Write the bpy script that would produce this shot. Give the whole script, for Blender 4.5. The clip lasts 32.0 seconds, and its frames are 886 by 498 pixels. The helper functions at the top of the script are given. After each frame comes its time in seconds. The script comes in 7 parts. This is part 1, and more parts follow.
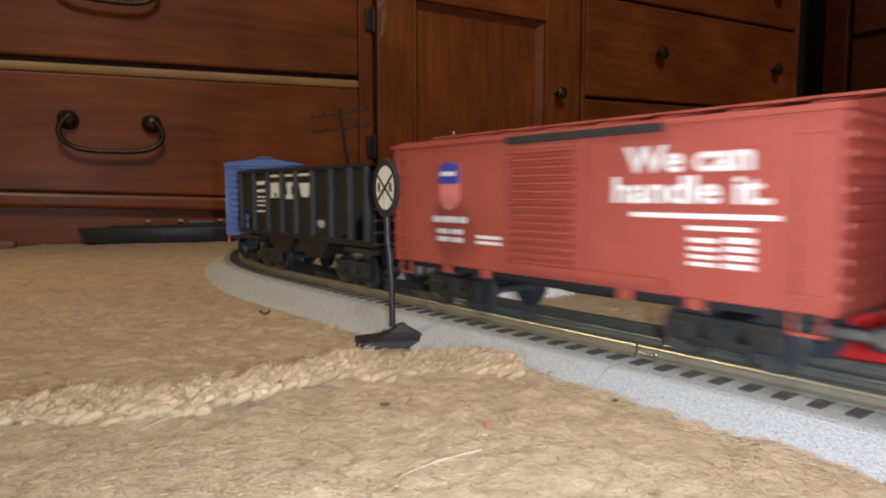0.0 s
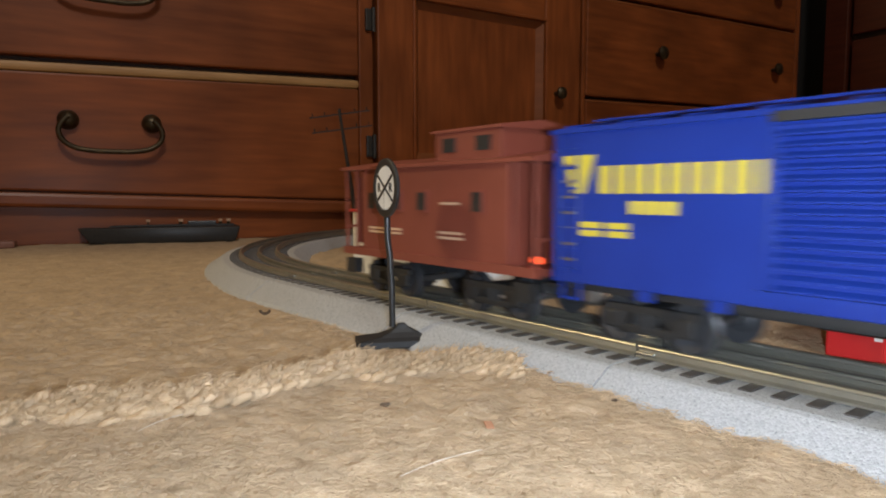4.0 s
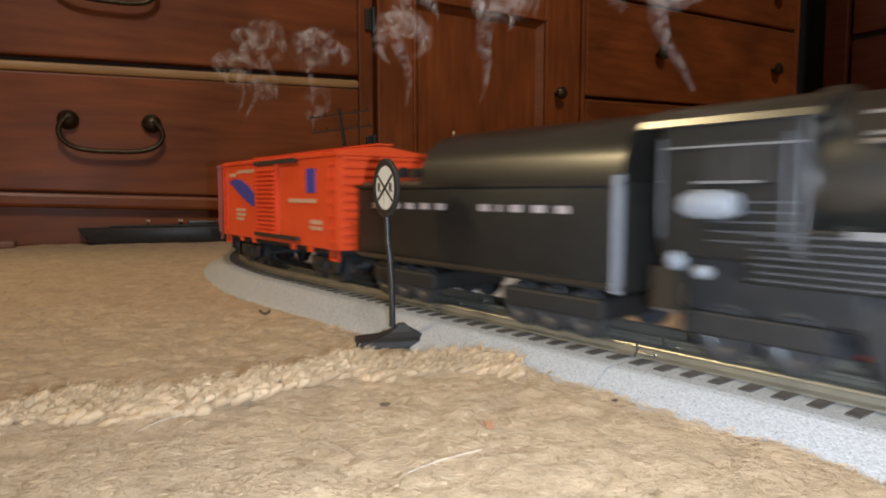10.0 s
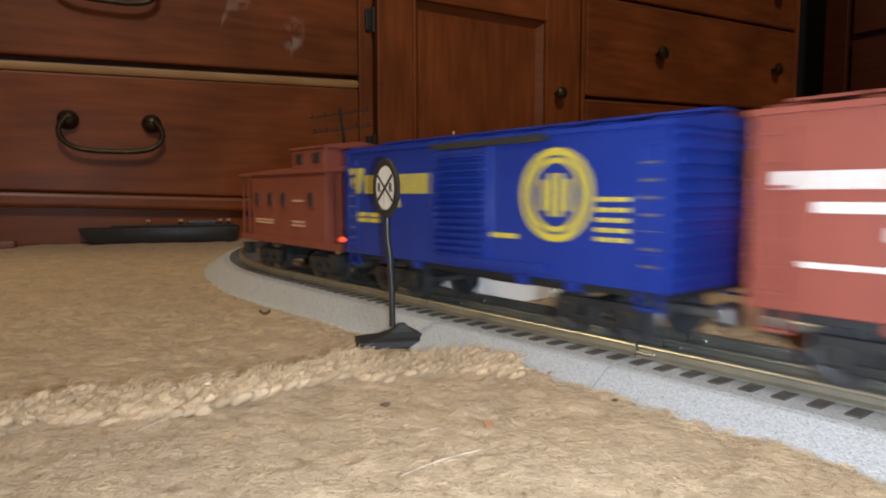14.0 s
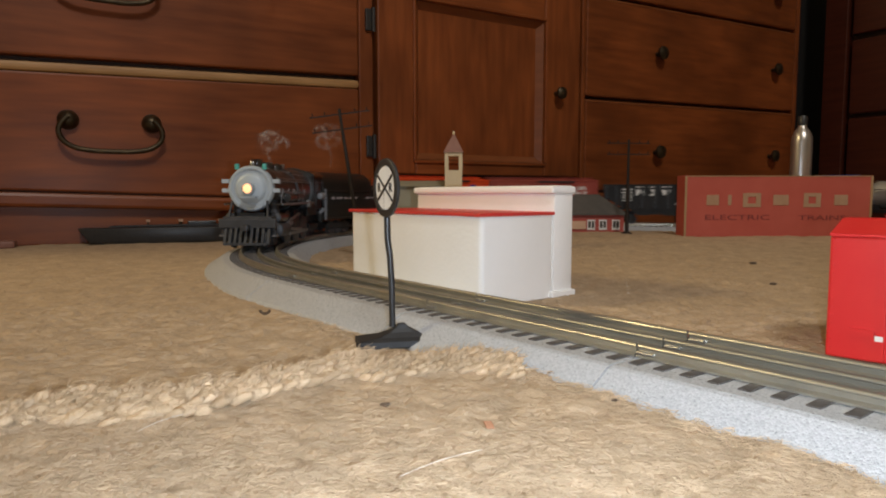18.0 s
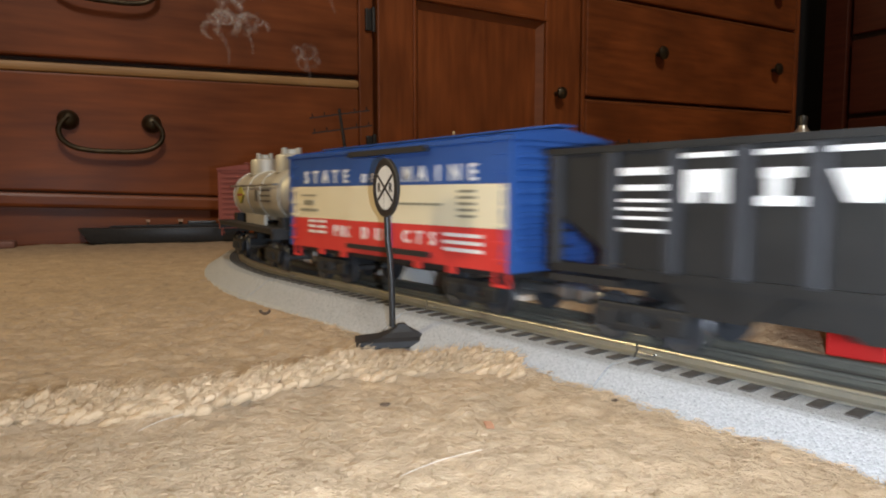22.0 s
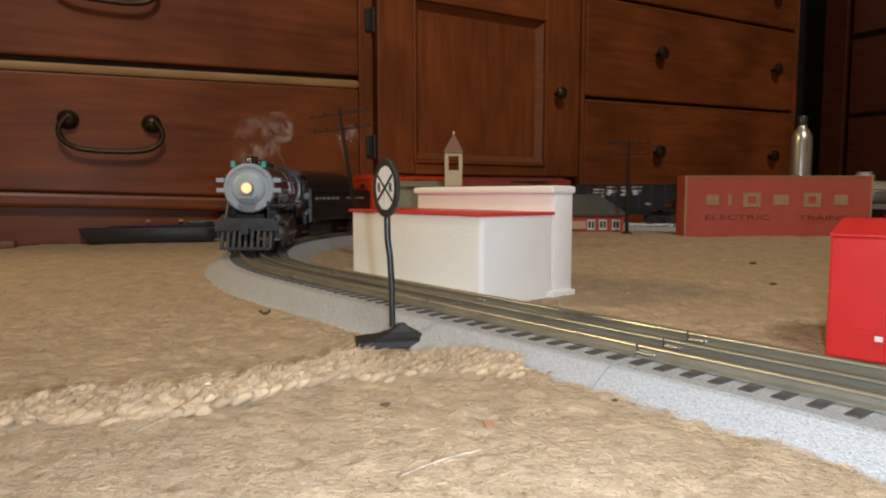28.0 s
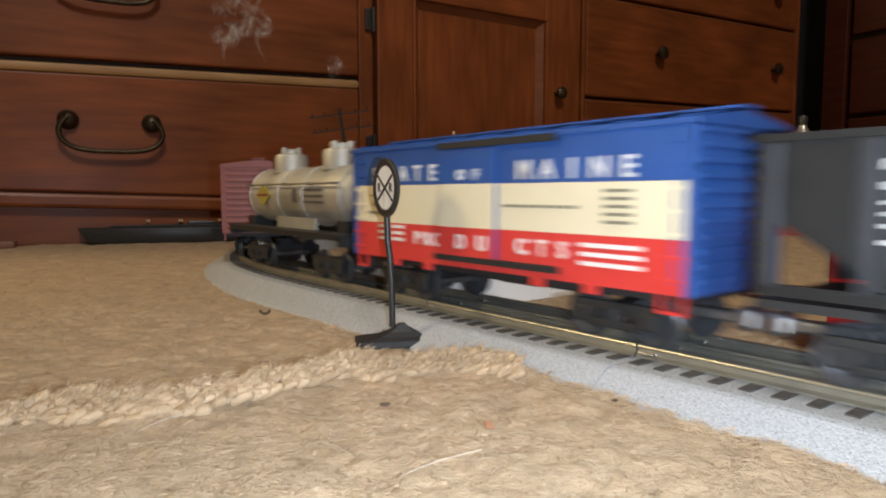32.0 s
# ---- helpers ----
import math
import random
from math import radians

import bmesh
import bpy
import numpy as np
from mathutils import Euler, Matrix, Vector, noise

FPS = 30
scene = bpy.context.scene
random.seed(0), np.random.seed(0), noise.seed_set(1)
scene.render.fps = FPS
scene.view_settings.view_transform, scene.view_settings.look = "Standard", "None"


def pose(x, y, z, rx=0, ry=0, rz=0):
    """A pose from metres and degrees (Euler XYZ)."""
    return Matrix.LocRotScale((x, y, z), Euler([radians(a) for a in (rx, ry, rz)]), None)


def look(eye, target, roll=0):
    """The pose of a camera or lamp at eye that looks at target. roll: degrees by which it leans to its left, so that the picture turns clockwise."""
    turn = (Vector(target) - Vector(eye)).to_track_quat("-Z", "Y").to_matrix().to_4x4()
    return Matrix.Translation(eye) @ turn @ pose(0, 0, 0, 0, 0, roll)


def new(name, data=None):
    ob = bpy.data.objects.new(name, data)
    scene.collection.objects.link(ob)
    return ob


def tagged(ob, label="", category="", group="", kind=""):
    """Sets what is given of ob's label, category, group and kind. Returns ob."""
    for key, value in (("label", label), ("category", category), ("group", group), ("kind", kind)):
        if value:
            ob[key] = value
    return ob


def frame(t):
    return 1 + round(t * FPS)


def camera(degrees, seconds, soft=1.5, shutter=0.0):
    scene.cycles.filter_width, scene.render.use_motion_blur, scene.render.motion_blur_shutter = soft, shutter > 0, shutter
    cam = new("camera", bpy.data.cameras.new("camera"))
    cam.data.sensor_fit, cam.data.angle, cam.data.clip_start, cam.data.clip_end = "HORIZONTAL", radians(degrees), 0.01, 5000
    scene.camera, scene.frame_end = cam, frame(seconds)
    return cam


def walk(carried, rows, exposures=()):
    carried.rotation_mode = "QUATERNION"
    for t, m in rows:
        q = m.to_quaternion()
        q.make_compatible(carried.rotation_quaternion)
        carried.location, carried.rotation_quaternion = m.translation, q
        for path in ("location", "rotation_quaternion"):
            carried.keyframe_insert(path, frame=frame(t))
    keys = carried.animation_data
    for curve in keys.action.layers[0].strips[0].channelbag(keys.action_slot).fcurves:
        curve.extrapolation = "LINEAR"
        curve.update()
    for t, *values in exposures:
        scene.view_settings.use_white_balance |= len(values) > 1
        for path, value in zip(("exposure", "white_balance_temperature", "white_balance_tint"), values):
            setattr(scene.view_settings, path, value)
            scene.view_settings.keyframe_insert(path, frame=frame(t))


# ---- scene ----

# ---- camera, resting on the carpet ----
CAM_Z = 0.0705
PITCH = 4.847
cam = camera(68.32, 32.0, soft=2.0, shutter=0.5)
CAM_POSE = look((0, 0, CAM_Z), (0, math.cos(radians(PITCH)), CAM_Z - math.sin(radians(PITCH))))
# the phone darkens its picture a little while the bright cars pass close by
EXPOSURES = ((0.0, -0.15), (0.6, -0.04), (1.0, 0.0), (1.5, -0.08), (2.0, -0.22), (3.0, -0.18), (4.3, -0.12), (5.2, 0.0), (10.3, 0.0), (10.7, -0.18),
             (11.2, -0.20), (11.7, -0.04), (12.1, 0.0), (12.5, -0.08), (13.0, -0.19), (14.3, -0.15), (15.0, -0.04), (15.4, 0.0), (20.3, 0.0), (20.7, -0.18),
             (21.2, -0.21), (21.8, -0.04), (22.1, 0.0), (22.5, -0.08), (23.0, -0.18), (24.3, -0.14), (24.8, -0.04), (25.1, 0.0), (30.1, 0.0), (30.6, -0.15),
             (31.1, -0.20), (31.6, -0.06), (32.0, -0.03))
walk(cam, [(0.0, CAM_POSE), (32.0, CAM_POSE)], EXPOSURES)

# ---- light: a cool phone light by the lens, a warm table lamp, a dim ceiling lamp ----


def lamp(name, kind, place, target, power, colour, size):
    data = bpy.data.lights.new(name, kind)
    data.energy, data.color = power, colour
    if kind == "AREA":
        data.shape, data.size = "DISK", size
    else:
        data.shadow_soft_size = size
    ob = new(name, data)
    ob.matrix_world = look(place, target)
    return ob


lamp("phone_light", "AREA", (0.021, 0.004, 0.066), (0.02, 1.0, 0.02), 0.80, (0.745, 0.855, 1.0), 0.008)
lamp("table_lamp_light", "AREA", (-1.90, 0.30, 1.25), (0.6, 0.45, 0.30), 18.5, (1.0, 0.78, 0.42), 0.34)
lamp("ceiling_lamp_light", "AREA", (0.5, -1.2, 2.2), (0.1, 0.4, 0.0), 31.0, (1.0, 0.95, 0.88), 0.5)
world = bpy.data.worlds.new("room_air")
world.use_nodes = True
world.node_tree.nodes["Background"].inputs["Color"].default_value = (1.0, 0.8, 0.6, 1)
world.node_tree.nodes["Background"].inputs["Strength"].default_value = 0.0
scene.world = world


# ---- materials ----
def material(name, base, rough=0.5, metal=0.0, second=None, scale=40.0, mix=0.5, bump=0.0, bump_scale=200.0,
             spec=0.5, coat=0.0, stretch=(1, 1, 1), island=0.0, detail=4.0, rough_var=0.0, coords="Object", coat_rough=0.12, blotch=0.0, blotch_scale=8.0):
    m = bpy.data.materials.new(name)
    m.use_nodes = True
    nt = m.node_tree
    b = nt.nodes["Principled BSDF"]
    b.inputs["Base Color"].default_value = (*base, 1)
    b.inputs["Roughness"].default_value = rough
    b.inputs["Metallic"].default_value = metal
    b.inputs["Specular IOR Level"].default_value = spec
    b.inputs["Coat Weight"].default_value = coat
    b.inputs["Coat Roughness"].default_value = coat_rough
    tc = nt.nodes.new("ShaderNodeTexCoord")
    mp = nt.nodes.new("ShaderNodeMapping")
    mp.inputs["Scale"].default_value = stretch
    nt.links.new(tc.outputs[coords], mp.inputs["Vector"])
    colour = None
    if second is not None:
        n = nt.nodes.new("ShaderNodeTexNoise")
        n.inputs["Scale"].default_value, n.inputs["Detail"].default_value = scale, detail
        nt.links.new(mp.outputs["Vector"], n.inputs["Vector"])
        r = nt.nodes.new("ShaderNodeValToRGB")
        r.color_ramp.elements[0].position, r.color_ramp.elements[1].position = 0.5 - mix / 2, 0.5 + mix / 2
        r.color_ramp.elements[0].color, r.color_ramp.elements[1].color = (*base, 1), (*second, 1)
        nt.links.new(n.outputs["Fac"], r.inputs["Fac"])
        colour = r.outputs["Color"]
        if rough_var:
            mr = nt.nodes.new("ShaderNodeMapRange")
            mr.inputs["To Min"].default_value, mr.inputs["To Max"].default_value = rough - rough_var, rough + rough_var
            nt.links.new(n.outputs["Fac"], mr.inputs["Value"])
            nt.links.new(mr.outputs["Result"], b.inputs["Roughness"])
    if island:
        g = nt.nodes.new("ShaderNodeNewGeometry")
        mr = nt.nodes.new("ShaderNodeMapRange")
        mr.inputs["To Min"].default_value, mr.inputs["To Max"].default_value = 1 - island, 1 + island
        nt.links.new(g.outputs["Random Per Island"], mr.inputs["Value"])
        mx = nt.nodes.new("ShaderNodeMix")
        mx.data_type, mx.blend_type = "RGBA", "MULTIPLY"
        mx.inputs[0].default_value = 1.0
        if colour is None:
            mx.inputs[6].default_value = (*base, 1)
        else:
            nt.links.new(colour, mx.inputs[6])
        nt.links.new(mr.outputs["Result"], mx.inputs[7])
        colour = mx.outputs[2]
    if blotch:
        nb = nt.nodes.new("ShaderNodeTexNoise")
        nb.inputs["Scale"].default_value, nb.inputs["Detail"].default_value = blotch_scale, 3
        nt.links.new(tc.outputs[coords], nb.inputs["Vector"])
        mr = nt.nodes.new("ShaderNodeMapRange")
        mr.inputs["From Min"].default_value, mr.inputs["From Max"].default_value = 0.3, 0.7
        mr.inputs["To Min"].default_value, mr.inputs["To Max"].default_value = 1 - blotch, 1 + blotch
        nt.links.new(nb.outputs["Fac"], mr.inputs["Value"])
        mx = nt.nodes.new("ShaderNodeMix")
        mx.data_type, mx.blend_type = "RGBA", "MULTIPLY"
        mx.inputs[0].default_value = 1.0
        nt.links.new(colour, mx.inputs[6])
        nt.links.new(mr.outputs["Result"], mx.inputs[7])
        colour = mx.outputs[2]
    if colour is not None:
        nt.links.new(colour, b.inputs["Base Color"])
    if bump:
        n2 = nt.nodes.new("ShaderNodeTexNoise")
        n2.inputs["Scale"].default_value, n2.inputs["Detail"].default_value = bump_scale, 3
        nt.links.new(mp.outputs["Vector"], n2.inputs["Vector"])
        bp = nt.nodes.new("ShaderNodeBump")
        bp.inputs["Strength"].default_value, bp.inputs["Distance"].default_value = bump, 0.002
        nt.links.new(n2.outputs["Fac"], bp.inputs["Height"])
        nt.links.new(bp.outputs["Normal"], b.inputs["Normal"])
    return m


def glow(name, colour, strength):
    m = material(name, colour, 0.3)
    b = m.node_tree.nodes["Principled BSDF"]
    b.inputs["Emission Color"].default_value = (*colour, 1)
    b.inputs["Emission Strength"].default_value = strength
    return m


M_CARPET = material("tan_carpet", (0.365, 0.265, 0.165), 0.95, second=(0.51, 0.385, 0.255), scale=420, mix=0.7, bump=0.35, bump_scale=900, spec=0.1, blotch=0.13, blotch_scale=60, detail=8)
M_YARN = material("tan_yarn", (0.385, 0.285, 0.180), 0.95, second=(0.54, 0.41, 0.275), scale=160, mix=0.6, spec=0.1, island=0.07, blotch=0.12, blotch_scale=70)
# the light on the fold's raised loops is put into this paler tan
M_LOOP = material("wool_loop_lit_tone", (0.57, 0.41, 0.25), 0.95, second=(0.68, 0.52, 0.35), scale=200, mix=0.6, bump=0.6, bump_scale=1800, spec=0.1, island=0.08, blotch=0.12, blotch_scale=60)
M_WOOD = material("red_brown_stained_wood", (0.138, 0.0340, 0.0083), 0.44, second=(0.245, 0.0670, 0.0160), scale=9, mix=0.5, bump=0.08, bump_scale=60, spec=0.32, coat=0.10, coat_rough=0.30, stretch=(1.0, 1, 9), rough_var=0.08, blotch=0.30, blotch_scale=5)
M_WOOD_V = material("red_brown_stained_wood_upright", (0.138, 0.0340, 0.0083), 0.44, second=(0.245, 0.0670, 0.0160), scale=9, mix=0.5, bump=0.08, bump_scale=60, spec=0.32, coat=0.10, coat_rough=0.30, stretch=(9.0, 1, 1), rough_var=0.08, blotch=0.30, blotch_scale=5)
# the dresser wood's pattern in a colour about three times darker
M_WOOD_DEEP = material("deep_red_brown_wood", (0.045, 0.0095, 0.0045), 0.45, second=(0.075, 0.017, 0.0075), scale=9, mix=0.5, bump=0.08, bump_scale=60, spec=0.3, stretch=(1.0, 1, 9))
M_POLE = material("dark_brown_pole_plastic", (0.016, 0.012, 0.010), 0.6, second=(0.026, 0.019, 0.015), scale=150, spec=0.3)
M_WOOD_EDGE = material("pale_wood_edge", (0.27, 0.135, 0.045), 0.5, second=(0.44, 0.26, 0.105), scale=14, mix=0.6, bump=0.05, stretch=(1, 1, 6))
# paler wood that carries the highlight of mouldings and drawer edges
M_WOOD_HIGHLIGHT = material("highlight_red_brown_wood", (0.155, 0.044, 0.013), 0.42, second=(0.25, 0.080, 0.024), scale=12, mix=0.6, bump=0.06, stretch=(1, 1, 6))
# carcass wood with the shade of the drawer gaps put into its colour
M_WOOD_DARK = material("wood_recess_shade", (0.035, 0.014, 0.007), 0.6, second=(0.05, 0.02, 0.01), scale=15)
M_BRASS = material("aged_brass", (0.085, 0.062, 0.034), 0.42, 0.8, second=(0.035, 0.027, 0.018), scale=120, bump=0.15)
M_ROADBED = material("grey_moulded_ballast", (0.24, 0.255, 0.265), 0.45, second=(0.46, 0.48, 0.50), scale=1300, mix=0.45, bump=0.6, bump_scale=1300, spec=1.0, blotch=0.08, blotch_scale=60, detail=2)


def grains(mat, scale, low, high, lift):
    """Fine moulded granules, each a shade of its own."""
    nt = mat.node_tree
    b, tc = nt.nodes["Principled BSDF"], nt.nodes["Texture Coordinate"]
    v, ramp, bp = nt.nodes.new("ShaderNodeTexVoronoi"), nt.nodes.new("ShaderNodeMix"), nt.nodes.new("ShaderNodeBump")
    v.inputs["Scale"].default_value = scale
    nt.links.new(tc.outputs["Object"], v.inputs["Vector"])
    sep = nt.nodes.new("ShaderNodeSeparateColor")
    nt.links.new(v.outputs["Color"], sep.inputs[0])
    ramp.data_type = "RGBA"
    ramp.inputs[6].default_value, ramp.inputs[7].default_value = (*low, 1), (*high, 1)
    nt.links.new(sep.outputs[0], ramp.inputs[0])
    nt.links.new(ramp.outputs[2], b.inputs["Base Color"])
    rr = nt.nodes.new("ShaderNodeMapRange")
    rr.inputs["To Min"].default_value, rr.inputs["To Max"].default_value = 0.25, 0.75
    nt.links.new(sep.outputs[1], rr.inputs["Value"])
    nt.links.new(rr.outputs["Result"], b.inputs["Roughness"])
    bp.invert = True
    bp.inputs["Strength"].default_value, bp.inputs["Distance"].default_value = lift, 0.0006
    nt.links.new(v.outputs["Distance"], bp.inputs["Height"])
    nt.links.new(bp.outputs["Normal"], b.inputs["Normal"])


grains(M_ROADBED, 1500.0, (0.34, 0.355, 0.37), (0.47, 0.485, 0.50), 0.36)
M_TIE = material("dark_tie_plastic", (0.045, 0.042, 0.040), 0.6, second=(0.09, 0.08, 0.075), scale=300, bump=0.2)
M_RAIL = material("nickel_rail", (0.52, 0.50, 0.42), 0.33, 0.85, second=(0.38, 0.37, 0.32), scale=60, rough_var=0.07)
M_RAIL_DARK = material("dull_centre_rail", (0.34, 0.33, 0.28), 0.36, 0.7, second=(0.22, 0.21, 0.18), scale=30, rough_var=0.07)
M_BLACK = material("black_plastic", (0.018, 0.018, 0.018), 0.38, second=(0.03, 0.03, 0.03), scale=200)
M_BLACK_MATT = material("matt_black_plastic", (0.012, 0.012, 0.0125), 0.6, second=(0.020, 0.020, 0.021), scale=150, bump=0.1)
M_ENGINE = material("satin_black_engine_paint", (0.010, 0.010, 0.0095), 0.32, 0.0, second=(0.017, 0.017, 0.015), scale=180, bump=0.04, spec=0.9, coat=0.8, coat_rough=0.22)
M_BUNKER = material("satin_black_tender_top_paint", (0.010, 0.010, 0.0095), 0.34, second=(0.016, 0.016, 0.014), scale=180, bump=0.04, spec=0.55, coat=0.25, coat_rough=0.2)
# greyer than the engine's black: reflected phone light put into the colour
M_PILOT = material("black_casting_blue_sheen", (0.030, 0.032, 0.036), 0.5, second=(0.058, 0.062, 0.070), scale=160, bump=0.1, spec=0.5)
M_TENDER = material("matt_black_tender_paint", (0.011, 0.011, 0.0105), 0.42, second=(0.018, 0.018, 0.017), scale=180, bump=0.05, spec=0.40)
M_WHITE = material("white_printed_paint", (0.80, 0.80, 0.78), 0.5, second=(0.70, 0.70, 0.68), scale=150)
M_BUILDING = material("white_moulded_plastic", (0.84, 0.83, 0.80), 0.5, second=(0.88, 0.87, 0.85), scale=30, bump=0.15, bump_scale=300)
M_RED_ROOF = material("red_plastic_roof", (0.55, 0.035, 0.03), 0.4, second=(0.62, 0.05, 0.04), scale=60)
M_RED_TOY = material("bright_red_plastic", (0.62, 0.02, 0.022), 0.35, second=(0.68, 0.035, 0.03), scale=50, bump=0.05)
M_ORANGE = material("orange_car_plastic", (0.74, 0.072, 0.016), 0.42, second=(0.80, 0.092, 0.024), scale=60, bump=0.05)
M_OXIDE = material("oxide_red_car_plastic", (0.33, 0.062, 0.045), 0.45, second=(0.38, 0.08, 0.06), scale=60, bump=0.05)
M_TUSCAN = material("tuscan_brown_car_plastic", (0.23, 0.055, 0.040), 0.45, second=(0.27, 0.07, 0.05), scale=60, bump=0.05)
M_HOPPER = material("black_hopper_plastic", (0.013, 0.013, 0.013), 0.5, second=(0.02, 0.02, 0.02), scale=90, bump=0.08, spec=0.3)
M_KEYFILL = material("pale_grey_print", (0.44, 0.40, 0.42), 0.5, second=(0.40, 0.36, 0.38), scale=100)
M_BLUE = material("royal_blue_car_plastic", (0.009, 0.030, 0.235), 0.28, second=(0.012, 0.038, 0.275), scale=60, bump=0.04)
M_MBLUE = material("mid_blue_car_plastic", (0.02, 0.075, 0.27), 0.42, second=(0.03, 0.095, 0.32), scale=60, bump=0.04)
M_CREAM = material("cream_car_paint", (0.74, 0.66, 0.45), 0.45, second=(0.78, 0.70, 0.50), scale=60)
M_MRED = material("red_car_paint", (0.62, 0.04, 0.035), 0.42, second=(0.66, 0.055, 0.045), scale=60)
M_SILVER = material("worn_silver_tank_paint", (0.43, 0.415, 0.365), 0.54, 0.70, second=(0.58, 0.565, 0.51), scale=26, mix=0.45, rough_var=0.10, bump=0.05, blotch=0.18, blotch_scale=30)
M_EMBLEM = material("dull_yellow_print", (0.40, 0.33, 0.05), 0.5, second=(0.34, 0.28, 0.05), scale=100)
M_YELLOW = material("yellow_print", (0.62, 0.52, 0.05), 0.5, second=(0.56, 0.46, 0.05), scale=100)
M_PURPLE = material("deep_blue_print", (0.045, 0.05, 0.34), 0.5, second=(0.055, 0.06, 0.38), scale=100)
M_PINK = material("faded_red_print", (0.72, 0.22, 0.19), 0.5, second=(0.68, 0.2, 0.17), scale=100)
M_CABOOSE = material("brown_red_caboose_plastic", (0.195, 0.047, 0.030), 0.5, second=(0.23, 0.058, 0.036), scale=60, bump=0.05)
M_SMOKEBOX = material("graphite_smokebox_paint", (0.40, 0.47, 0.53), 0.5, 0.1, second=(0.45, 0.52, 0.58), scale=60, bump=0.05)
M_STRIP = material("grey_blue_grab_strip", (0.20, 0.225, 0.265), 0.5, second=(0.25, 0.275, 0.31), scale=60)
M_TEAL = material("teal_marker_lens", (0.06, 0.38, 0.33), 0.3, second=(0.08, 0.42, 0.36), scale=90)
M_HEADLIGHT = glow("lit_headlight", (1.0, 0.50, 0.24), 1.5)
M_REDLAMP = glow("lit_red_lamp", (1.0, 0.10, 0.03), 2.0)
M_STEEL = material("worn_steel", (0.45, 0.45, 0.45), 0.35, 0.9, second=(0.3, 0.3, 0.3), scale=80)
M_WHEEL = material("grey_cast_wheel", (0.042, 0.044, 0.049), 0.42, 0.3, second=(0.065, 0.068, 0.076), scale=90)
M_GREYTRIM = material("grey_trim_paint", (0.18, 0.18, 0.185), 0.4, 0.3, second=(0.24, 0.24, 0.245), scale=90)
# posts greyer than the panels: the light they catch is in the colour
M_HOPPER_POST = material("lit_black_hopper_post", (0.026, 0.028, 0.033), 0.5, second=(0.036, 0.039, 0.046), scale=90, bump=0.08, spec=0.4)
M_CARDBOARD = material("red_printed_cardboard", (0.42, 0.075, 0.05), 0.7, second=(0.48, 0.10, 0.07), scale=25, bump=0.1)
M_KRAFT = material("brown_cardboard_edge", (0.33, 0.2, 0.10), 0.8, second=(0.4, 0.26, 0.14), scale=60)
M_FADED = material("faded_cream_print", (0.62, 0.42, 0.28), 0.7, second=(0.56, 0.36, 0.24), scale=120)
M_BOXPRINT = material("faded_tan_print", (0.36, 0.215, 0.125), 0.75, second=(0.42, 0.26, 0.16), scale=90)
M_MAROON = material("dark_maroon_print", (0.20, 0.036, 0.033), 0.7, second=(0.24, 0.045, 0.04), scale=120)
M_STONE = material("cream_moulded_plastic", (0.56, 0.45, 0.28), 0.6, second=(0.62, 0.51, 0.33), scale=60)
M_GREYGREEN = material("grey_green_plastic", (0.22, 0.20, 0.14), 0.6, second=(0.26, 0.24, 0.17), scale=60)
M_BROWN = material("brown_moulded_plastic", (0.19, 0.085, 0.06), 0.6, second=(0.24, 0.11, 0.08), scale=60)
M_HOUSE_RED = material("house_red_plastic", (0.34, 0.06, 0.045), 0.6, second=(0.40, 0.08, 0.06), scale=60)
M_SLATE = material("dark_grey_roof_plastic", (0.06, 0.055, 0.05), 0.7, second=(0.09, 0.08, 0.07), scale=60, bump=0.2)
M_CHROME = material("brushed_metal_bottle", (0.55, 0.53, 0.48), 0.33, 0.9, second=(0.55, 0.53, 0.5), scale=40, stretch=(1, 1, 12))
M_WALL = material("painted_wall", (0.52, 0.44, 0.34), 0.9, second=(0.56, 0.48, 0.38), scale=6, bump=0.1)
M_FLAKE = material("reddish_brown_flake", (0.33, 0.16, 0.085), 0.8, second=(0.40, 0.20, 0.11), scale=300)
M_THREAD = material("pale_nylon_thread", (0.52, 0.45, 0.37), 0.5, second=(0.58, 0.51, 0.43), scale=300)
M_LINT = material("dark_lint", (0.06, 0.045, 0.035), 0.95, second=(0.12, 0.08, 0.05), scale=200)



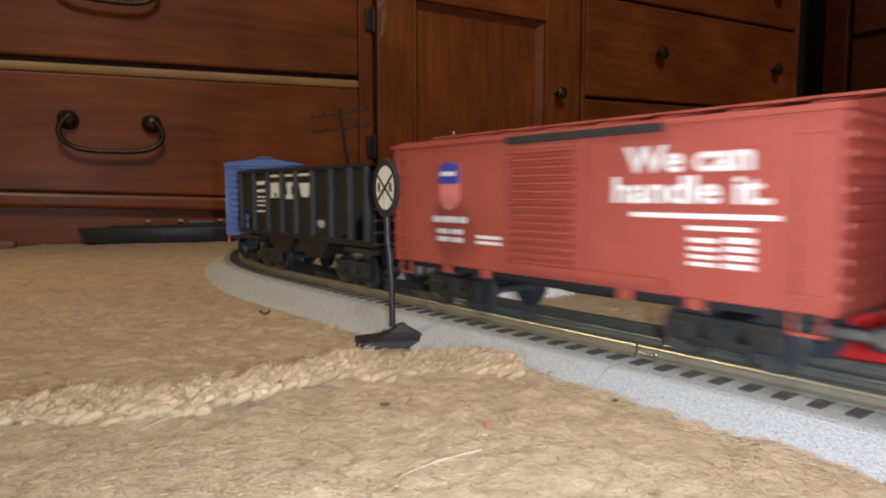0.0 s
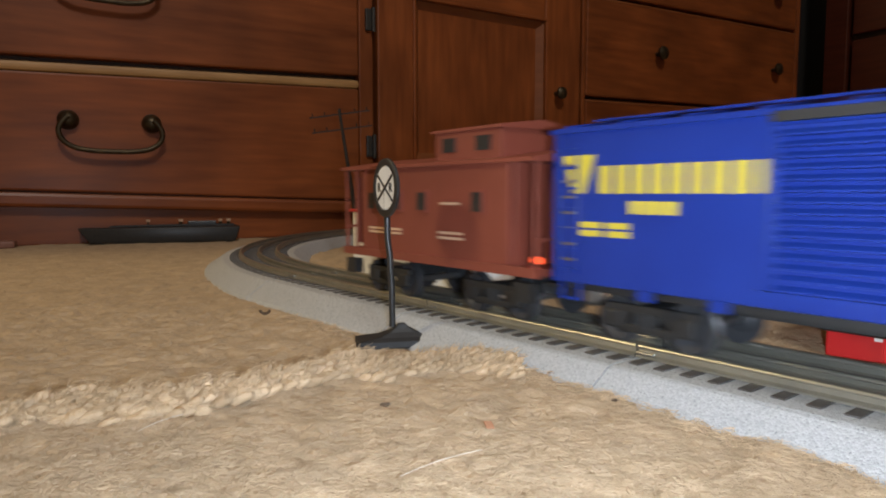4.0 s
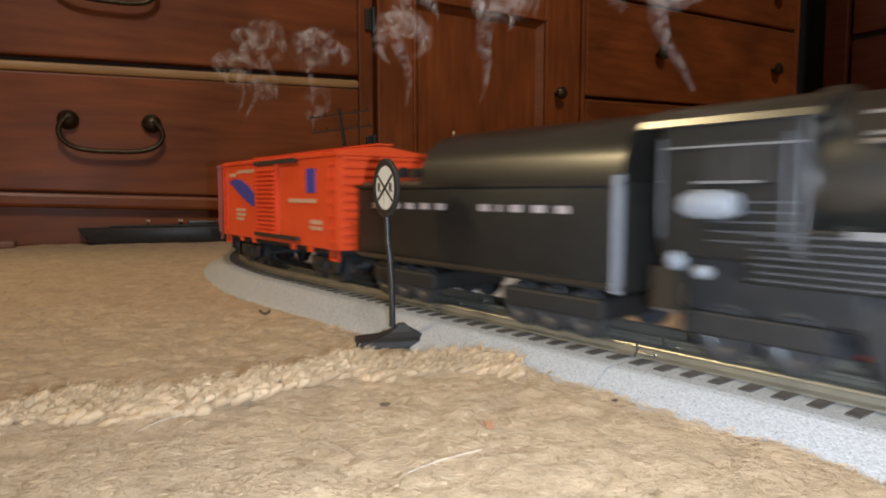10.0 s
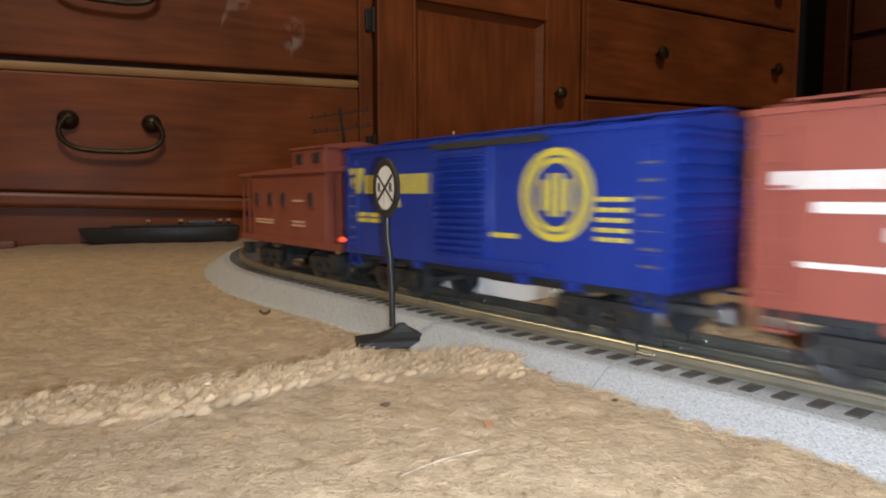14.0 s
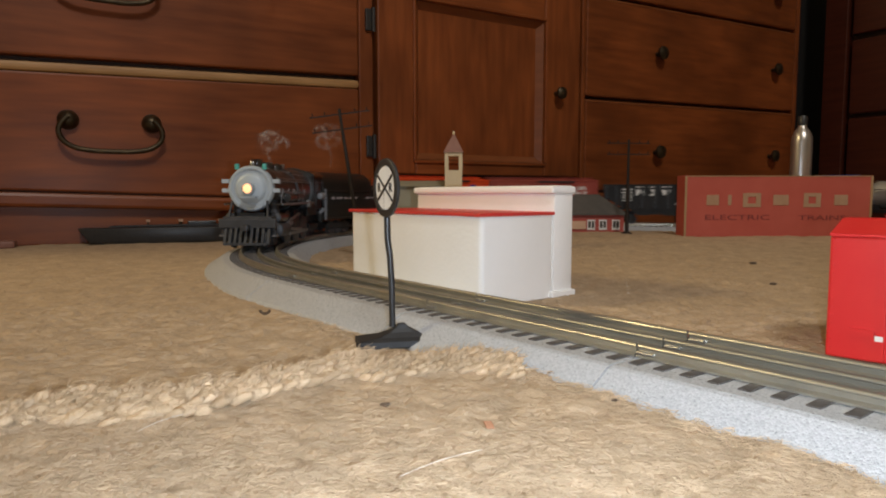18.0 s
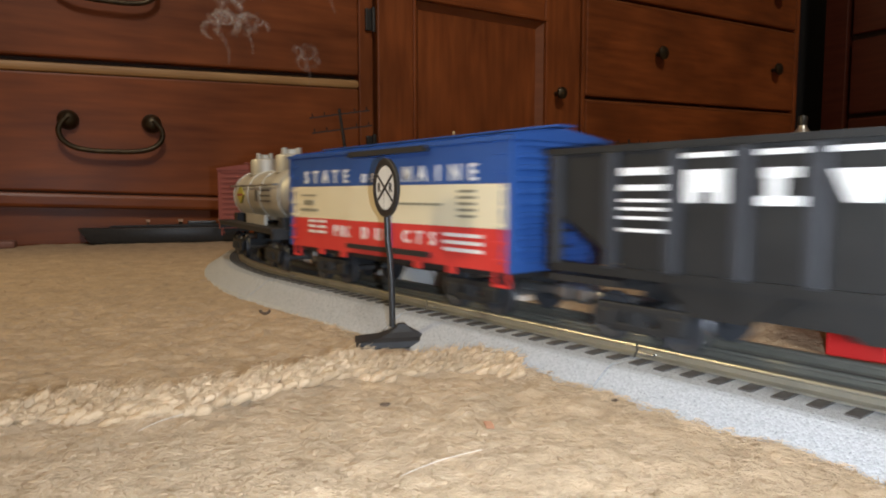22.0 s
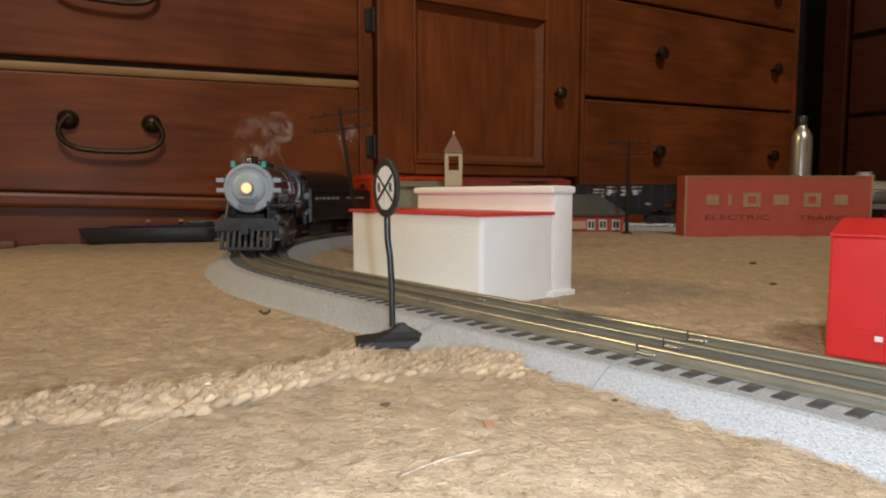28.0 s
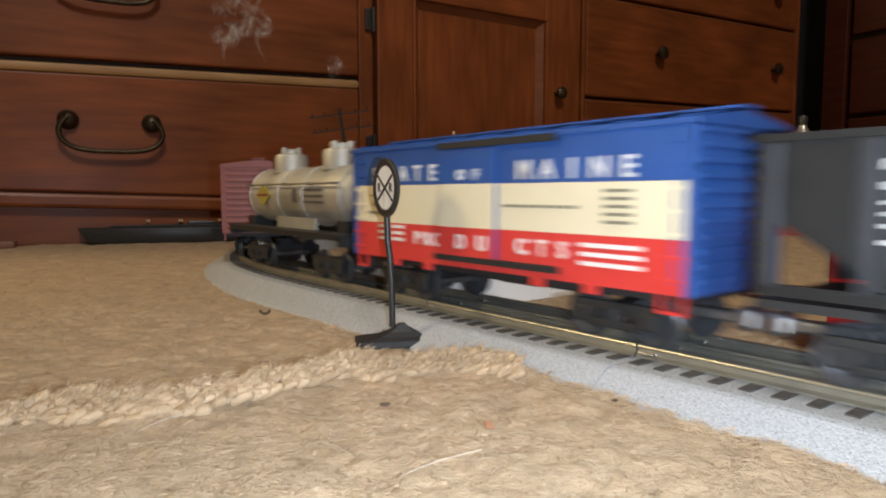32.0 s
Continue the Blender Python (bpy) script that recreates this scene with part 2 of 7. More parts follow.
def smoke_material():
    m = bpy.data.materials.new("thin_white_smoke")
    m.use_nodes = True
    nt = m.node_tree
    nt.nodes.clear()
    node, link = nt.nodes.new, nt.links.new
    out, clear, veil, scatter = node("ShaderNodeOutputMaterial"), node("ShaderNodeBsdfTransparent"), node("ShaderNodeMixShader"), node("ShaderNodeMixShader")
    back, front = node("ShaderNodeBsdfTranslucent"), node("ShaderNodeBsdfDiffuse")
    for n in (back, front):
        n.inputs["Color"].default_value = (0.95, 0.94, 0.93, 1)
        link(n.outputs[0], scatter.inputs[1 if n is back else 2])
    scatter.inputs[0].default_value = 0.5
    tc, n, r = node("ShaderNodeTexCoord"), node("ShaderNodeTexNoise"), node("ShaderNodeMapRange")
    n.inputs["Scale"].default_value, n.inputs["Detail"].default_value, n.inputs["Distortion"].default_value = 75.0, 6.0, 2.5
    link(tc.outputs["Object"], n.inputs["Vector"])
    r.inputs["From Min"].default_value, r.inputs["From Max"].default_value = 0.38, 0.72
    r.inputs["To Min"].default_value, r.inputs["To Max"].default_value = 0.05, 0.66
    link(n.outputs["Fac"], r.inputs["Value"])
    dens, mul = node("ShaderNodeAttribute"), node("ShaderNodeMath")
    dens.attribute_name, mul.operation = "veil", "MULTIPLY"
    link(r.outputs["Result"], mul.inputs[0])
    link(dens.outputs["Fac"], mul.inputs[1])
    link(mul.outputs[0], veil.inputs[0])
    link(clear.outputs[0], veil.inputs[1])
    link(scatter.outputs[0], veil.inputs[2])
    link(veil.outputs[0], out.inputs["Surface"])
    return m


M_SMOKE = smoke_material()


# ---- mesh helpers ----
def box(bm, c, s, rot=None, bevel=0.0):
    m = Matrix.Translation(c)
    if rot is not None:
        m = m @ rot
    r = bmesh.ops.create_cube(bm, size=1.0, matrix=m @ Matrix.Diagonal((*s, 1)))
    if bevel:
        edges = list({e for v in r["verts"] for e in v.link_edges})
        bmesh.ops.bevel(bm, geom=edges, offset=bevel, segments=2, affect="EDGES", profile=0.5)
    return bm


def cyl(bm, a, b, r, seg=16, r2=None, caps=True):
    a, b = Vector(a), Vector(b)
    d = b - a
    m = Matrix.Translation((a + b) / 2) @ d.to_track_quat("Z", "Y").to_matrix().to_4x4()
    bmesh.ops.create_cone(bm, cap_ends=caps, segments=seg, radius1=r, radius2=r if r2 is None else r2, depth=d.length, matrix=m)
    return bm


def ball(bm, c, s, u=12, v=8):
    bmesh.ops.create_uvsphere(bm, u_segments=u, v_segments=v, radius=1.0, matrix=Matrix.Translation(c) @ Matrix.Diagonal((*s, 1)))
    return bm


def lathe(bm, profile, place, axis="Z", seg=24):
    """Turn (radius, height) pairs round an axis."""
    turn = {"Z": Matrix(), "X": pose(0, 0, 0, 0, 90, 0), "-Y": pose(0, 0, 0, 90, 0, 0)}[axis]
    m = Matrix.Translation(place) @ turn
    rings = []
    for r, h in profile:
        if r < 1e-6:
            rings.append([bm.verts.new(m @ Vector((0, 0, h)))])
        else:
            rings.append([bm.verts.new(m @ Vector((r * math.cos(k * math.tau / seg), r * math.sin(k * math.tau / seg), h))) for k in range(seg)])
    for p, q in zip(rings, rings[1:]):
        for k in range(seg):
            j = (k + 1) % seg
            if len(p) == 1 and len(q) > 1:
                bm.faces.new((p[0], q[k], q[j]))
            elif len(q) == 1 and len(p) > 1:
                bm.faces.new((p[k], q[0], p[j]))
            elif len(p) > 1:
                bm.faces.new((p[k], q[k], q[j], p[j]))
    return bm


def prism(bm, outline, depth_from, depth_to, m):
    """Extrude a 2D outline (x, z) along local y, set by m."""
    f = [bm.verts.new(m @ Vector((x, depth_from, z))) for x, z in outline]
    b = [bm.verts.new(m @ Vector((x, depth_to, z))) for x, z in outline]
    bm.faces.new(f)
    bm.faces.new(list(reversed(b)))
    n = len(outline)
    for i in range(n):
        j = (i + 1) % n
        bm.faces.new((f[j], f[i], b[i], b[j]))
    return bm


def mesh_of(name, bm, mat, smooth=False):
    bmesh.ops.recalc_face_normals(bm, faces=bm.faces)
    me = bpy.data.meshes.new(name)
    bm.to_mesh(me)
    bm.free()
    me.materials.append(mat)
    if smooth:
        me.shade_smooth()
        me.set_sharp_from_angle(angle=radians(38))
    return me


def part(name, bm, mat, parent, label="", smooth=False, m=None):
    me = bm if isinstance(bm, bpy.types.Mesh) else mesh_of(name, bm, mat, smooth)
    ob = new(name, me)
    ob.parent = parent
    if m is not None:
        ob.matrix_local = m
    if label:
        tagged(ob, label)
    return ob


def thing(name, m, label, category, group="", kind=""):
    ob = new(name)
    ob.empty_display_size = 0.01
    ob.matrix_world = m
    return tagged(ob, label, category, group, kind)


def solid(name, bm, mat, m, label, category, group="", kind="", smooth=False):
    ob = new(name, mesh_of(name, bm, mat, smooth))
    ob.matrix_world = m
    return tagged(ob, label, category, group, kind)


def words(name, text, size, mat, parent, m, width=0.0, depth=0.0003, label="", weight=0.0):
    """Raised lettering from the built-in font; lies in local x, y, facing z; centred."""
    cu = bpy.data.curves.new(name, "FONT")
    cu.body, cu.size, cu.align_x, cu.align_y, cu.extrude = text, size, "CENTER", "CENTER", depth
    cu.resolution_u, cu.offset = 3, weight
    tmp = new("tmp", cu)
    bpy.context.view_layer.update()
    me = bpy.data.meshes.new_from_object(tmp)
    bpy.data.objects.remove(tmp)
    bpy.data.curves.remove(cu)
    me.materials.clear()
    me.materials.append(mat)
    if width:
        xs = [v.co.x for v in me.vertices]
        k = width / max(1e-6, max(xs) - min(xs))
        for v in me.vertices:
            v.co.x *= k
    ob = new(name, me)
    ob.parent = parent
    ob.matrix_local = m
    if label:
        tagged(ob, label)
    return ob


def bar_row(bm, x0, z0, widths, gap, h, y, t=0.0004):
    """A row of plain bars on a car's side, from x0 on, at height z0."""
    x = x0
    for w in widths:
        box(bm, (x + w / 2, y, z0), (w, t, h))
        x += w + gap
    return bm


# ---- the plan: an oval of track ----
TH = radians(128.63)
U = Vector((math.cos(TH), math.sin(TH)))
N = Vector((math.sin(TH), -math.cos(TH)))
BACK = 0.105
P0 = Vector((0.143, 0.1734)) - U * BACK
STRAIGHT, RADIUS, RAIL_Z = 0.381 + BACK, 0.471, 0.016
ARC = math.pi * RADIUS
LAP = 2 * STRAIGHT + 2 * ARC


def on_track(s, off=0.0):
    """Place and onward direction at s along the oval; off grows towards its inside."""
    s = s % LAP
    if s < STRAIGHT:
        return P0 + U * s + N * off, U.copy()
    s -= STRAIGHT
    if s < ARC:
        a = s / RADIUS
        c = P0 + U * STRAIGHT + N * RADIUS
        return c + (-N * math.cos(a) + U * math.sin(a)) * (RADIUS - off), N * math.sin(a) + U * math.cos(a)
    s -= ARC
    if s < STRAIGHT:
        return P0 + U * (STRAIGHT - s) + N * (2 * RADIUS - off), -U
    s -= STRAIGHT
    a = s / RADIUS
    c = P0 + N * RADIUS
    return c + (N * math.cos(a) - U * math.sin(a)) * (RADIUS - off), -N * math.sin(a) - U * math.cos(a)


# ---- the room ----
def smooth01(v):
    v = min(1.0, max(0.0, v))
    return v * v * (3 - 2 * v)


RIDGE = ((-0.60, 0.06), (-0.22, 0.140), (-0.1284, 0.1846), (-0.117, 0.2015), (-0.0929, 0.2023), (-0.0804, 0.2072), (-0.0679, 0.2171), (-0.0591, 0.2279), (-0.0472, 0.2391), (-0.0346, 0.2520), (-0.0205, 0.2477), (-0.0009, 0.2590), (0.0151, 0.2600), (0.030, 0.2470), (0.9, 0.24))


def ridge_y(x):
    for (x0, y0), (x1, y1) in zip(RIDGE, RIDGE[1:]):
        if x <= x1:
            return y0 + (y1 - y0) * (x - x0) / (x1 - x0)
    return RIDGE[-1][1]


def track_off(x, y):
    """Signed distance from the near straight, negative on the camera's side."""
    return (Vector((x, y)) - P0).dot(N)


def inside_oval(x, y):
    """Distance inwards from the track's middle line."""
    q = Vector((x, y)) - P0
    s, o = q.dot(U), q.dot(N)
    if s < 0:
        return RADIUS - (q - N * RADIUS).length
    if s > STRAIGHT:
        return RADIUS - (q - U * STRAIGHT - N * RADIUS).length
    return o if o < RADIUS else 2 * RADIUS - o


def carpet_z(x, y):
    z = 0.0009 * noise.noise((x * 170, y * 200, 0.3)) + 0.0013 * noise.noise((x * 85, y * 95, 5.3)) + 0.0020 * noise.noise((x * 11, y * 11, 1.7))
    if y < 1.2:
        z += 0.0020 * (0.42 - abs(noise.noise((x * 120, y * 150, 2.1)))) + 0.0008 * (0.4 - abs(noise.noise((x * 260, y * 300, 7.1))))
    off = track_off(x, y)
    near = smooth01((ridge_y(x) + 0.002 - y) / 0.009)
    lump = 0.6 + 0.4 * noise.noise((x * 60, y * 60, 4.0))
    crest = math.exp(-((y - ridge_y(x) + 0.007) / 0.009) ** 2) * near
    z += near * 0.0036 + crest * 0.0026 * lump
    s_along = (Vector((x, y)) - P0).dot(U)
    if -0.06 < off < 1.0 and abs(off) < 0.06 and s_along < STRAIGHT:
        toe = -0.041 + 0.003 * noise.noise((x * 45, y * 45, 9.0)) if off < 0 else 0.06
        tuck = max(smooth01((off - toe) / 0.004) if off < 0 else 1.0, (1 - near) * smooth01((off + 0.056) / 0.008))
        z = z * (1 - tuck) + min(z, -0.0006) * tuck
    if y > 0.70:
        z += 0.0085 * smooth01((y - 0.74) / 0.18) * smooth01((inside_oval(x, y) - 0.055) / 0.06)
    return z - 0.0010


def steps(stops):
    out = []
    for a, b, n in stops:
        out += [a + (b - a) * k / n for k in range(n)]
    return out + [stops[-1][1]]


def build_carpet():
    xs = steps(((-3.0, -0.7, 24), (-0.7, -0.25, 60), (-0.25, 0.35, 430), (0.35, 0.9, 60), (0.9, 3.2, 24)))
    ys = steps(((-2.6, 0.0, 16), (0.0, 0.08, 16), (0.08, 0.40, 240), (0.40, 0.9, 80), (0.9, 3.0, 60)))
    verts = [(x, y, carpet_z(x, y)) for y in ys for x in xs]
    w = len(xs)
    faces = [(j * w + i, j * w + i + 1, (j + 1) * w + i + 1, (j + 1) * w + i) for j in range(len(ys) - 1) for i in range(w - 1)]
    me = bpy.data.meshes.new("floor")
    me.from_pydata(verts, [], faces)
    me.materials.append(M_CARPET)
    me.shade_smooth()
    return tagged(new("floor", me), "matted tan wool carpet with a raised fold", "carpet", kind="structure")


build_carpet()


def yarn_mesh(name, tufts, mat, sides=5, flat=1.0):
    """Yarn ends: place, direction, length, radius."""
    verts, faces = [], []
    ring = [(math.cos(j * math.tau / sides), math.sin(j * math.tau / sides)) for j in range(sides)]
    for p, d, ln, r in tufts:
        d = d.normalized()
        a = d.cross(Vector((0, 0, 1))).normalized()
        b = a.cross(d)
        n = len(verts)
        bend = a * ln * random.uniform(-0.25, 0.25) + b * ln * 0.12 * (1 if flat == 1.0 else 0)
        verts.append(p - d * ln * 0.5)
        for t, k in ((-0.36, 0.72), (0.0, 1.0), (0.34, 0.80)):
            c = p + d * ln * t + bend * (0.25 - t * t) * 2
            for u, v in ring:
                verts.append(c + (a * u + b * v * flat) * r * k)
        verts.append(p + d * ln * 0.5)
        for j in range(sides):
            i = (j + 1) % sides
            faces.append((n, n + 1 + i, n + 1 + j))
            for q in (0, sides):
                faces.append((n + 1 + q + j, n + 1 + q + i, n + 1 + q + sides + i, n + 1 + q + sides + j))
            faces.append((n + 1 + 3 * sides, n + 1 + 2 * sides + j, n + 1 + 2 * sides + i))
    me = bpy.data.meshes.new(name)
    me.from_pydata(verts, [], faces)
    me.materials.append(mat)
    me.shade_smooth()
    return me


def near_oval(x, y, margin):
    """True where the track's bed lies."""
    return abs(inside_oval(x, y)) < margin


def hair_mesh(name, rows, mat):
    """Fine wool hairs, each a bent three-sided thread: place, heading, tilt, length, radius, bend."""
    q = np.array(rows)
    p, lay, tilt, ln, r, bend = q[:, 0:3], q[:, 3], q[:, 4], q[:, 5], q[:, 6], q[:, 7]
    d = np.stack([np.cos(lay) * np.cos(tilt), np.sin(lay) * np.cos(tilt), np.sin(tilt)], 1)
    a = np.stack([-np.sin(lay), np.cos(lay), 0 * lay], 1)
    b = np.cross(a, d)
    n = len(q)
    v = np.zeros((n, 11, 3))
    k = 0
    for u, w in ((-0.5, 0.5), (0.0, 1.0), (0.32, 0.8)):
        c = p + d * (ln * u)[:, None] + a * (bend * ln * (0.25 - u * u))[:, None]
        for g in (0.5236, 2.618, 4.712):
            v[:, k] = c + (a * math.cos(g) + b * math.sin(g)) * (r * w)[:, None]
            k += 1
    v[:, 9] = p + d * (ln * 0.5)[:, None]
    v = v[:, :10].reshape(-1, 3)
    quads, tris = [], []
    for j in range(3):
        i = (j + 1) % 3
        quads += [(j, i, 3 + i, 3 + j), (3 + j, 3 + i, 6 + i, 6 + j)]
        tris.append((6 + j, 6 + i, 9))
    base = (np.arange(n) * 10)[:, None, None]
    f4 = (np.array(quads)[None] + base).reshape(-1, 4)
    f3 = (np.array(tris)[None] + base).reshape(-1, 3)
    me = bpy.data.meshes.new(name)
    me.from_pydata(v.tolist(), [], f4.tolist() + f3.tolist())
    me.materials.append(mat)
    me.shade_smooth()
    return me


def build_yarn():
    rnd = random.Random(4)
    hairs, fuzz = [], []
    while len(hairs) < 130000:
        d = 0.085 / (1 - rnd.random() * 0.92)
        x, y = rnd.uniform(-0.78, 0.78) * d + rnd.uniform(-0.02, 0.02), d
        if y > 1.2 or near_oval(x, y, 0.0395 if y < ridge_y(x) else 0.0505) or (x * 0.5118 - (y - 0.867 + 0.302) * 0.859 < -0.30):
            continue
        lay = 3.2 * noise.noise((x * 55, y * 55, 3.0)) + rnd.gauss(0, 2.2)
        far = max(1.0, y / 0.28)
        r = rnd.uniform(0.00005, 0.00011) * far
        hairs.append((x, y, carpet_z(x, y) + rnd.uniform(-0.0002, 0.0004), lay, rnd.uniform(-0.10, 0.26), rnd.uniform(0.0022, 0.0062), r, rnd.uniform(-1.6, 1.6)))
    tagged(new("carpet_pile", hair_mesh("carpet_pile", hairs, M_YARN)), "matted tan wool pile of the carpet", "carpet pile", kind="stuff")
    tufts = []
    while len(tufts) < 2600:
        d = 0.085 / (1 - rnd.random() * 0.80)
        x, y = rnd.uniform(-0.78, 0.78) * d, d
        if near_oval(x, y, 0.044 if y < ridge_y(x) else 0.056):
            continue
        lay = rnd.gauss(0.3, 0.9)
        r = rnd.uniform(0.0005, 0.0009)
        tufts.append((Vector((x, y, carpet_z(x, y) - r * rnd.uniform(0.25, 0.85))), Vector((math.cos(lay), math.sin(lay), rnd.uniform(-0.1, 0.2))), rnd.uniform(0.003, 0.0062), r))
    tagged(new("carpet_tuft", yarn_mesh("carpet_tuft", tufts, M_CARPET, 7, 0.8)), "flattened tan yarn loops of the carpet", "carpet pile", kind="stuff")
    crest = []
    for back, z, rise, n in ((0.0006, 0.0064, 1.0, 125), (0.0032, 0.0062, 0.95, 125), (0.0060, 0.0059, 0.8, 120), (0.0090, 0.0053, 0.6, 112), (0.0122, 0.0046, 0.45, 104), (0.0156, 0.0040, 0.32, 92)):
        for k in range(n):
            x = -0.30 + 0.330 * (k + rnd.uniform(-0.4, 0.4)) / n
            y = ridge_y(x) - back + rnd.uniform(-0.0015, 0.0015)
            low = 1.0 if x < -0.03 else 0.82
            d3 = Vector((0.75, rnd.uniform(-0.2, 0.4), rise + rnd.uniform(-0.22, 0.18)))
            ln, r = rnd.uniform(0.0075, 0.0112) * low, rnd.uniform(0.0015, 0.0022) * low
            p = Vector((x, y, z * low + rnd.uniform(-0.0008, 0.0009)))
            crest.append((p, d3, ln, r))
            lay = math.atan2(d3.y, d3.x)
            for j in range(20):
                q = p + d3.normalized() * ln * rnd.uniform(-0.4, 0.5) + Vector((0, -0.4 * r, rnd.uniform(0.0, 1.1) * r))
                fuzz.append((q.x, q.y, q.z, lay + rnd.gauss(0, 0.6), rnd.uniform(-0.2, 1.0), rnd.uniform(0.003, 0.007), rnd.uniform(0.00007, 0.00016), rnd.uniform(-1, 1)))
    # hairs straying over the bed's toe
    for k in range(1700):
        s, o = BACK + rnd.uniform(-0.02, 0.30), -0.0425 - rnd.random() * 0.010
        q = P0 + U * s + N * o
        if q.y > ridge_y(q.x):
            q = P0 + U * s + N * (o - 0.009)
        fuzz.append((q.x, q.y, carpet_z(q.x, q.y) + rnd.uniform(0, 0.0012), rnd.uniform(0, math.tau), rnd.uniform(-0.1, 0.22), rnd.uniform(0.003, 0.007), rnd.uniform(0.00007, 0.00016), rnd.uniform(-1, 1)))
    tagged(new("carpet_fold_pile", yarn_mesh("carpet_fold_pile", crest, M_LOOP, 9)), "plump yarn loops along the carpet's fold, coloured as if lit", "carpet pile", kind="stuff")
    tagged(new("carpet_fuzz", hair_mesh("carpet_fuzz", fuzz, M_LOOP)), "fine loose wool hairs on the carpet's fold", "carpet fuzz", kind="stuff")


build_yarn()


def slab(name, c, s, mat, label, category):
    ob = solid(name, box(bmesh.new(), (0, 0, 0), s), mat, pose(*c), label, category, kind="structure")
    return ob


# ---- dresser along the back, in its own frame: x along its front, -y towards the room ----
DRESSER = pose(-0.5902, 0.867, 0.0, 0, 0, 30.78)


slab("wall_north", (*(DRESSER @ Vector((0.6, 0.62, 1.2)))[:2], 1.2), (0.1, 0.1, 2.4), M_WALL, "plain painted wall", "wall").matrix_world = DRESSER @ pose(0.6, 0.62, 1.2)
bpy.data.objects["wall_north"].data.transform(Matrix.Diagonal((72, 1, 1, 1)))
slab("wall_east", (3.25, 0.2, 1.2), (0.1, 5.8, 2.4), M_WALL, "plain painted wall", "wall")
slab("wall_west", (-3.05, 0.2, 1.2), (0.1, 5.8, 2.4), M_WALL, "plain painted wall", "wall")
slab("wall_south", (0.1, -2.65, 1.2), (6.2, 0.1, 2.4), M_WALL, "plain painted wall", "wall")
slab("ceiling", (0.1, 0.2, 2.45), (6.4, 5.8, 0.1), M_WALL, "plain painted ceiling", "ceiling")


def bail_handle(parent, a0, a1, z):
    h = part("handle", lathe(bmesh.new(), ((0.0, 0.014), (0.006, 0.013), (0.011, 0.008), (0.013, 0.003), (0.0135, 0.0), (0.009, -0.002), (0.0, -0.002)), (a0, -0.016, z), "-Y"), M_BRASS, parent, "aged brass bail handle", True)
    part("rosette", lathe(bmesh.new(), ((0.0, 0.014), (0.006, 0.013), (0.011, 0.008), (0.013, 0.003), (0.0135, 0.0), (0.009, -0.002), (0.0, -0.002)), (a1, -0.016, z), "-Y"), M_BRASS, h, "", True)
    cu = bpy.data.curves.new("bail", "CURVE")
    cu.dimensions, cu.bevel_depth, cu.bevel_resolution = "3D", 0.0036, 3
    sp = cu.splines.new("NURBS")
    mid, half = (a0 + a1) / 2, (a1 - a0) / 2
    pts = ((-1.0, 0.004), (-1.22, -0.006), (-1.24, -0.024), (-0.95, -0.038), (-0.45, -0.042), (0.0, -0.042), (0.45, -0.042), (0.95, -0.038), (1.24, -0.024), (1.22, -0.006), (1.0, 0.004))
    sp.points.add(len(pts) - 1)
    for q, (x, dz) in zip(sp.points, pts):
        q.co = (mid + x * half, -0.031, z + dz, 1)
    sp.use_endpoint_u, sp.order_u = True, 3
    tmp = new("tmp", cu)
    bpy.context.view_layer.update()
    me = bpy.data.meshes.new_from_object(tmp)
    bpy.data.objects.remove(tmp)
    me.materials.clear()
    me.materials.append(M_BRASS)
    me.shade_smooth()
    part("bail", me, M_BRASS, h)


def wood_knob(parent, a, z, r=0.012):
    part("knob", lathe(bmesh.new(), ((0.005, -0.001), (0.004, 0.008), (0.008, 0.013), (r, 0.018), (r * 0.95, 0.023), (r * 0.5, 0.027), (0, 0.028)), (a, -0.013, z), "-Y", 20), M_BRASS, parent, "dark turned knob", True)


def board(a_left, a_right, lo, hi, front=-0.014, back=0.008, bevel=0.003):
    """A board on the dresser's front; lo and hi give its lower and upper edge at either end."""
    bm = prism(bmesh.new(), [(a_left, lo[0]), (a_right, lo[1]), (a_right, hi[1]), (a_left, hi[0])], front, back, Matrix())
    if bevel:
        bmesh.ops.bevel(bm, geom=list(bm.edges), offset=bevel, segments=2, affect="EDGES", profile=0.5)
    return bm


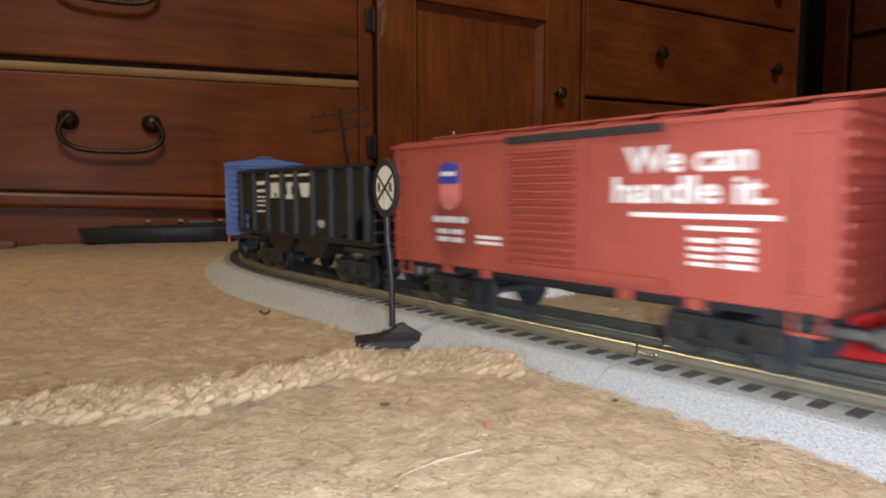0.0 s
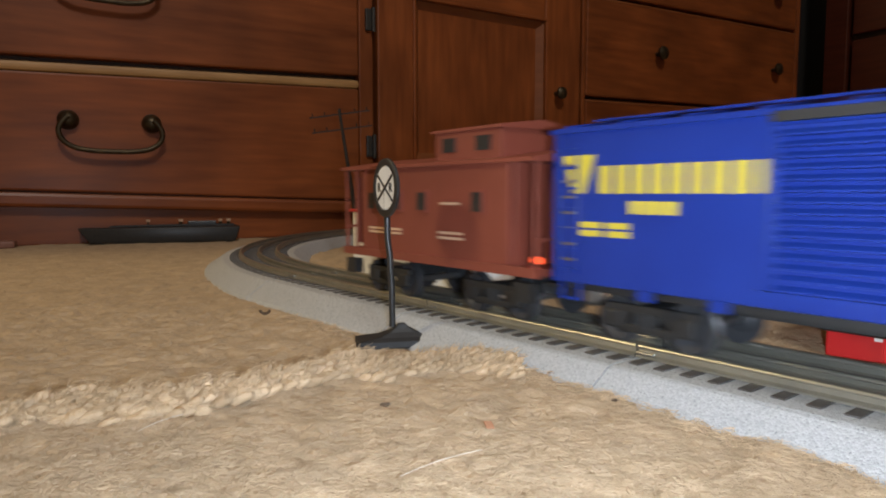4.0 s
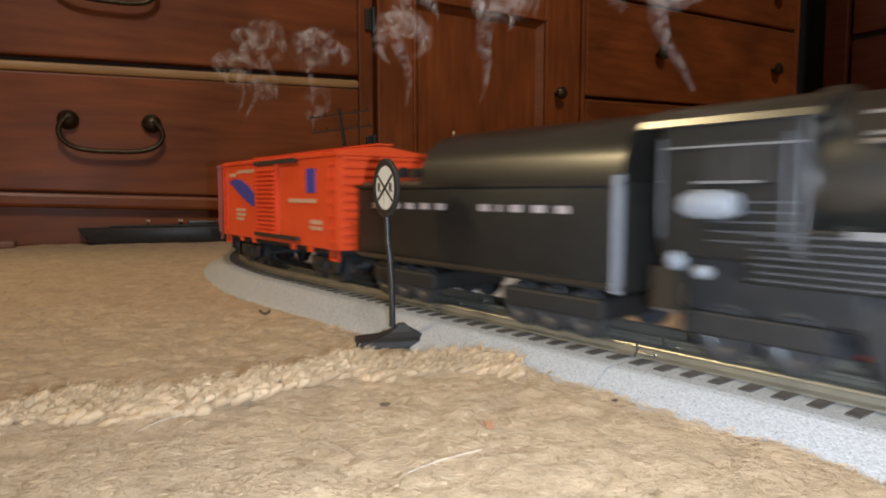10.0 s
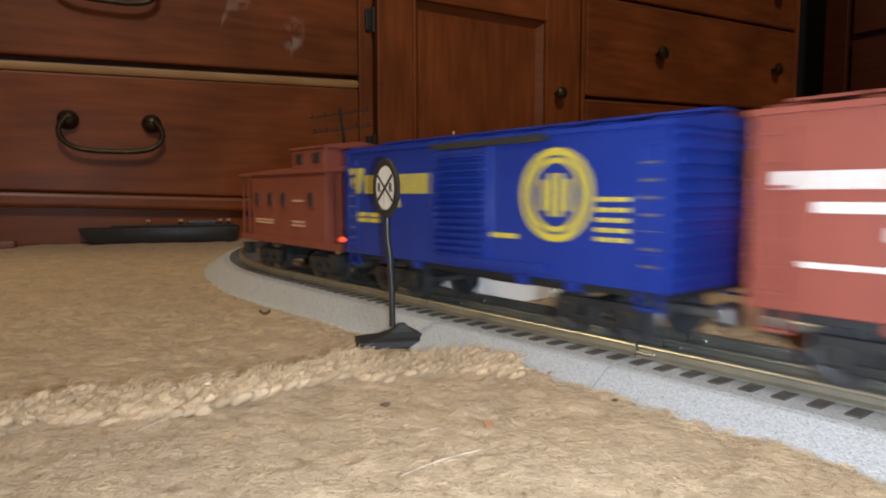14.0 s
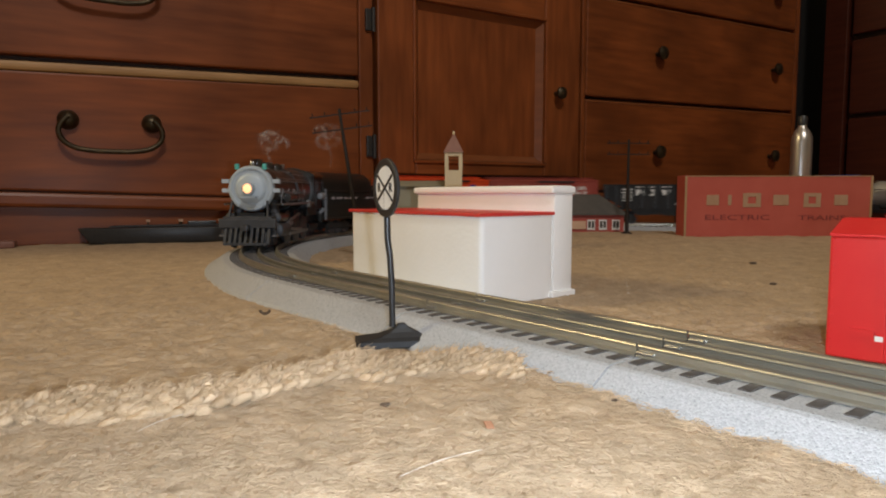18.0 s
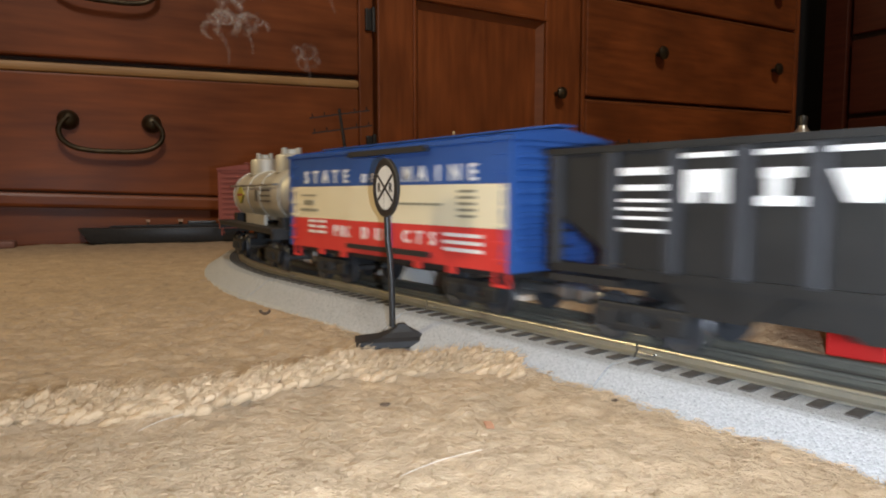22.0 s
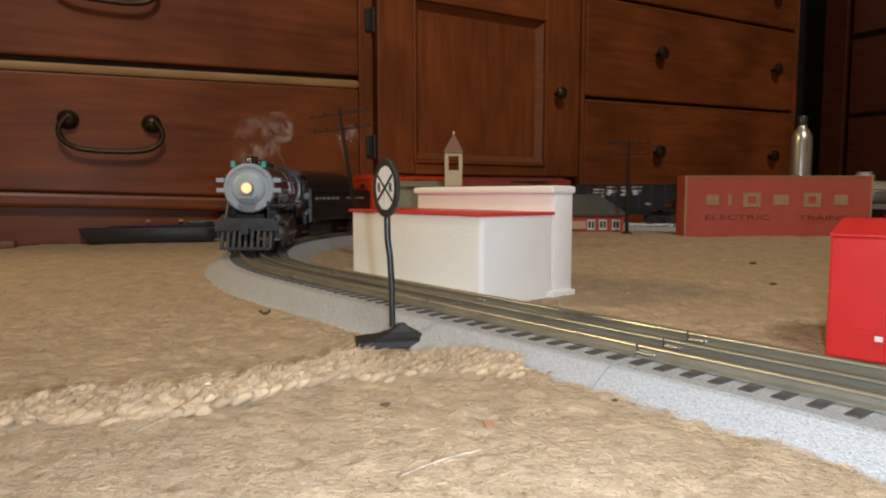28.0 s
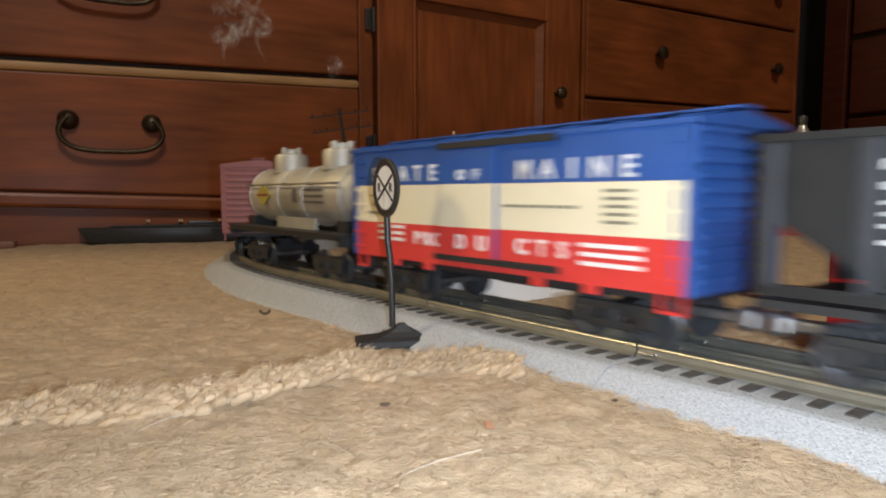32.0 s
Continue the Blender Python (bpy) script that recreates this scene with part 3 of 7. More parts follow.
def build_dresser():
    """An old dresser whose drawers have sagged: their edges run slightly out of level."""
    top = thing("dresser", DRESSER, "long red-brown stained wooden dresser standing on the carpet", "dresser")
    L0, L1 = -0.64, 1.772
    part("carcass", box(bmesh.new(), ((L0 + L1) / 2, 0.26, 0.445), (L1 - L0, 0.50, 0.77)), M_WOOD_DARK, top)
    part("base_board", box(bmesh.new(), ((L0 + L1) / 2, 0.24, 0.028), (L1 - L0, 0.48, 0.056), bevel=0.002), M_WOOD, top)
    fall = lambda a, z, slope: z + slope * a
    m0, m1 = fall(-0.60, 0.0735, -0.0305), fall(0.512, 0.0735, -0.0305)
    part("base_moulding", board(-0.60, 0.512, (m0 - 0.0195, m1 - 0.0205), (m0, m1), -0.016, 0.010, 0.005), M_WOOD, top)
    part("base_moulding", box(bmesh.new(), ((0.549 + L1) / 2, 0.006, 0.066), (L1 - 0.549, 0.024, 0.017), bevel=0.005), M_WOOD, top)
    part("top_board", box(bmesh.new(), ((L0 + L1) / 2, 0.25, 0.845), (L1 - L0 + 0.04, 0.54, 0.03), bevel=0.006), M_WOOD, top)
    for a0, a1, z0 in ((0.5145, 0.5405, 0.040), (1.012, 1.022, 0.075), (1.758, 1.772, 0.075), (-0.64, -0.60, 0.075)):
        part("stile", box(bmesh.new(), ((a0 + a1) / 2, -0.002, (z0 + 0.825) / 2), (a1 - a0, 0.024, 0.825 - z0), bevel=0.002), M_WOOD_V, top)
    # long drawers with a paler lip along their upper edge
    lip = lambda a: 0.2365 + 0.0325 * a
    for a0, a1 in ((-0.598, 0.5138),):
        rows = (((0.078, 0.078), None), (None, (0.444, 0.462)), ((0.452, 0.470), (0.624, 0.624)), ((0.632, 0.632), (0.804, 0.804)))
        for k, (lo, hi) in enumerate(rows):
            if k == 0:
                lo = (m0 + 0.002, m1 + 0.002)
            lo = lo or (lip(a0) + 0.0150, lip(a1) + 0.0150)
            hi = hi or (lip(a0) - 0.0052, lip(a1) - 0.0070)
            d = part("drawer", board(a0, a1, lo, hi), M_WOOD, top)
            part("drawer_lip", board(a0, a1, (hi[0] + 0.0004, hi[1] + 0.0004), (hi[0] + 0.0112, hi[1] + 0.0142), -0.017, 0.009, 0.0045), M_WOOD_EDGE, d, "lip of paler wood than the drawer")
            for h0, h1 in ((0.0855, 0.190), (-0.40, -0.294)):
                bail_handle(d, h0, h1, (0.1705, 0.373, 0.555, 0.733)[k])
    # panelled door
    d = part("door", box(bmesh.new(), (0.5855, -0.003, 0.46), (0.073, 0.022, 0.71), bevel=0.003), M_WOOD_V, top, "panelled cupboard door")
    part("door_stile", box(bmesh.new(), (0.9605, -0.003, 0.46), (0.093, 0.022, 0.71), bevel=0.003), M_WOOD_V, d)
    part("door_rail", box(bmesh.new(), (0.768, -0.003, 0.118), (0.291, 0.021, 0.026), bevel=0.002), M_WOOD, d)
    part("door_rail", box(bmesh.new(), (0.768, -0.003, 0.612), (0.291, 0.021, 0.406), bevel=0.002), M_WOOD, d)
    bm = bmesh.new()
    a0, a1, z0, z1, e = 0.6235, 0.9125, 0.132, 0.408, 0.016
    prof = [(a0, z0), (a1, z0), (a1, z1), (a0, z1)]
    o = [bm.verts.new((x, -0.0115, z)) for x, z in prof]
    i = [bm.verts.new((x + (e if x < 0.7 else -e), 0.004, z + (e if z < 0.2 else -e))) for x, z in prof]
    for k in range(4):
        bm.faces.new((o[k], o[(k + 1) % 4], i[(k + 1) % 4], i[k]))
    part("panel_moulding", bm, M_WOOD_HIGHLIGHT, d, "moulding paler than the panel, its highlight in the colour")
    part("panel", box(bmesh.new(), (0.768, 0.006, 0.270), (0.275, 0.012, 0.262), bevel=0.002), M_WOOD_V, d)
    for x, z, flat in (((a0 + a1) / 2, z1 + 0.004, True), ((a0 + a1) / 2, z0 - 0.004, True), (a0 - 0.004, (z0 + z1) / 2, False), (a1 + 0.004, (z0 + z1) / 2, False)):
        part("panel_bead", box(bmesh.new(), (x, -0.0155, z), ((a1 - a0 + 0.014) if flat else 0.006, 0.005, 0.006 if flat else (z1 - z0 + 0.002)), bevel=0.0020), M_WOOD if flat else M_WOOD_V, d)
    wood_knob(d, 0.9430, 0.2704)
    for z in (0.1507, 0.3616):
        hb = part("hinge", box(bmesh.new(), (0.531, -0.0165, z), (0.011, 0.006, 0.036), bevel=0.0015), M_BLACK, d, "blackened metal hinge")
        part("hinge_pin", cyl(bmesh.new(), (0.5385, -0.021, z - 0.02), (0.5385, -0.021, z + 0.02), 0.0035, 10), M_BLACK, hb)
    # knobbed drawers, the upper edge's highlight painted as a paler strip
    for lo, hi, knob in (((0.078, 0.078), (0.2670, 0.2820), (0.1632, 0.167)), ((0.2735, 0.2885), (0.478, 0.490), (0.3796, 0.3850)), ((0.484, 0.496), (0.65, 0.65), (0.57, 0.57)), ((0.656, 0.656), (0.82, 0.82), (0.74, 0.74))):
        d = part("drawer", board(1.0235, 1.756, lo, hi, bevel=0.004), M_WOOD, top)
        part("drawer_edge", board(1.026, 1.753, (hi[0] - 0.0065, hi[1] - 0.0065), (hi[0] - 0.0015, hi[1] - 0.0015), -0.0152, -0.010, 0.0015), M_WOOD_HIGHLIGHT, d, "edge paler, its highlight in the colour")
        for a, z in zip((1.2331, 1.6586), knob):
            wood_knob(d, a, z, 0.015)


build_dresser()


def build_side_cabinet():
    """A second cabinet set at right angles past a dark gap."""
    m = DRESSER @ pose(1.885, -0.02, 0, 0, 0, -90)
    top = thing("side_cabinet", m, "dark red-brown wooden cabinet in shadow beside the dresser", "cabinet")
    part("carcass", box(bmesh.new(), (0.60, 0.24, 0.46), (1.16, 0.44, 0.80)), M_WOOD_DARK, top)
    part("base_board", box(bmesh.new(), (0.60, 0.22, 0.03), (1.18, 0.44, 0.06), bevel=0.003), M_WOOD_DEEP, top)
    part("stile", box(bmesh.new(), (0.03, 0.008, 0.46), (0.06, 0.03, 0.80), bevel=0.003), M_WOOD_DEEP, top)
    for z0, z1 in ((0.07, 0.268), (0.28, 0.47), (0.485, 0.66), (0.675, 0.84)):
        d = part("drawer", box(bmesh.new(), (0.62, 0.008, (z0 + z1) / 2), (1.10, 0.024, z1 - z0), bevel=0.004), M_WOOD_DEEP, top)
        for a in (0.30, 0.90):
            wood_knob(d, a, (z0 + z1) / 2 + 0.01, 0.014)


build_side_cabinet()
# black sheet added in place of the shade in the gap
slab("gap_shade_sheet", (0, 0, 0), (0.62, 0.02, 0.85), M_BLACK_MATT, "black sheet added as the shade in the gap between the cabinets", "panel").matrix_world = DRESSER @ pose(2.09, 0.10, 0.425)


# ---- track ----
TIE_GAP = 0.0097
tie_bm = bmesh.new()
box(tie_bm, (0, 0, 0.0105), (0.0042, 0.0545, 0.0013), bevel=0.0003)
TIE_MESH = mesh_of("tie", tie_bm, M_TIE)


def sweep(bm, s0, s1, n, outline, closed=True):
    """Carry an outline of (off, z) along the oval from s0 to s1."""
    rings = []
    for k in range(n + 1):
        s = s0 + (s1 - s0) * k / n
        ring = []
        for o, z in outline:
            q, _ = on_track(s, o)
            ring.append(bm.verts.new((q.x, q.y, z)))
        rings.append(ring)
    m = len(outline)
    for p, q in zip(rings, rings[1:]):
        for j in range(m if closed else m - 1):
            i = (j + 1) % m
            bm.faces.new((p[j], q[j], q[i], p[i]))
    if closed:
        bm.faces.new(rings[0])
        bm.faces.new(list(reversed(rings[-1])))
    return bm


def rail_outline(off, top):
    """Narrow foot, thin web and a rounded head."""
    head = [(off + 0.00125 * math.sin(radians(a)), top - 0.00115 + 0.00115 * math.cos(radians(a))) for a in (95, 75, 58, 44, 30, 15, 0, -15, -30, -44, -58, -75, -95)]
    return [(off - 0.0021, 0.0112), (off + 0.0021, 0.0112), (off + 0.0021, 0.0119), (off + 0.0007, 0.0127), (off + 0.0007, top - 0.0017)] + head + [(off - 0.0007, top - 0.0017), (off - 0.0007, 0.0127), (off - 0.0021, 0.0119)]


def track_section(s0, s1, kind):
    o = thing("track_section", Matrix(), kind + " three-rail toy track section on grey moulded ballast", "track", "track sections of the oval")
    n = max(2, int((s1 - s0) / 0.012)) if kind == "curved" else max(2, int((s1 - s0) / 0.05))
    e = 0.0004
    bed = [(-0.051, -0.003), (-0.049, 0.0005), (-0.0345, 0.0100), (-0.0325, 0.0106), (0.0325, 0.0106), (0.0345, 0.0100), (0.049, 0.0005), (0.051, -0.003)]
    part("roadbed", sweep(bmesh.new(), s0 + e, s1 - e, n, bed), M_ROADBED, o)
    for off, mat, lab in ((-0.017, M_RAIL, ""), (0.0, M_RAIL_DARK, "dull grey centre rail"), (0.017, M_RAIL, "")):
        part("rail", sweep(bmesh.new(), s0 + e, s1 - e, n, rail_outline(off, RAIL_Z - (0.0003 if off == 0.0 else 0.0))), mat, o, lab, True)
    if kind == "straight" and s0 < STRAIGHT:
        for off in (-0.017, 0.0, 0.017):
            q, d = on_track(s1 - 0.004, off)
            part("rail_joiner", box(bmesh.new(), (0, 0, 0.0128), (0.007, 0.0040, 0.0010), bevel=0.0003), M_STEEL, o, "small metal rail joiner", m=pose(q.x, q.y, 0, 0, 0, math.degrees(math.atan2(d.y, d.x))))
    for k in range(int(round((s1 - s0) / TIE_GAP))):
        s = s0 + (k + 0.5) * (s1 - s0) / round((s1 - s0) / TIE_GAP)
        q, d = on_track(s)
        part("tie", TIE_MESH, M_TIE, o, m=pose(q.x, q.y, 0, 0, 0, math.degrees(math.atan2(d.y, d.x))))
    return o


for a, b in ((0.0, BACK + 0.093), (BACK + 0.093, BACK + 0.220), (BACK + 0.220, STRAIGHT)):
    track_section(a, b, "straight")
for k in range(4):
    track_section(STRAIGHT + ARC * k / 4, STRAIGHT + ARC * (k + 1) / 4, "curved")
for k in range(2):
    track_section(STRAIGHT + ARC + STRAIGHT * k / 2, STRAIGHT + ARC + STRAIGHT * (k + 1) / 2, "straight")
for k in range(4):
    track_section(2 * STRAIGHT + ARC + ARC * k / 4, 2 * STRAIGHT + ARC + ARC * (k + 1) / 4, "curved")


# ---- railway crossing sign ----
def build_sign():
    o = thing("crossing_sign", pose(-0.0236, 0.3010, -0.0004, 0, 0, 0), "black toy railway crossing sign with a white round board", "sign")
    bm = bmesh.new()
    rows = ((0.0210, 0.0086, 0.0), (0.0212, 0.0088, 0.0006), (0.0210, 0.0086, 0.0031), (0.0200, 0.0080, 0.0035), (0.0108, 0.0054, 0.0048), (0.0062, 0.0034, 0.0066), (0.0030, 0.0021, 0.0086), (0.0017, 0.0016, 0.0100))
    rings = [[bm.verts.new((a * x, b * y, z)) for a, b in ((-1, -1), (1, -1), (1, 1), (-1, 1))] for x, y, z in rows]
    for p, q in zip(rings, rings[1:]):
        for k in range(4):
            bm.faces.new((p[k], p[(k + 1) % 4], q[(k + 1) % 4], q[k]))
    bm.faces.new(rings[-1])
    bm.faces.new(list(reversed(rings[0])))
    bmesh.ops.bevel(bm, geom=[e for e in bm.edges if abs(e.verts[0].co.z - e.verts[1].co.z) > 0.001], offset=0.0006, segments=2, affect="EDGES", profile=0.5)
    part("base", bm, M_BLACK_MATT, o, m=pose(0.0042, 0, 0.0006, 0, 0, 12))
    bm = bmesh.new()
    pts = ((0.0, 0.009), (-0.0003, 0.030), (-0.0010, 0.042), (-0.0020, 0.050), (-0.0022, 0.062), (-0.0022, 0.074))
    for (x0, z0), (x1, z1) in zip(pts, pts[1:]):
        cyl(bm, (x0, 0, z0), (x1, 0, z1), 0.0015, 12)
    for x0, z0 in pts[1:-1]:
        ball(bm, (x0, 0, z0), (0.0015, 0.0015, 0.0015), 12, 8)
    part("post", bm, M_BLACK, o, smooth=True)
    head = pose(-0.0024, -0.0014, 0.0735, 0, 0, -60.5)
    part("rim", lathe(bmesh.new(), ((0.0, -0.0008), (0.0131, -0.0008), (0.0135, -0.0003), (0.0134, 0.0007), (0.0120, 0.0013), (0.0104, 0.0009), (0.0100, 0.0003), (0.0, 0.0003)), (0, 0, 0), "-Y", 48), M_BLACK, o, smooth=True, m=head)
    face = part("board", cyl(bmesh.new(), (0, -0.0002, 0), (0, -0.0006, 0), 0.0099, 48), M_WHITE, o, "white printed round board", m=head)
    bm = bmesh.new()
    for sgn in (1, -1):
        box(bm, (0, -0.0007 - 0.00005 * sgn, 0), (0.00120, 0.0003, 0.0192), rot=Matrix.Rotation(sgn * radians(54), 4, "Y"))
    part("cross", bm, M_BLACK, face)
    for x in (-0.0062, 0.0062):
        words("letter", "R", 0.0062, M_BLACK, face, pose(x, -0.0006, 0, 90, 0, 0), label="letter R")


build_sign()


# ---- white building with a red flat roof ----
def build_white_building():
    ang = math.degrees(math.atan2(0.627, 0.779))
    m = pose(0.0235, 0.400, 0.0, 0, 0, ang)
    o = thing("white_building", m, "white plastic toy building with a flat red roof", "building")
    w, l, h, hb = 0.066, 0.154, 0.0562, 0.0760
    bm = bmesh.new()
    box(bm, (w / 2, l / 2, h / 2), (w, l, h))
    bmesh.ops.bevel(bm, geom=[e for e in bm.edges if abs((e.verts[0].co - e.verts[1].co).z) > 0.01], offset=0.0035, segments=4, affect="EDGES", profile=0.5)
    part("front_block", bm, M_BUILDING, o, smooth=True)
    part("red_roof", box(bmesh.new(), (w / 2 - 0.0008, l / 2, h + 0.0011), (w + 0.002, l + 0.002, 0.0022), bevel=0.0005), M_RED_ROOF, o, "thin flat red roof sheet")
    b = part("rear_block", box(bmesh.new(), (w + 0.0095, l / 2, hb / 2), (0.019, l + 0.001, hb), bevel=0.0012), M_BUILDING, o, smooth=True)
    part("cornice", box(bmesh.new(), (w + 0.0085, l / 2, hb - 0.0030), (0.0235, l + 0.004, 0.0050), bevel=0.0014), M_BUILDING, b)
    part("foot", box(bmesh.new(), (w + 0.008, -0.0012, 0.0022), (0.024, 0.004, 0.0044), bevel=0.001), M_BUILDING, b)


build_white_building()


# ---- small village behind ----
def build_church():
    o = thing("toy_church", pose(-0.016, 0.80, 0.0, 0, 0, -3), "small cream and grey-green plastic toy church with a brown spire", "building")
    part("nave", box(bmesh.new(), (-0.008, 0.022, 0.0395), (0.078, 0.050, 0.079), bevel=0.001), M_GREYGREEN, o)
    bm = bmesh.new()
    prism(bm, [(-0.028, 0.079), (0.028, 0.079), (0.028, 0.0800), (0.0, 0.0865), (-0.028, 0.0800)], -0.040, 0.040, pose(-0.008, 0.022, 0, 0, 0, 90))
    part("roof", bm, M_GREYGREEN, o, "grey-green pitched roof")
    tx = 0.0295
    t = part("tower", box(bmesh.new(), (tx, -0.012, 0.049), (0.0205, 0.0205, 0.098), bevel=0.0008), M_STONE, o)
    bm = bmesh.new()
    for x in (-0.0083, 0.0083):
        for y in (-0.0083, 0.0083):
            box(bm, (tx + x, -0.012 + y, 0.1065), (0.0040, 0.0040, 0.019))
    box(bm, (tx, -0.012, 0.1170), (0.0205, 0.0205, 0.004))
    part("belfry", bm, M_STONE, t)
    bm = bmesh.new()
    bmesh.ops.create_cone(bm, cap_ends=True, segments=4, radius1=0.0168, radius2=0.0012, depth=0.022, matrix=pose(tx, -0.012, 0.1300, 0, 0, 45))
    part("spire", bm, M_BROWN, t)
    part("finial", ball(bmesh.new(), (tx, -0.012, 0.1420), (0.0018, 0.0018, 0.0026), 8, 6), M_STONE, t)


build_church()


def build_house():
    o = thing("toy_house", pose(0.248, 1.083, 0.0068, 0, 0, 0), "low red plastic toy house with a dark hipped roof", "building")
    part("wall", box(bmesh.new(), (0, 0, 0.0145), (0.090, 0.050, 0.029), bevel=0.0006), M_HOUSE_RED, o)
    bm = bmesh.new()
    eave = [bm.verts.new((x, y, 0.029)) for x, y in ((-0.049, -0.030), (0.049, -0.030), (0.049, 0.030), (-0.049, 0.030))]
    edge = [bm.verts.new((v.co.x, v.co.y, 0.0315)) for v in eave]
    ridge = [bm.verts.new((x, 0, 0.0625)) for x in (-0.030, 0.010)]
    bm.faces.new(list(reversed(eave)))
    for k in range(4):
        bm.faces.new((eave[k], eave[(k + 1) % 4], edge[(k + 1) % 4], edge[k]))
    bm.faces.new((edge[0], edge[1], ridge[1], ridge[0]))
    bm.faces.new((edge[1], edge[2], ridge[1]))
    bm.faces.new((edge[2], edge[3], ridge[0], ridge[1]))
    bm.faces.new((edge[3], edge[0], ridge[0]))
    part("roof", bm, M_SLATE, o)
    for x in (-0.0080, 0.0110, 0.0320):
        w = part("window", box(bmesh.new(), (x, -0.0255, 0.0135), (0.0125, 0.0016, 0.0165)), M_WHITE, o, "white-framed window")
        for dx in (-0.0028, 0.0028):
            part("pane", box(bmesh.new(), (x + dx, -0.0266, 0.0140), (0.0042, 0.0008, 0.0110)), M_SLATE, w)
    part("porch_panel", box(bmesh.new(), (-0.0300, -0.0262, 0.0130), (0.0260, 0.0024, 0.0130)), M_FADED, o, "pale panel under the eaves")


build_house()


def utility_pole(m, height, label):
    o = thing("utility_pole", m, label, "pole", "toy utility poles")
    part("shaft", cyl(bmesh.new(), (0, 0, 0), (0, 0, height), 0.0030, 10, 0.0017), M_POLE, o, smooth=True)
    for z, half in ((height - 0.006, 0.034), (height - 0.023, 0.034)):
        c = part("crossarm", box(bmesh.new(), (0, 0.0006, z), (2 * half, 0.0015, 0.0014)), M_POLE, o)
        for x in (-0.9, -0.5, 0.5, 0.9):
            part("insulator", cyl(bmesh.new(), (x * half, 0, z + 0.001), (x * half, 0, z + 0.0045), 0.0008, 6), M_POLE, c)
    part("foot", lathe(bmesh.new(), ((0, 0), (0.011, 0), (0.010, 0.002), (0.004, 0.005), (0, 0.005)), (0, 0, 0), "Z", 12), M_POLE, o)


utility_pole(pose(-0.0935, 0.75, -0.0005, 0, -8.2, 8), 0.168, "leaning black plastic toy utility pole behind the white building")
utility_pole(pose(0.2860, 1.015, 0.0068, 0, 0, 5), 0.147, "upright black plastic toy utility pole beside the red house")


# ---- train set carton ----
def build_carton():
    o = thing("train_set_box", pose(0.4885, 0.953, 0.0072, 0, 0, 0), "faded red cardboard train set carton standing on edge", "box")
    w, h, t = 0.273, 0.0895, 0.034
    part("body", box(bmesh.new(), (0, t / 2, h / 2), (w, t, h), bevel=0.0012), M_CARDBOARD, o)
    bm = bmesh.new()
    for x in (-w / 2 + 0.0012, w / 2 - 0.0020):
        box(bm, (x, -0.0004, h / 2), (0.0030, 0.0012, h - 0.001))
    box(bm, (0, -0.0004, h - 0.0008), (w - 0.008, 0.0012, 0.0014))
    part("worn_edge", bm, M_KRAFT, o, "edge worn to brown board")
    # the maker's name, as plain letter-sized blocks
    for x, wd, hole in ((-0.0960, 0.021, 0), (-0.0712, 0.006, 0), (-0.0390, 0.026, 1), (0.0033, 0.026, 0), (0.0488, 0.025, 1), (0.0907, 0.023, 0)):
        bm = bmesh.new()
        if hole:
            for dz in (-0.0076, 0.0076):
                box(bm, (x, -0.0004, 0.0540 + dz), (wd, 0.0008, 0.0052))
            for dx in (-1, 1):
                box(bm, (x + dx * (wd / 2 - 0.0035), -0.0004, 0.0540), (0.0070, 0.0008, 0.0101))
        else:
            box(bm, (x, -0.0004, 0.0540), (wd * 0.86, 0.0008, 0.0150), bevel=0.0003)
        part("block_letter", bm, M_BOXPRINT, o, "faded tan letter-sized block")
    words("small_print", "ELECTRIC", 0.0105, M_MAROON, o, pose(-0.0595, -0.0002, 0.0285, 90, 0, 0), width=0.094, label="dark printed word electric")
    words("small_print", "TRAINS", 0.0105, M_MAROON, o, pose(0.0644, -0.0002, 0.0280, 90, 0, 0), width=0.069, label="dark printed word trains")


build_carton()


def build_bottle():
    o = thing("metal_bottle", pose(0.5505, 1.012, 0.0), "slim shiny metal bottle standing behind the carton", "bottle")
    prof = ((0, 0), (0.0142, 0), (0.0150, 0.003), (0.0150, 0.150), (0.0142, 0.158), (0.0100, 0.167), (0.0066, 0.171), (0.0062, 0.176))
    part("body", lathe(bmesh.new(), prof, (0, 0, 0), "Z", 32), M_CHROME, o, smooth=True)
    part("cap", lathe(bmesh.new(), ((0.0, 0.1745), (0.0070, 0.1745), (0.0070, 0.186), (0.0055, 0.189), (0, 0.189)), (0, 0, 0), "Z", 24), M_BLACK, o, "dark screw cap", smooth=True)


build_bottle()


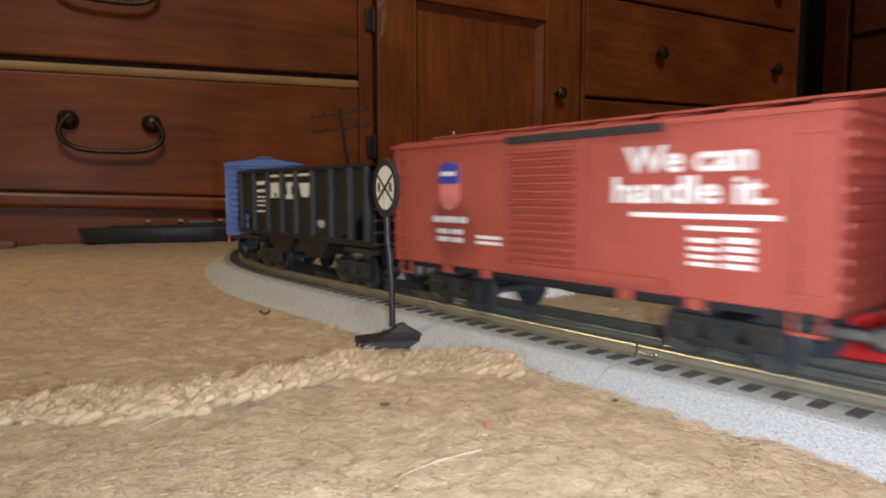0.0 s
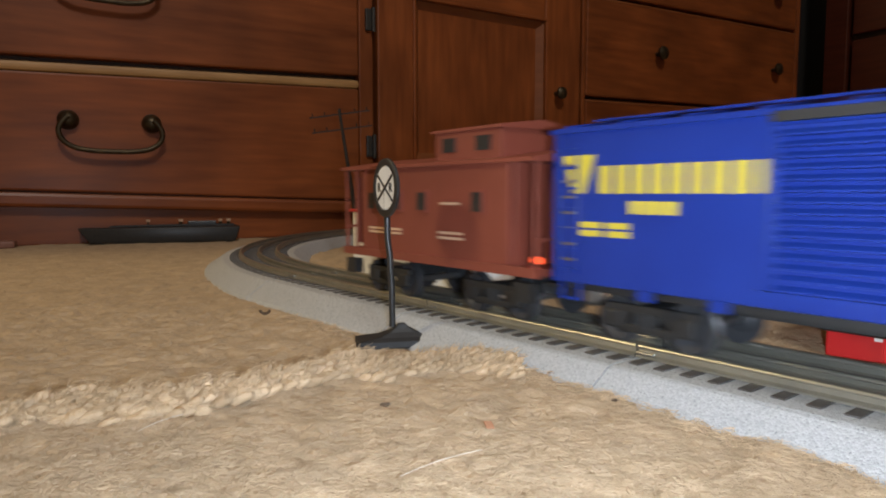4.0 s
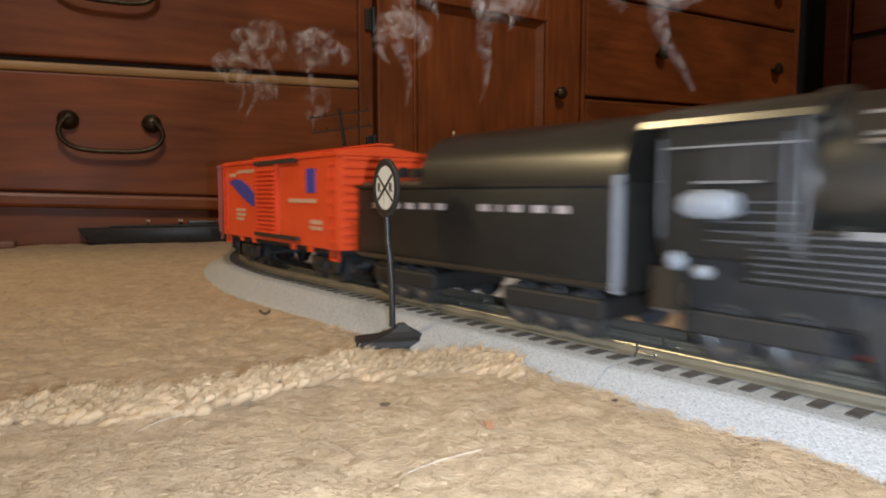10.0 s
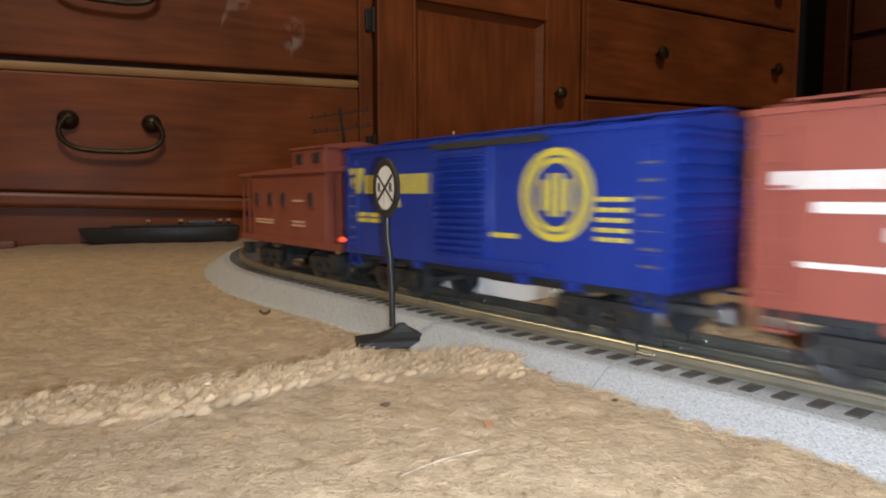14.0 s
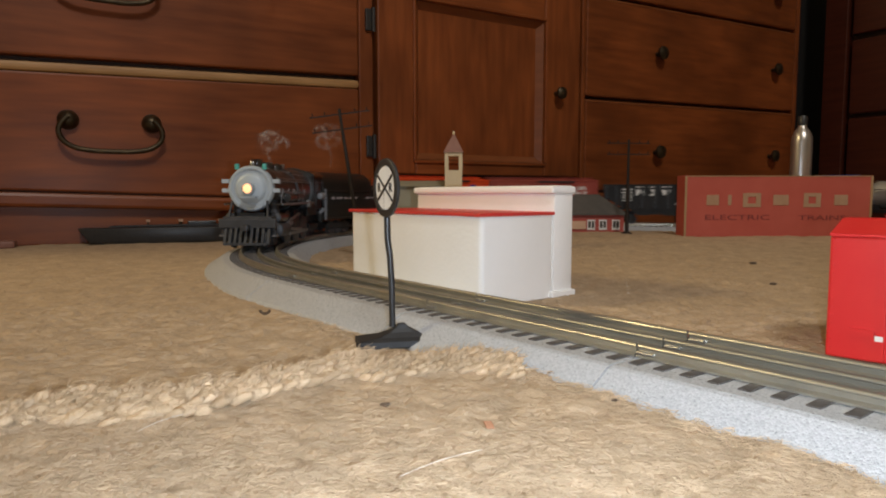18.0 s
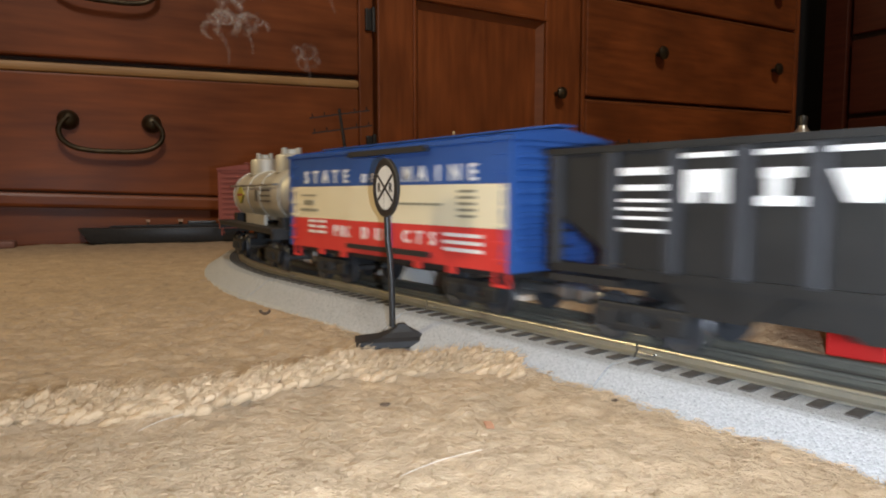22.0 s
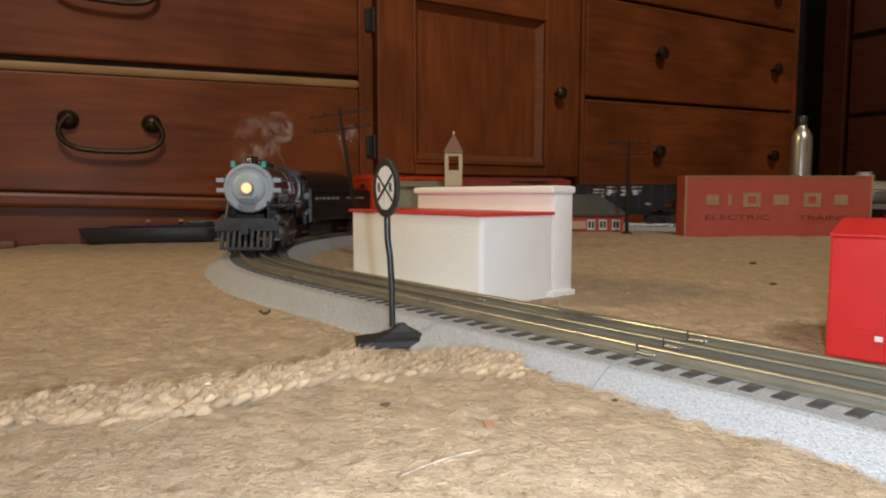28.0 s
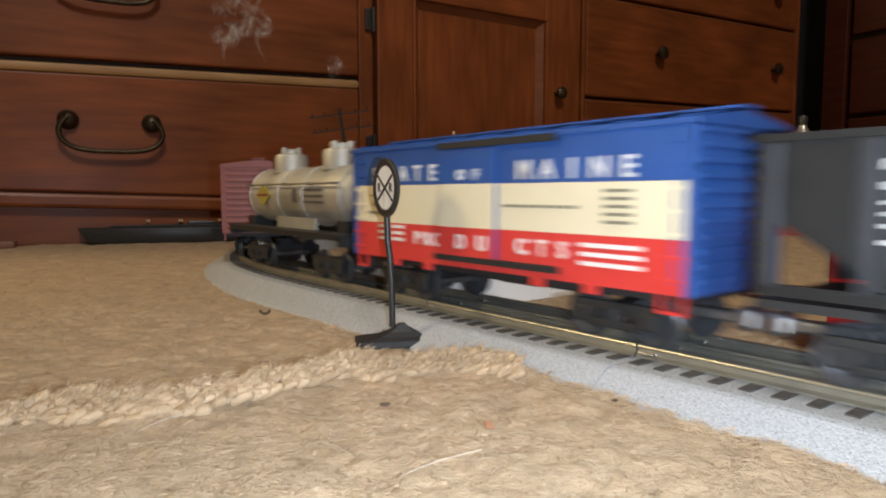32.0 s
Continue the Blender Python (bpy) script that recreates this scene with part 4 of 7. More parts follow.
# ---- red toy car body inside the curve ----
def build_red_car():
    o = thing("red_toy_car", pose(0.2268, 0.2566, 0.0, 0, 0, -45), "bright red plastic toy boxcar body standing on the carpet", "toy car")
    l, w, h = 0.119, 0.050, 0.0525
    part("body", box(bmesh.new(), (0, 0, h / 2), (l, w, h), bevel=0.001), M_RED_TOY, o)
    bm = bmesh.new()
    prism(bm, [(-w / 2 - 0.0008, h), (w / 2 + 0.0008, h), (w / 2 + 0.0008, h + 0.001), (0.006, h + 0.0072), (-0.006, h + 0.0072), (-w / 2 - 0.0008, h + 0.001)], -l / 2, l / 2, pose(0, 0, 0, 0, 0, 90))
    part("roof", bm, M_RED_TOY, o)
    part("roof_walk", box(bmesh.new(), (0.004, 0, h + 0.0085), (l * 0.80, 0.010, 0.0016)), M_RED_TOY, o)
    for k, x in enumerate((-0.0385, -0.012, 0.012, 0.036)):
        part("rib", box(bmesh.new(), (x, -w / 2 - 0.0006, h / 2), (0.0016, 0.0014, h - 0.003)), M_RED_TOY, o)
    bm = bmesh.new()
    for k in range(14):
        ball(bm, (-l / 2 + 0.0018, -w / 2 - 0.0001, 0.004 + k * 0.0036), (0.0005, 0.0005, 0.0005), 6, 4)
    part("rivet_row", bm, M_RED_TOY, o)
    part("ladder_plate", box(bmesh.new(), (-0.046, -w / 2 - 0.0004, 0.012), (0.0090, 0.0010, 0.0030)), M_RED_TOY, o)
    part("small_print", box(bmesh.new(), (-0.0395, -w / 2 - 0.0015, 0.0105), (0.003, 0.0004, 0.0022)), M_WHITE, o, "white mark")


build_red_car()


# ---- black control box against the dresser ----
def build_controller():
    o = thing("black_controller", pose(-0.4105, 0.962, 0.0, 0, 0, 19.5), "flat black plastic control box lying on the carpet by the dresser", "controller")
    bm = prism(bmesh.new(), [(-0.094, 0.0), (0.098, 0.0), (0.106, 0.0225), (-0.110, 0.0225)], -0.030, 0.024, Matrix())
    bmesh.ops.bevel(bm, geom=list(bm.edges), offset=0.003, segments=2, affect="EDGES", profile=0.5)
    part("body", bm, M_BLACK, o, smooth=True)
    part("top_panel", box(bmesh.new(), (0.0, 0.008, 0.0235), (0.196, 0.024, 0.003), bevel=0.0012), M_BLACK_MATT, o)
    for x in (-0.058, -0.046, -0.034, -0.023, 0.022, 0.078, 0.090):
        b = part("terminal_post", cyl(bmesh.new(), (x, 0.008, 0.0245), (x, 0.008, 0.0290), 0.0024, 8), M_BRASS, o, "small dull brass screw post")
        part("nut", cyl(bmesh.new(), (x, 0.008, 0.0290), (x, 0.008, 0.0325), 0.0036, 6), M_FADED, b)
    part("lever", box(bmesh.new(), (0.052, 0.004, 0.0275), (0.040, 0.008, 0.005), bevel=0.001), M_BLACK, o)
    solid("dark_strip", box(bmesh.new(), (0, 0, 0.005), (0.13, 0.03, 0.010), bevel=0.003), M_BROWN, DRESSER @ pose(-0.045, -0.03, 0.0, 0, 0, -4), "dark brown wooden strip lying by the dresser", "wood strip")


build_controller()


# ---- crumbs and threads on the carpet ----
def build_crumbs():
    rnd = random.Random(9)
    bm = bmesh.new()
    for k in range(5):
        a0, a1 = math.pi + k * math.pi / 5, math.pi + (k + 1) * math.pi / 5
        cyl(bm, (0.0027 * math.cos(a0), 0, 0.0022 * math.sin(a0)), (0.0027 * math.cos(a1), 0, 0.0022 * math.sin(a1)), 0.0008, 6)
    solid("curled_lint", bm, M_LINT, pose(-0.1021, 0.3702, 0.0040, -25, 0, 10), "dark curled scrap lying on the carpet", "lint")
    for x, y, r in ((-0.0185, 0.2045, 0.0013), (0.056, 0.2075, 0.0010), (0.040, 0.2360, 0.0009), (0.315, 0.66, 0.0025), (-0.022, 0.318, 0.0012), (0.255, 0.50, 0.0020)):
        bm = bmesh.new()
        bmesh.ops.create_icosphere(bm, subdivisions=2, radius=1.0, matrix=pose(0, 0, 0) @ Matrix.Diagonal((r * 1.4, r, r * 0.5, 1)))
        for v in bm.verts:
            v.co *= 1 + 0.35 * noise.noise(v.co * 900 + Vector((x * 70, y * 50, 0)))
        solid("carpet_crumb", bm, M_LINT, pose(x, y, carpet_z(x, y) + r * 0.1 + 0.0004), "small dark crumb caught in the carpet", "crumb", "crumbs on the carpet")
    bm = box(bmesh.new(), (0, 0, 0), (0.0026, 0.0030, 0.0005), bevel=0.0002)
    solid("paper_flake", bm, M_FLAKE, pose(0.0131, 0.181, carpet_z(0.0131, 0.181) + 0.0012, 24, 8, 20), "small reddish-brown flake lying on the carpet", "flake")
    for x, y, ln, a in ((-0.078, 0.176, 0.012, 40), (0.0, 0.150, 0.022, 28), (0.129, 0.452, 0.014, 115)):
        cu = bmesh.new()
        pts = [Vector((t * ln - ln / 2, 0.0015 * math.sin(t * 3), 0.0012 + 0.002 * t)) for t in (0, 0.25, 0.5, 0.75, 1.0)]
        for p, q in zip(pts, pts[1:]):
            cyl(cu, p, q, 0.00010, 5)
        solid("loose_thread", cu, M_THREAD, pose(x, y, carpet_z(x, y) + 0.0015, 0, 0 if a < 100 else -60, a), "pale loose thread lying on the carpet", "thread", "loose threads")


build_crumbs()


# ---- the train; each vehicle's own frame: x forward, y to its left, z up from the rail heads ----
MOVERS, DRIVERS, RODS, PUFFS = [], [], [], []
WHEEL_MESH = mesh_of("wheel", lathe(bmesh.new(), ((0, -0.0018), (0.0040, -0.0018), (0.0052, -0.0010), (0.0078, -0.0014), (0.0098, -0.0014), (0.0098, -0.0004), (0.0088, 0.0003), (0.0086, 0.0024), (0.006, 0.0022), (0.0045, 0.0012), (0, 0.0016)), (0, 0, 0), "-Y", 20), M_WHEEL, True)


def truck_frame_mesh():
    bm = bmesh.new()
    for y in (-0.0205, 0.0205):
        box(bm, (0, y, 0.0130), (0.040, 0.0026, 0.0034), bevel=0.0007)
        box(bm, (0, y, 0.0060), (0.020, 0.0026, 0.0030), bevel=0.0007)
        for x in (-0.0145, 0.0145):
            box(bm, (x, y * 1.02, 0.0090), (0.0085, 0.0032, 0.0070), bevel=0.0012)
            box(bm, (x * 0.66, y, 0.0085), (0.0030, 0.0024, 0.0085), rot=Matrix.Rotation(radians(28 if x < 0 else -28), 4, "Y"))
        for x in (-0.0030, 0.0, 0.0030):
            cyl(bm, (x, y * 1.04, 0.0068), (x, y * 1.04, 0.0122), 0.0013, 8)
    box(bm, (0, 0, 0.0120), (0.010, 0.040, 0.005))
    box(bm, (0, 0, 0.0165), (0.008, 0.010, 0.006))
    return mesh_of("truck", bm, M_BLACK_MATT)


TRUCK_MESH = truck_frame_mesh()


def truck(car, x, coupler):
    t = part("truck", TRUCK_MESH, M_BLACK_MATT, car, m=pose(x, 0, 0))
    for dx in (-0.0145, 0.0145):
        for y, rz in ((-0.0165, 0), (0.0165, 180)):
            part("wheel", WHEEL_MESH, M_WHEEL, t, m=pose(dx, y, 0.0086, 0, 0, rz))
        part("axle", cyl(bmesh.new(), (dx, -0.016, 0.0086), (dx, 0.016, 0.0086), 0.0016, 8), M_STEEL, t)
    bm = bmesh.new()
    box(bm, (coupler * 0.026, 0, 0.0120), (0.030, 0.006, 0.004), bevel=0.001)
    box(bm, (coupler * 0.0405, 0.001, 0.0120), (0.008, 0.012, 0.008), bevel=0.002)
    part("coupler", bm, M_STEEL, t, "dull metal knuckle coupler")


def vehicle(name, label, category, lead, trail, pivot=0.036):
    """lead and trail: how far its ends run behind the engine's face."""
    o = thing(name, Matrix(), label, category, "cars of the toy train")
    MOVERS.append((o, lead + pivot, trail - pivot))
    return o


SILL, EAVE, HALF = 0.0212, 0.0775, 0.0300


def ladder(car, x, y, z0, z1, mat, n=7, w=0.009, bands=None):
    bm = bmesh.new()
    for dx in (-w / 2, w / 2) if not bands else (0.0,):
        box(bm, (x + dx, y * (0.995 if not bands else 0.96), (z0 + z1) / 2), (0.0009, 0.0010, z1 - z0 + 0.003))
    la = part("ladder", bm, mat, car)
    rung = mesh_of("rung", box(bmesh.new(), (0, 0, 0), (w, 0.0012, 0.0010)), mat)
    for k in range(n):
        if bands:
            z = z0 + (z1 - z0) * k / (n - 1)
            mat = next(m for a, b, m in bands if a <= z <= b)
            rung = mesh_of("rung", box(bmesh.new(), (0, 0, 0), (w, 0.0008, 0.0010)), mat)
        part("rung", rung, mat, la, m=pose(x, y, z0 + (z1 - z0) * k / (n - 1)))


def boxcar(name, label, lead, trail, side, roof=None, end=None, bands=None, door=None, rails=True, rung=None, dx=-0.002):
    L = trail - lead
    roof, end, door, rung = roof or side, end or side, door or side, rung or side
    o = vehicle(name, label, "toy boxcar", lead, trail)
    hl = L / 2
    if bands:
        for z0, z1, mat in bands:
            part("side_band", box(bmesh.new(), (0, 0, (z0 + z1) / 2), (L - 0.002, 2 * HALF, z1 - z0 - 0.0001)), mat, o)
    else:
        part("body", box(bmesh.new(), (0, 0, (SILL + EAVE) / 2), (L - 0.002, 2 * HALF, EAVE - SILL), bevel=0.0006), side, o)
    # ends: a sheet with rolled ribs
    for sx in (-1, 1):
        bm = bmesh.new()
        box(bm, (sx * (hl - 0.0008), 0, (SILL + EAVE) / 2), (0.0016, 2 * HALF - 0.0008, EAVE - SILL - 0.0004))
        e = part("end_panel", bm, end, o)
        rib = mesh_of("end_rib", box(bmesh.new(), (0, 0, 0), (0.0016, 2 * HALF - 0.006, 0.0022), bevel=0.0005), end)
        for k in range(11):
            part("end_rib", rib, end, e, m=pose(sx * (hl + 0.0002), 0, SILL + 0.005 + k * 0.0049))
        cyl_b = bmesh.new()
        cyl(cyl_b, (sx * (hl + 0.003), 0.012, EAVE - 0.012), (sx * (hl + 0.0045), 0.012, EAVE - 0.012), 0.005, 14)
        part("brake_wheel", cyl_b, M_BLACK_MATT, e)
    # roof with a shallow peak, ribs and a running board
    bm = bmesh.new()
    prism(bm, [(-HALF - 0.0015, EAVE - 0.0008), (HALF + 0.0015, EAVE - 0.0008), (HALF + 0.0015, EAVE + 0.0010), (0.0, EAVE + 0.0051), (-HALF - 0.0015, EAVE + 0.0010)], -hl - 0.0015, hl + 0.0015, pose(0, 0, 0, 0, 0, 90))
    r = part("roof", bm, roof, o)
    rib = mesh_of("roof_rib", box(bmesh.new(), (0, 0, 0), (0.0014, HALF * 1.02, 0.0010)), roof)
    for k in range(9):
        x = -hl + 0.006 + k * (L - 0.012) / 8
        for sy in (-1, 1):
            part("roof_rib", rib, roof, r, m=pose(x, sy * HALF * 0.52, EAVE + 0.0034, math.degrees(-sy * 0.130)))
    part("running_board", box(bmesh.new(), (0, 0, EAVE + 0.0062), (L + 0.003, 0.011, 0.0010)), roof, r)
    # sides: doors, posts, ladders, sill steps
    for sy in (-1, 1):
        y = sy * HALF
        d = part("door", box(bmesh.new(), (dx * -sy, y + sy * 0.0009, (SILL + EAVE) / 2 - 0.0005), (0.038, 0.0018, EAVE - SILL - 0.007), bevel=0.0004), door, o)
        if bands:
            for z0, z1, mat in bands:
                part("door_band", box(bmesh.new(), (dx * -sy, y + sy * 0.0019, (max(z0, SILL + 0.004) + min(z1, EAVE - 0.005)) / 2), (0.0374, 0.0004, min(z1, EAVE - 0.005) - max(z0, SILL + 0.004))), mat, d)
        if not bands:
            ridge = mesh_of("door_ridge", prism(bmesh.new(), [(0.0, -0.0010), (sy * 0.0021, -0.0007), (sy * 0.0021, -0.0002), (0.0, 0.0012)], -0.0165, 0.0165, pose(0, 0, 0, 0, 0, 90)), door)
            for k in range(15):
                part("door_ridge", ridge, door, d, m=pose(dx * -sy, y + sy * 0.0016, SILL + 0.0065 + k * 0.0031))
            for x in (-0.0192, 0.0192):
                part("door_post", box(bmesh.new(), (x + dx * -sy, y + sy * 0.0012, (SILL + EAVE) / 2), (0.0014, 0.0024, EAVE - SILL - 0.005)), door, d)
        if rails:
            part("door_rail", box(bmesh.new(), (-sy * (dx + 0.0165), y + sy * 0.0018, EAVE - 0.0016), (0.071, 0.0026, 0.0028)), M_BLACK_MATT, o, "black door track")
            part("door_rail", box(bmesh.new(), (-sy * (dx + 0.0165), y + sy * 0.0018, SILL + 0.0042), (0.075, 0.0026, 0.0026)), M_BLACK_MATT if rails == 2 else side, o)
        for sx in (-1, 1):
            ladder(o, sx * (hl - 0.0065), y + sy * 0.0008, SILL + 0.005, EAVE - 0.006, rung, bands=bands)
            part("corner_post", box(bmesh.new(), (sx * (hl - 0.0012), y + sy * 0.0003, (SILL + EAVE) / 2), (0.0024, 0.0010, EAVE - SILL)), side if not bands else end, o)
            bm = bmesh.new()
            for dx in (-0.004, 0.004):
                box(bm, (sx * (hl - 0.0075) + dx, y * 0.97, SILL - 0.0030), (0.0010, 0.0014, 0.006))
            box(bm, (sx * (hl - 0.0075), y * 0.97, SILL - 0.0060), (0.009, 0.0018, 0.0010))
            part("step", bm, side if not bands else M_MRED, o)
            for x0 in (0.030, 0.052):
                part("sill_tab", box(bmesh.new(), (sx * x0 * 1.2, y * 0.985, SILL - 0.0016), (0.006, 0.0014, 0.0034)), side if not bands else M_MRED, o)
    part("underframe", box(bmesh.new(), (0, 0, SILL - 0.0014), (L - 0.006, 2 * HALF - 0.006, 0.0026)), M_BLACK_MATT, o)
    bm = bmesh.new()
    box(bm, (0, 0, SILL - 0.0050), (L * 0.5, 0.010, 0.006))
    cyl(bm, (-0.022, 0.008, SILL - 0.0065), (0.004, 0.008, SILL - 0.0065), 0.0045, 12)
    part("brake_gear", bm, M_BLACK_MATT, o)
    truck(o, hl - 0.036, 1)
    truck(o, -hl + 0.036, -1)
    return o


SIDE = -HALF - 0.0003


def print_rows(name, car, rows, mat, label):
    """Lines of plain print: (x0, x1, z, height, number of bars) on the near and far side."""
    for sy in (-1, 1):
        for x0, x1, z, h, n in rows:
            g = (x1 - x0) * (0.34 if name == "letter_block" else 0.24) / max(1, n)
            w = (x1 - x0 - g * (n - 1)) / n
            for k in range(n):
                part(name, bar_row(bmesh.new(), (x0 if sy < 0 else -x1) + k * (w + g), z, [w], 0, h, sy * (HALF + 0.0004)), mat, car, label)


def flat_shape(name, car, outline, mat, label, lift=0.0005, sides=(-1, 1), parent=None):
    made = None
    for sy in sides:
        bm = bmesh.new()
        pts = [(x * (1 if sy < 0 else -1), z) for x, z in outline]
        prism(bm, pts, sy * HALF, sy * (HALF + lift), Matrix())
        made = part(name, bm, mat, parent or car, label)
    return made


def side_words(car, text, size, x, z, width, mat, label):
    words("lettering", text, size, mat, car, pose(x, -HALF - 0.0003, z, 90, 0, 0), width=width, label=label, weight=0.0003)
    words("lettering", text, size, mat, car, pose(-x, HALF + 0.0003, z, 90, 0, 180), width=width, label=label, weight=0.0003)


def spaced_words(car, text, size, x0, x1, z, mat, label, lift=0.0003, both=True):
    """Bold letters set apart evenly from x0 to x1 on the near and far side."""
    n = len(text)
    for k, c in enumerate(text):
        x = x0 + (x1 - x0) * k / max(1, n - 1)
        words("letter", c, size, mat, car, pose(x, -HALF - lift, z, 90, 0, 0), label=label, weight=0.00022)
        if both:
            words("letter", c, size, mat, car, pose(-x, HALF + lift, z, 90, 0, 180), label=label, weight=0.00022)


def build_orange():
    o = boxcar("orange_boxcar", "bright orange plastic toy boxcar with a blue feather on its sides", 0.4048, 0.6097, M_ORANGE, rails=2, dx=-0.006)
    feather = [(-0.0880, 0.0640), (-0.0740, 0.0660), (-0.0600, 0.0650), (-0.0440, 0.0600), (-0.0280, 0.0520), (-0.0260, 0.0450), (-0.0370, 0.0452), (-0.0500, 0.0490), (-0.0640, 0.0540), (-0.0780, 0.0600)]
    flat_shape("feather_print", o, feather, M_PURPLE, "blue feather print")
    flat_shape("badge_print", o, [(0.0590, 0.0550), (0.0715, 0.0550), (0.0715, 0.0700), (0.0590, 0.0700)], M_PURPLE, "blue square badge print")
    print_rows("print_line", o, ((-0.086, -0.072, 0.0690, 0.0028, 2), (-0.068, -0.030, 0.0712, 0.0024, 5), (0.0312, 0.0729, 0.0500, 0.0026, 6), (0.0640, 0.0803, 0.0370, 0.0028, 2), (0.0640, 0.0803, 0.0333, 0.0024, 2), (-0.072, -0.052, 0.0420, 0.0022, 2), (-0.072, -0.052, 0.0385, 0.0022, 2), (-0.072, -0.056, 0.0350, 0.0022, 2)), M_FADED, "pale print in plain bars")


def build_oxide():
    o = boxcar("oxide_boxcar", "oxide red plastic toy boxcar with white slogan lettering", 0.6255, 0.8322, M_OXIDE)
    side_words(o, "We can", 0.0122, 0.0579, 0.0653, 0.0440, M_WHITE, "white slogan lettering")
    side_words(o, "handle it.", 0.0122, 0.0578, 0.0553, 0.0545, M_WHITE, "white slogan lettering")
    print_rows("print_line", o, ((0.0380, 0.0877, 0.0475, 0.0016, 1), (0.0595, 0.0801, 0.0438, 0.0014, 1), (0.0600, 0.0693, 0.0400, 0.0015, 1), (0.0600, 0.0693, 0.0373, 0.0013, 1), (0.0600, 0.0693, 0.0348, 0.0013, 1), (0.0600, 0.0693, 0.0325, 0.0013, 1), (0.0720, 0.0806, 0.0405, 0.0018, 1), (0.0720, 0.0806, 0.0378, 0.0016, 1), (0.0720, 0.0806, 0.0352, 0.0016, 1), (0.0720, 0.0806, 0.0326, 0.0016, 1), (-0.0722, -0.0484, 0.0427, 0.0028, 4), (-0.0692, -0.0507, 0.0372, 0.0022, 2), (-0.0692, -0.0507, 0.0336, 0.0022, 2), (-0.0411, -0.0262, 0.0357, 0.0014, 1), (-0.0411, -0.0262, 0.0333, 0.0014, 1)), M_WHITE, "white print in plain bars")
    shield = [(-0.0700, 0.0675), (-0.0602, 0.0690), (-0.0504, 0.0675), (-0.0496, 0.0615), (-0.0500, 0.0520), (-0.0540, 0.0482), (-0.0602, 0.0468), (-0.0664, 0.0482), (-0.0704, 0.0520), (-0.0708, 0.0615)]
    slim = lambda pts: [(-0.0602 + (x + 0.0602) * 0.66, z) for x, z in pts]
    sh = flat_shape("shield_emblem", o, slim(shield), M_PINK, "blue and red shield emblem", 0.0006)
    flat_shape("shield_top", o, slim([(-0.0706, 0.0590), (-0.0498, 0.0590), (-0.0496, 0.0615), (-0.0504, 0.0675), (-0.0602, 0.0690), (-0.0700, 0.0675), (-0.0708, 0.0615)]), M_PURPLE, "blue band", 0.0010, (-1,), sh)
    flat_shape("shield_bar", o, slim([(-0.0680, 0.0625), (-0.0524, 0.0625), (-0.0524, 0.0645), (-0.0680, 0.0645)]), M_WHITE, "white bar", 0.0013, (-1,), sh)


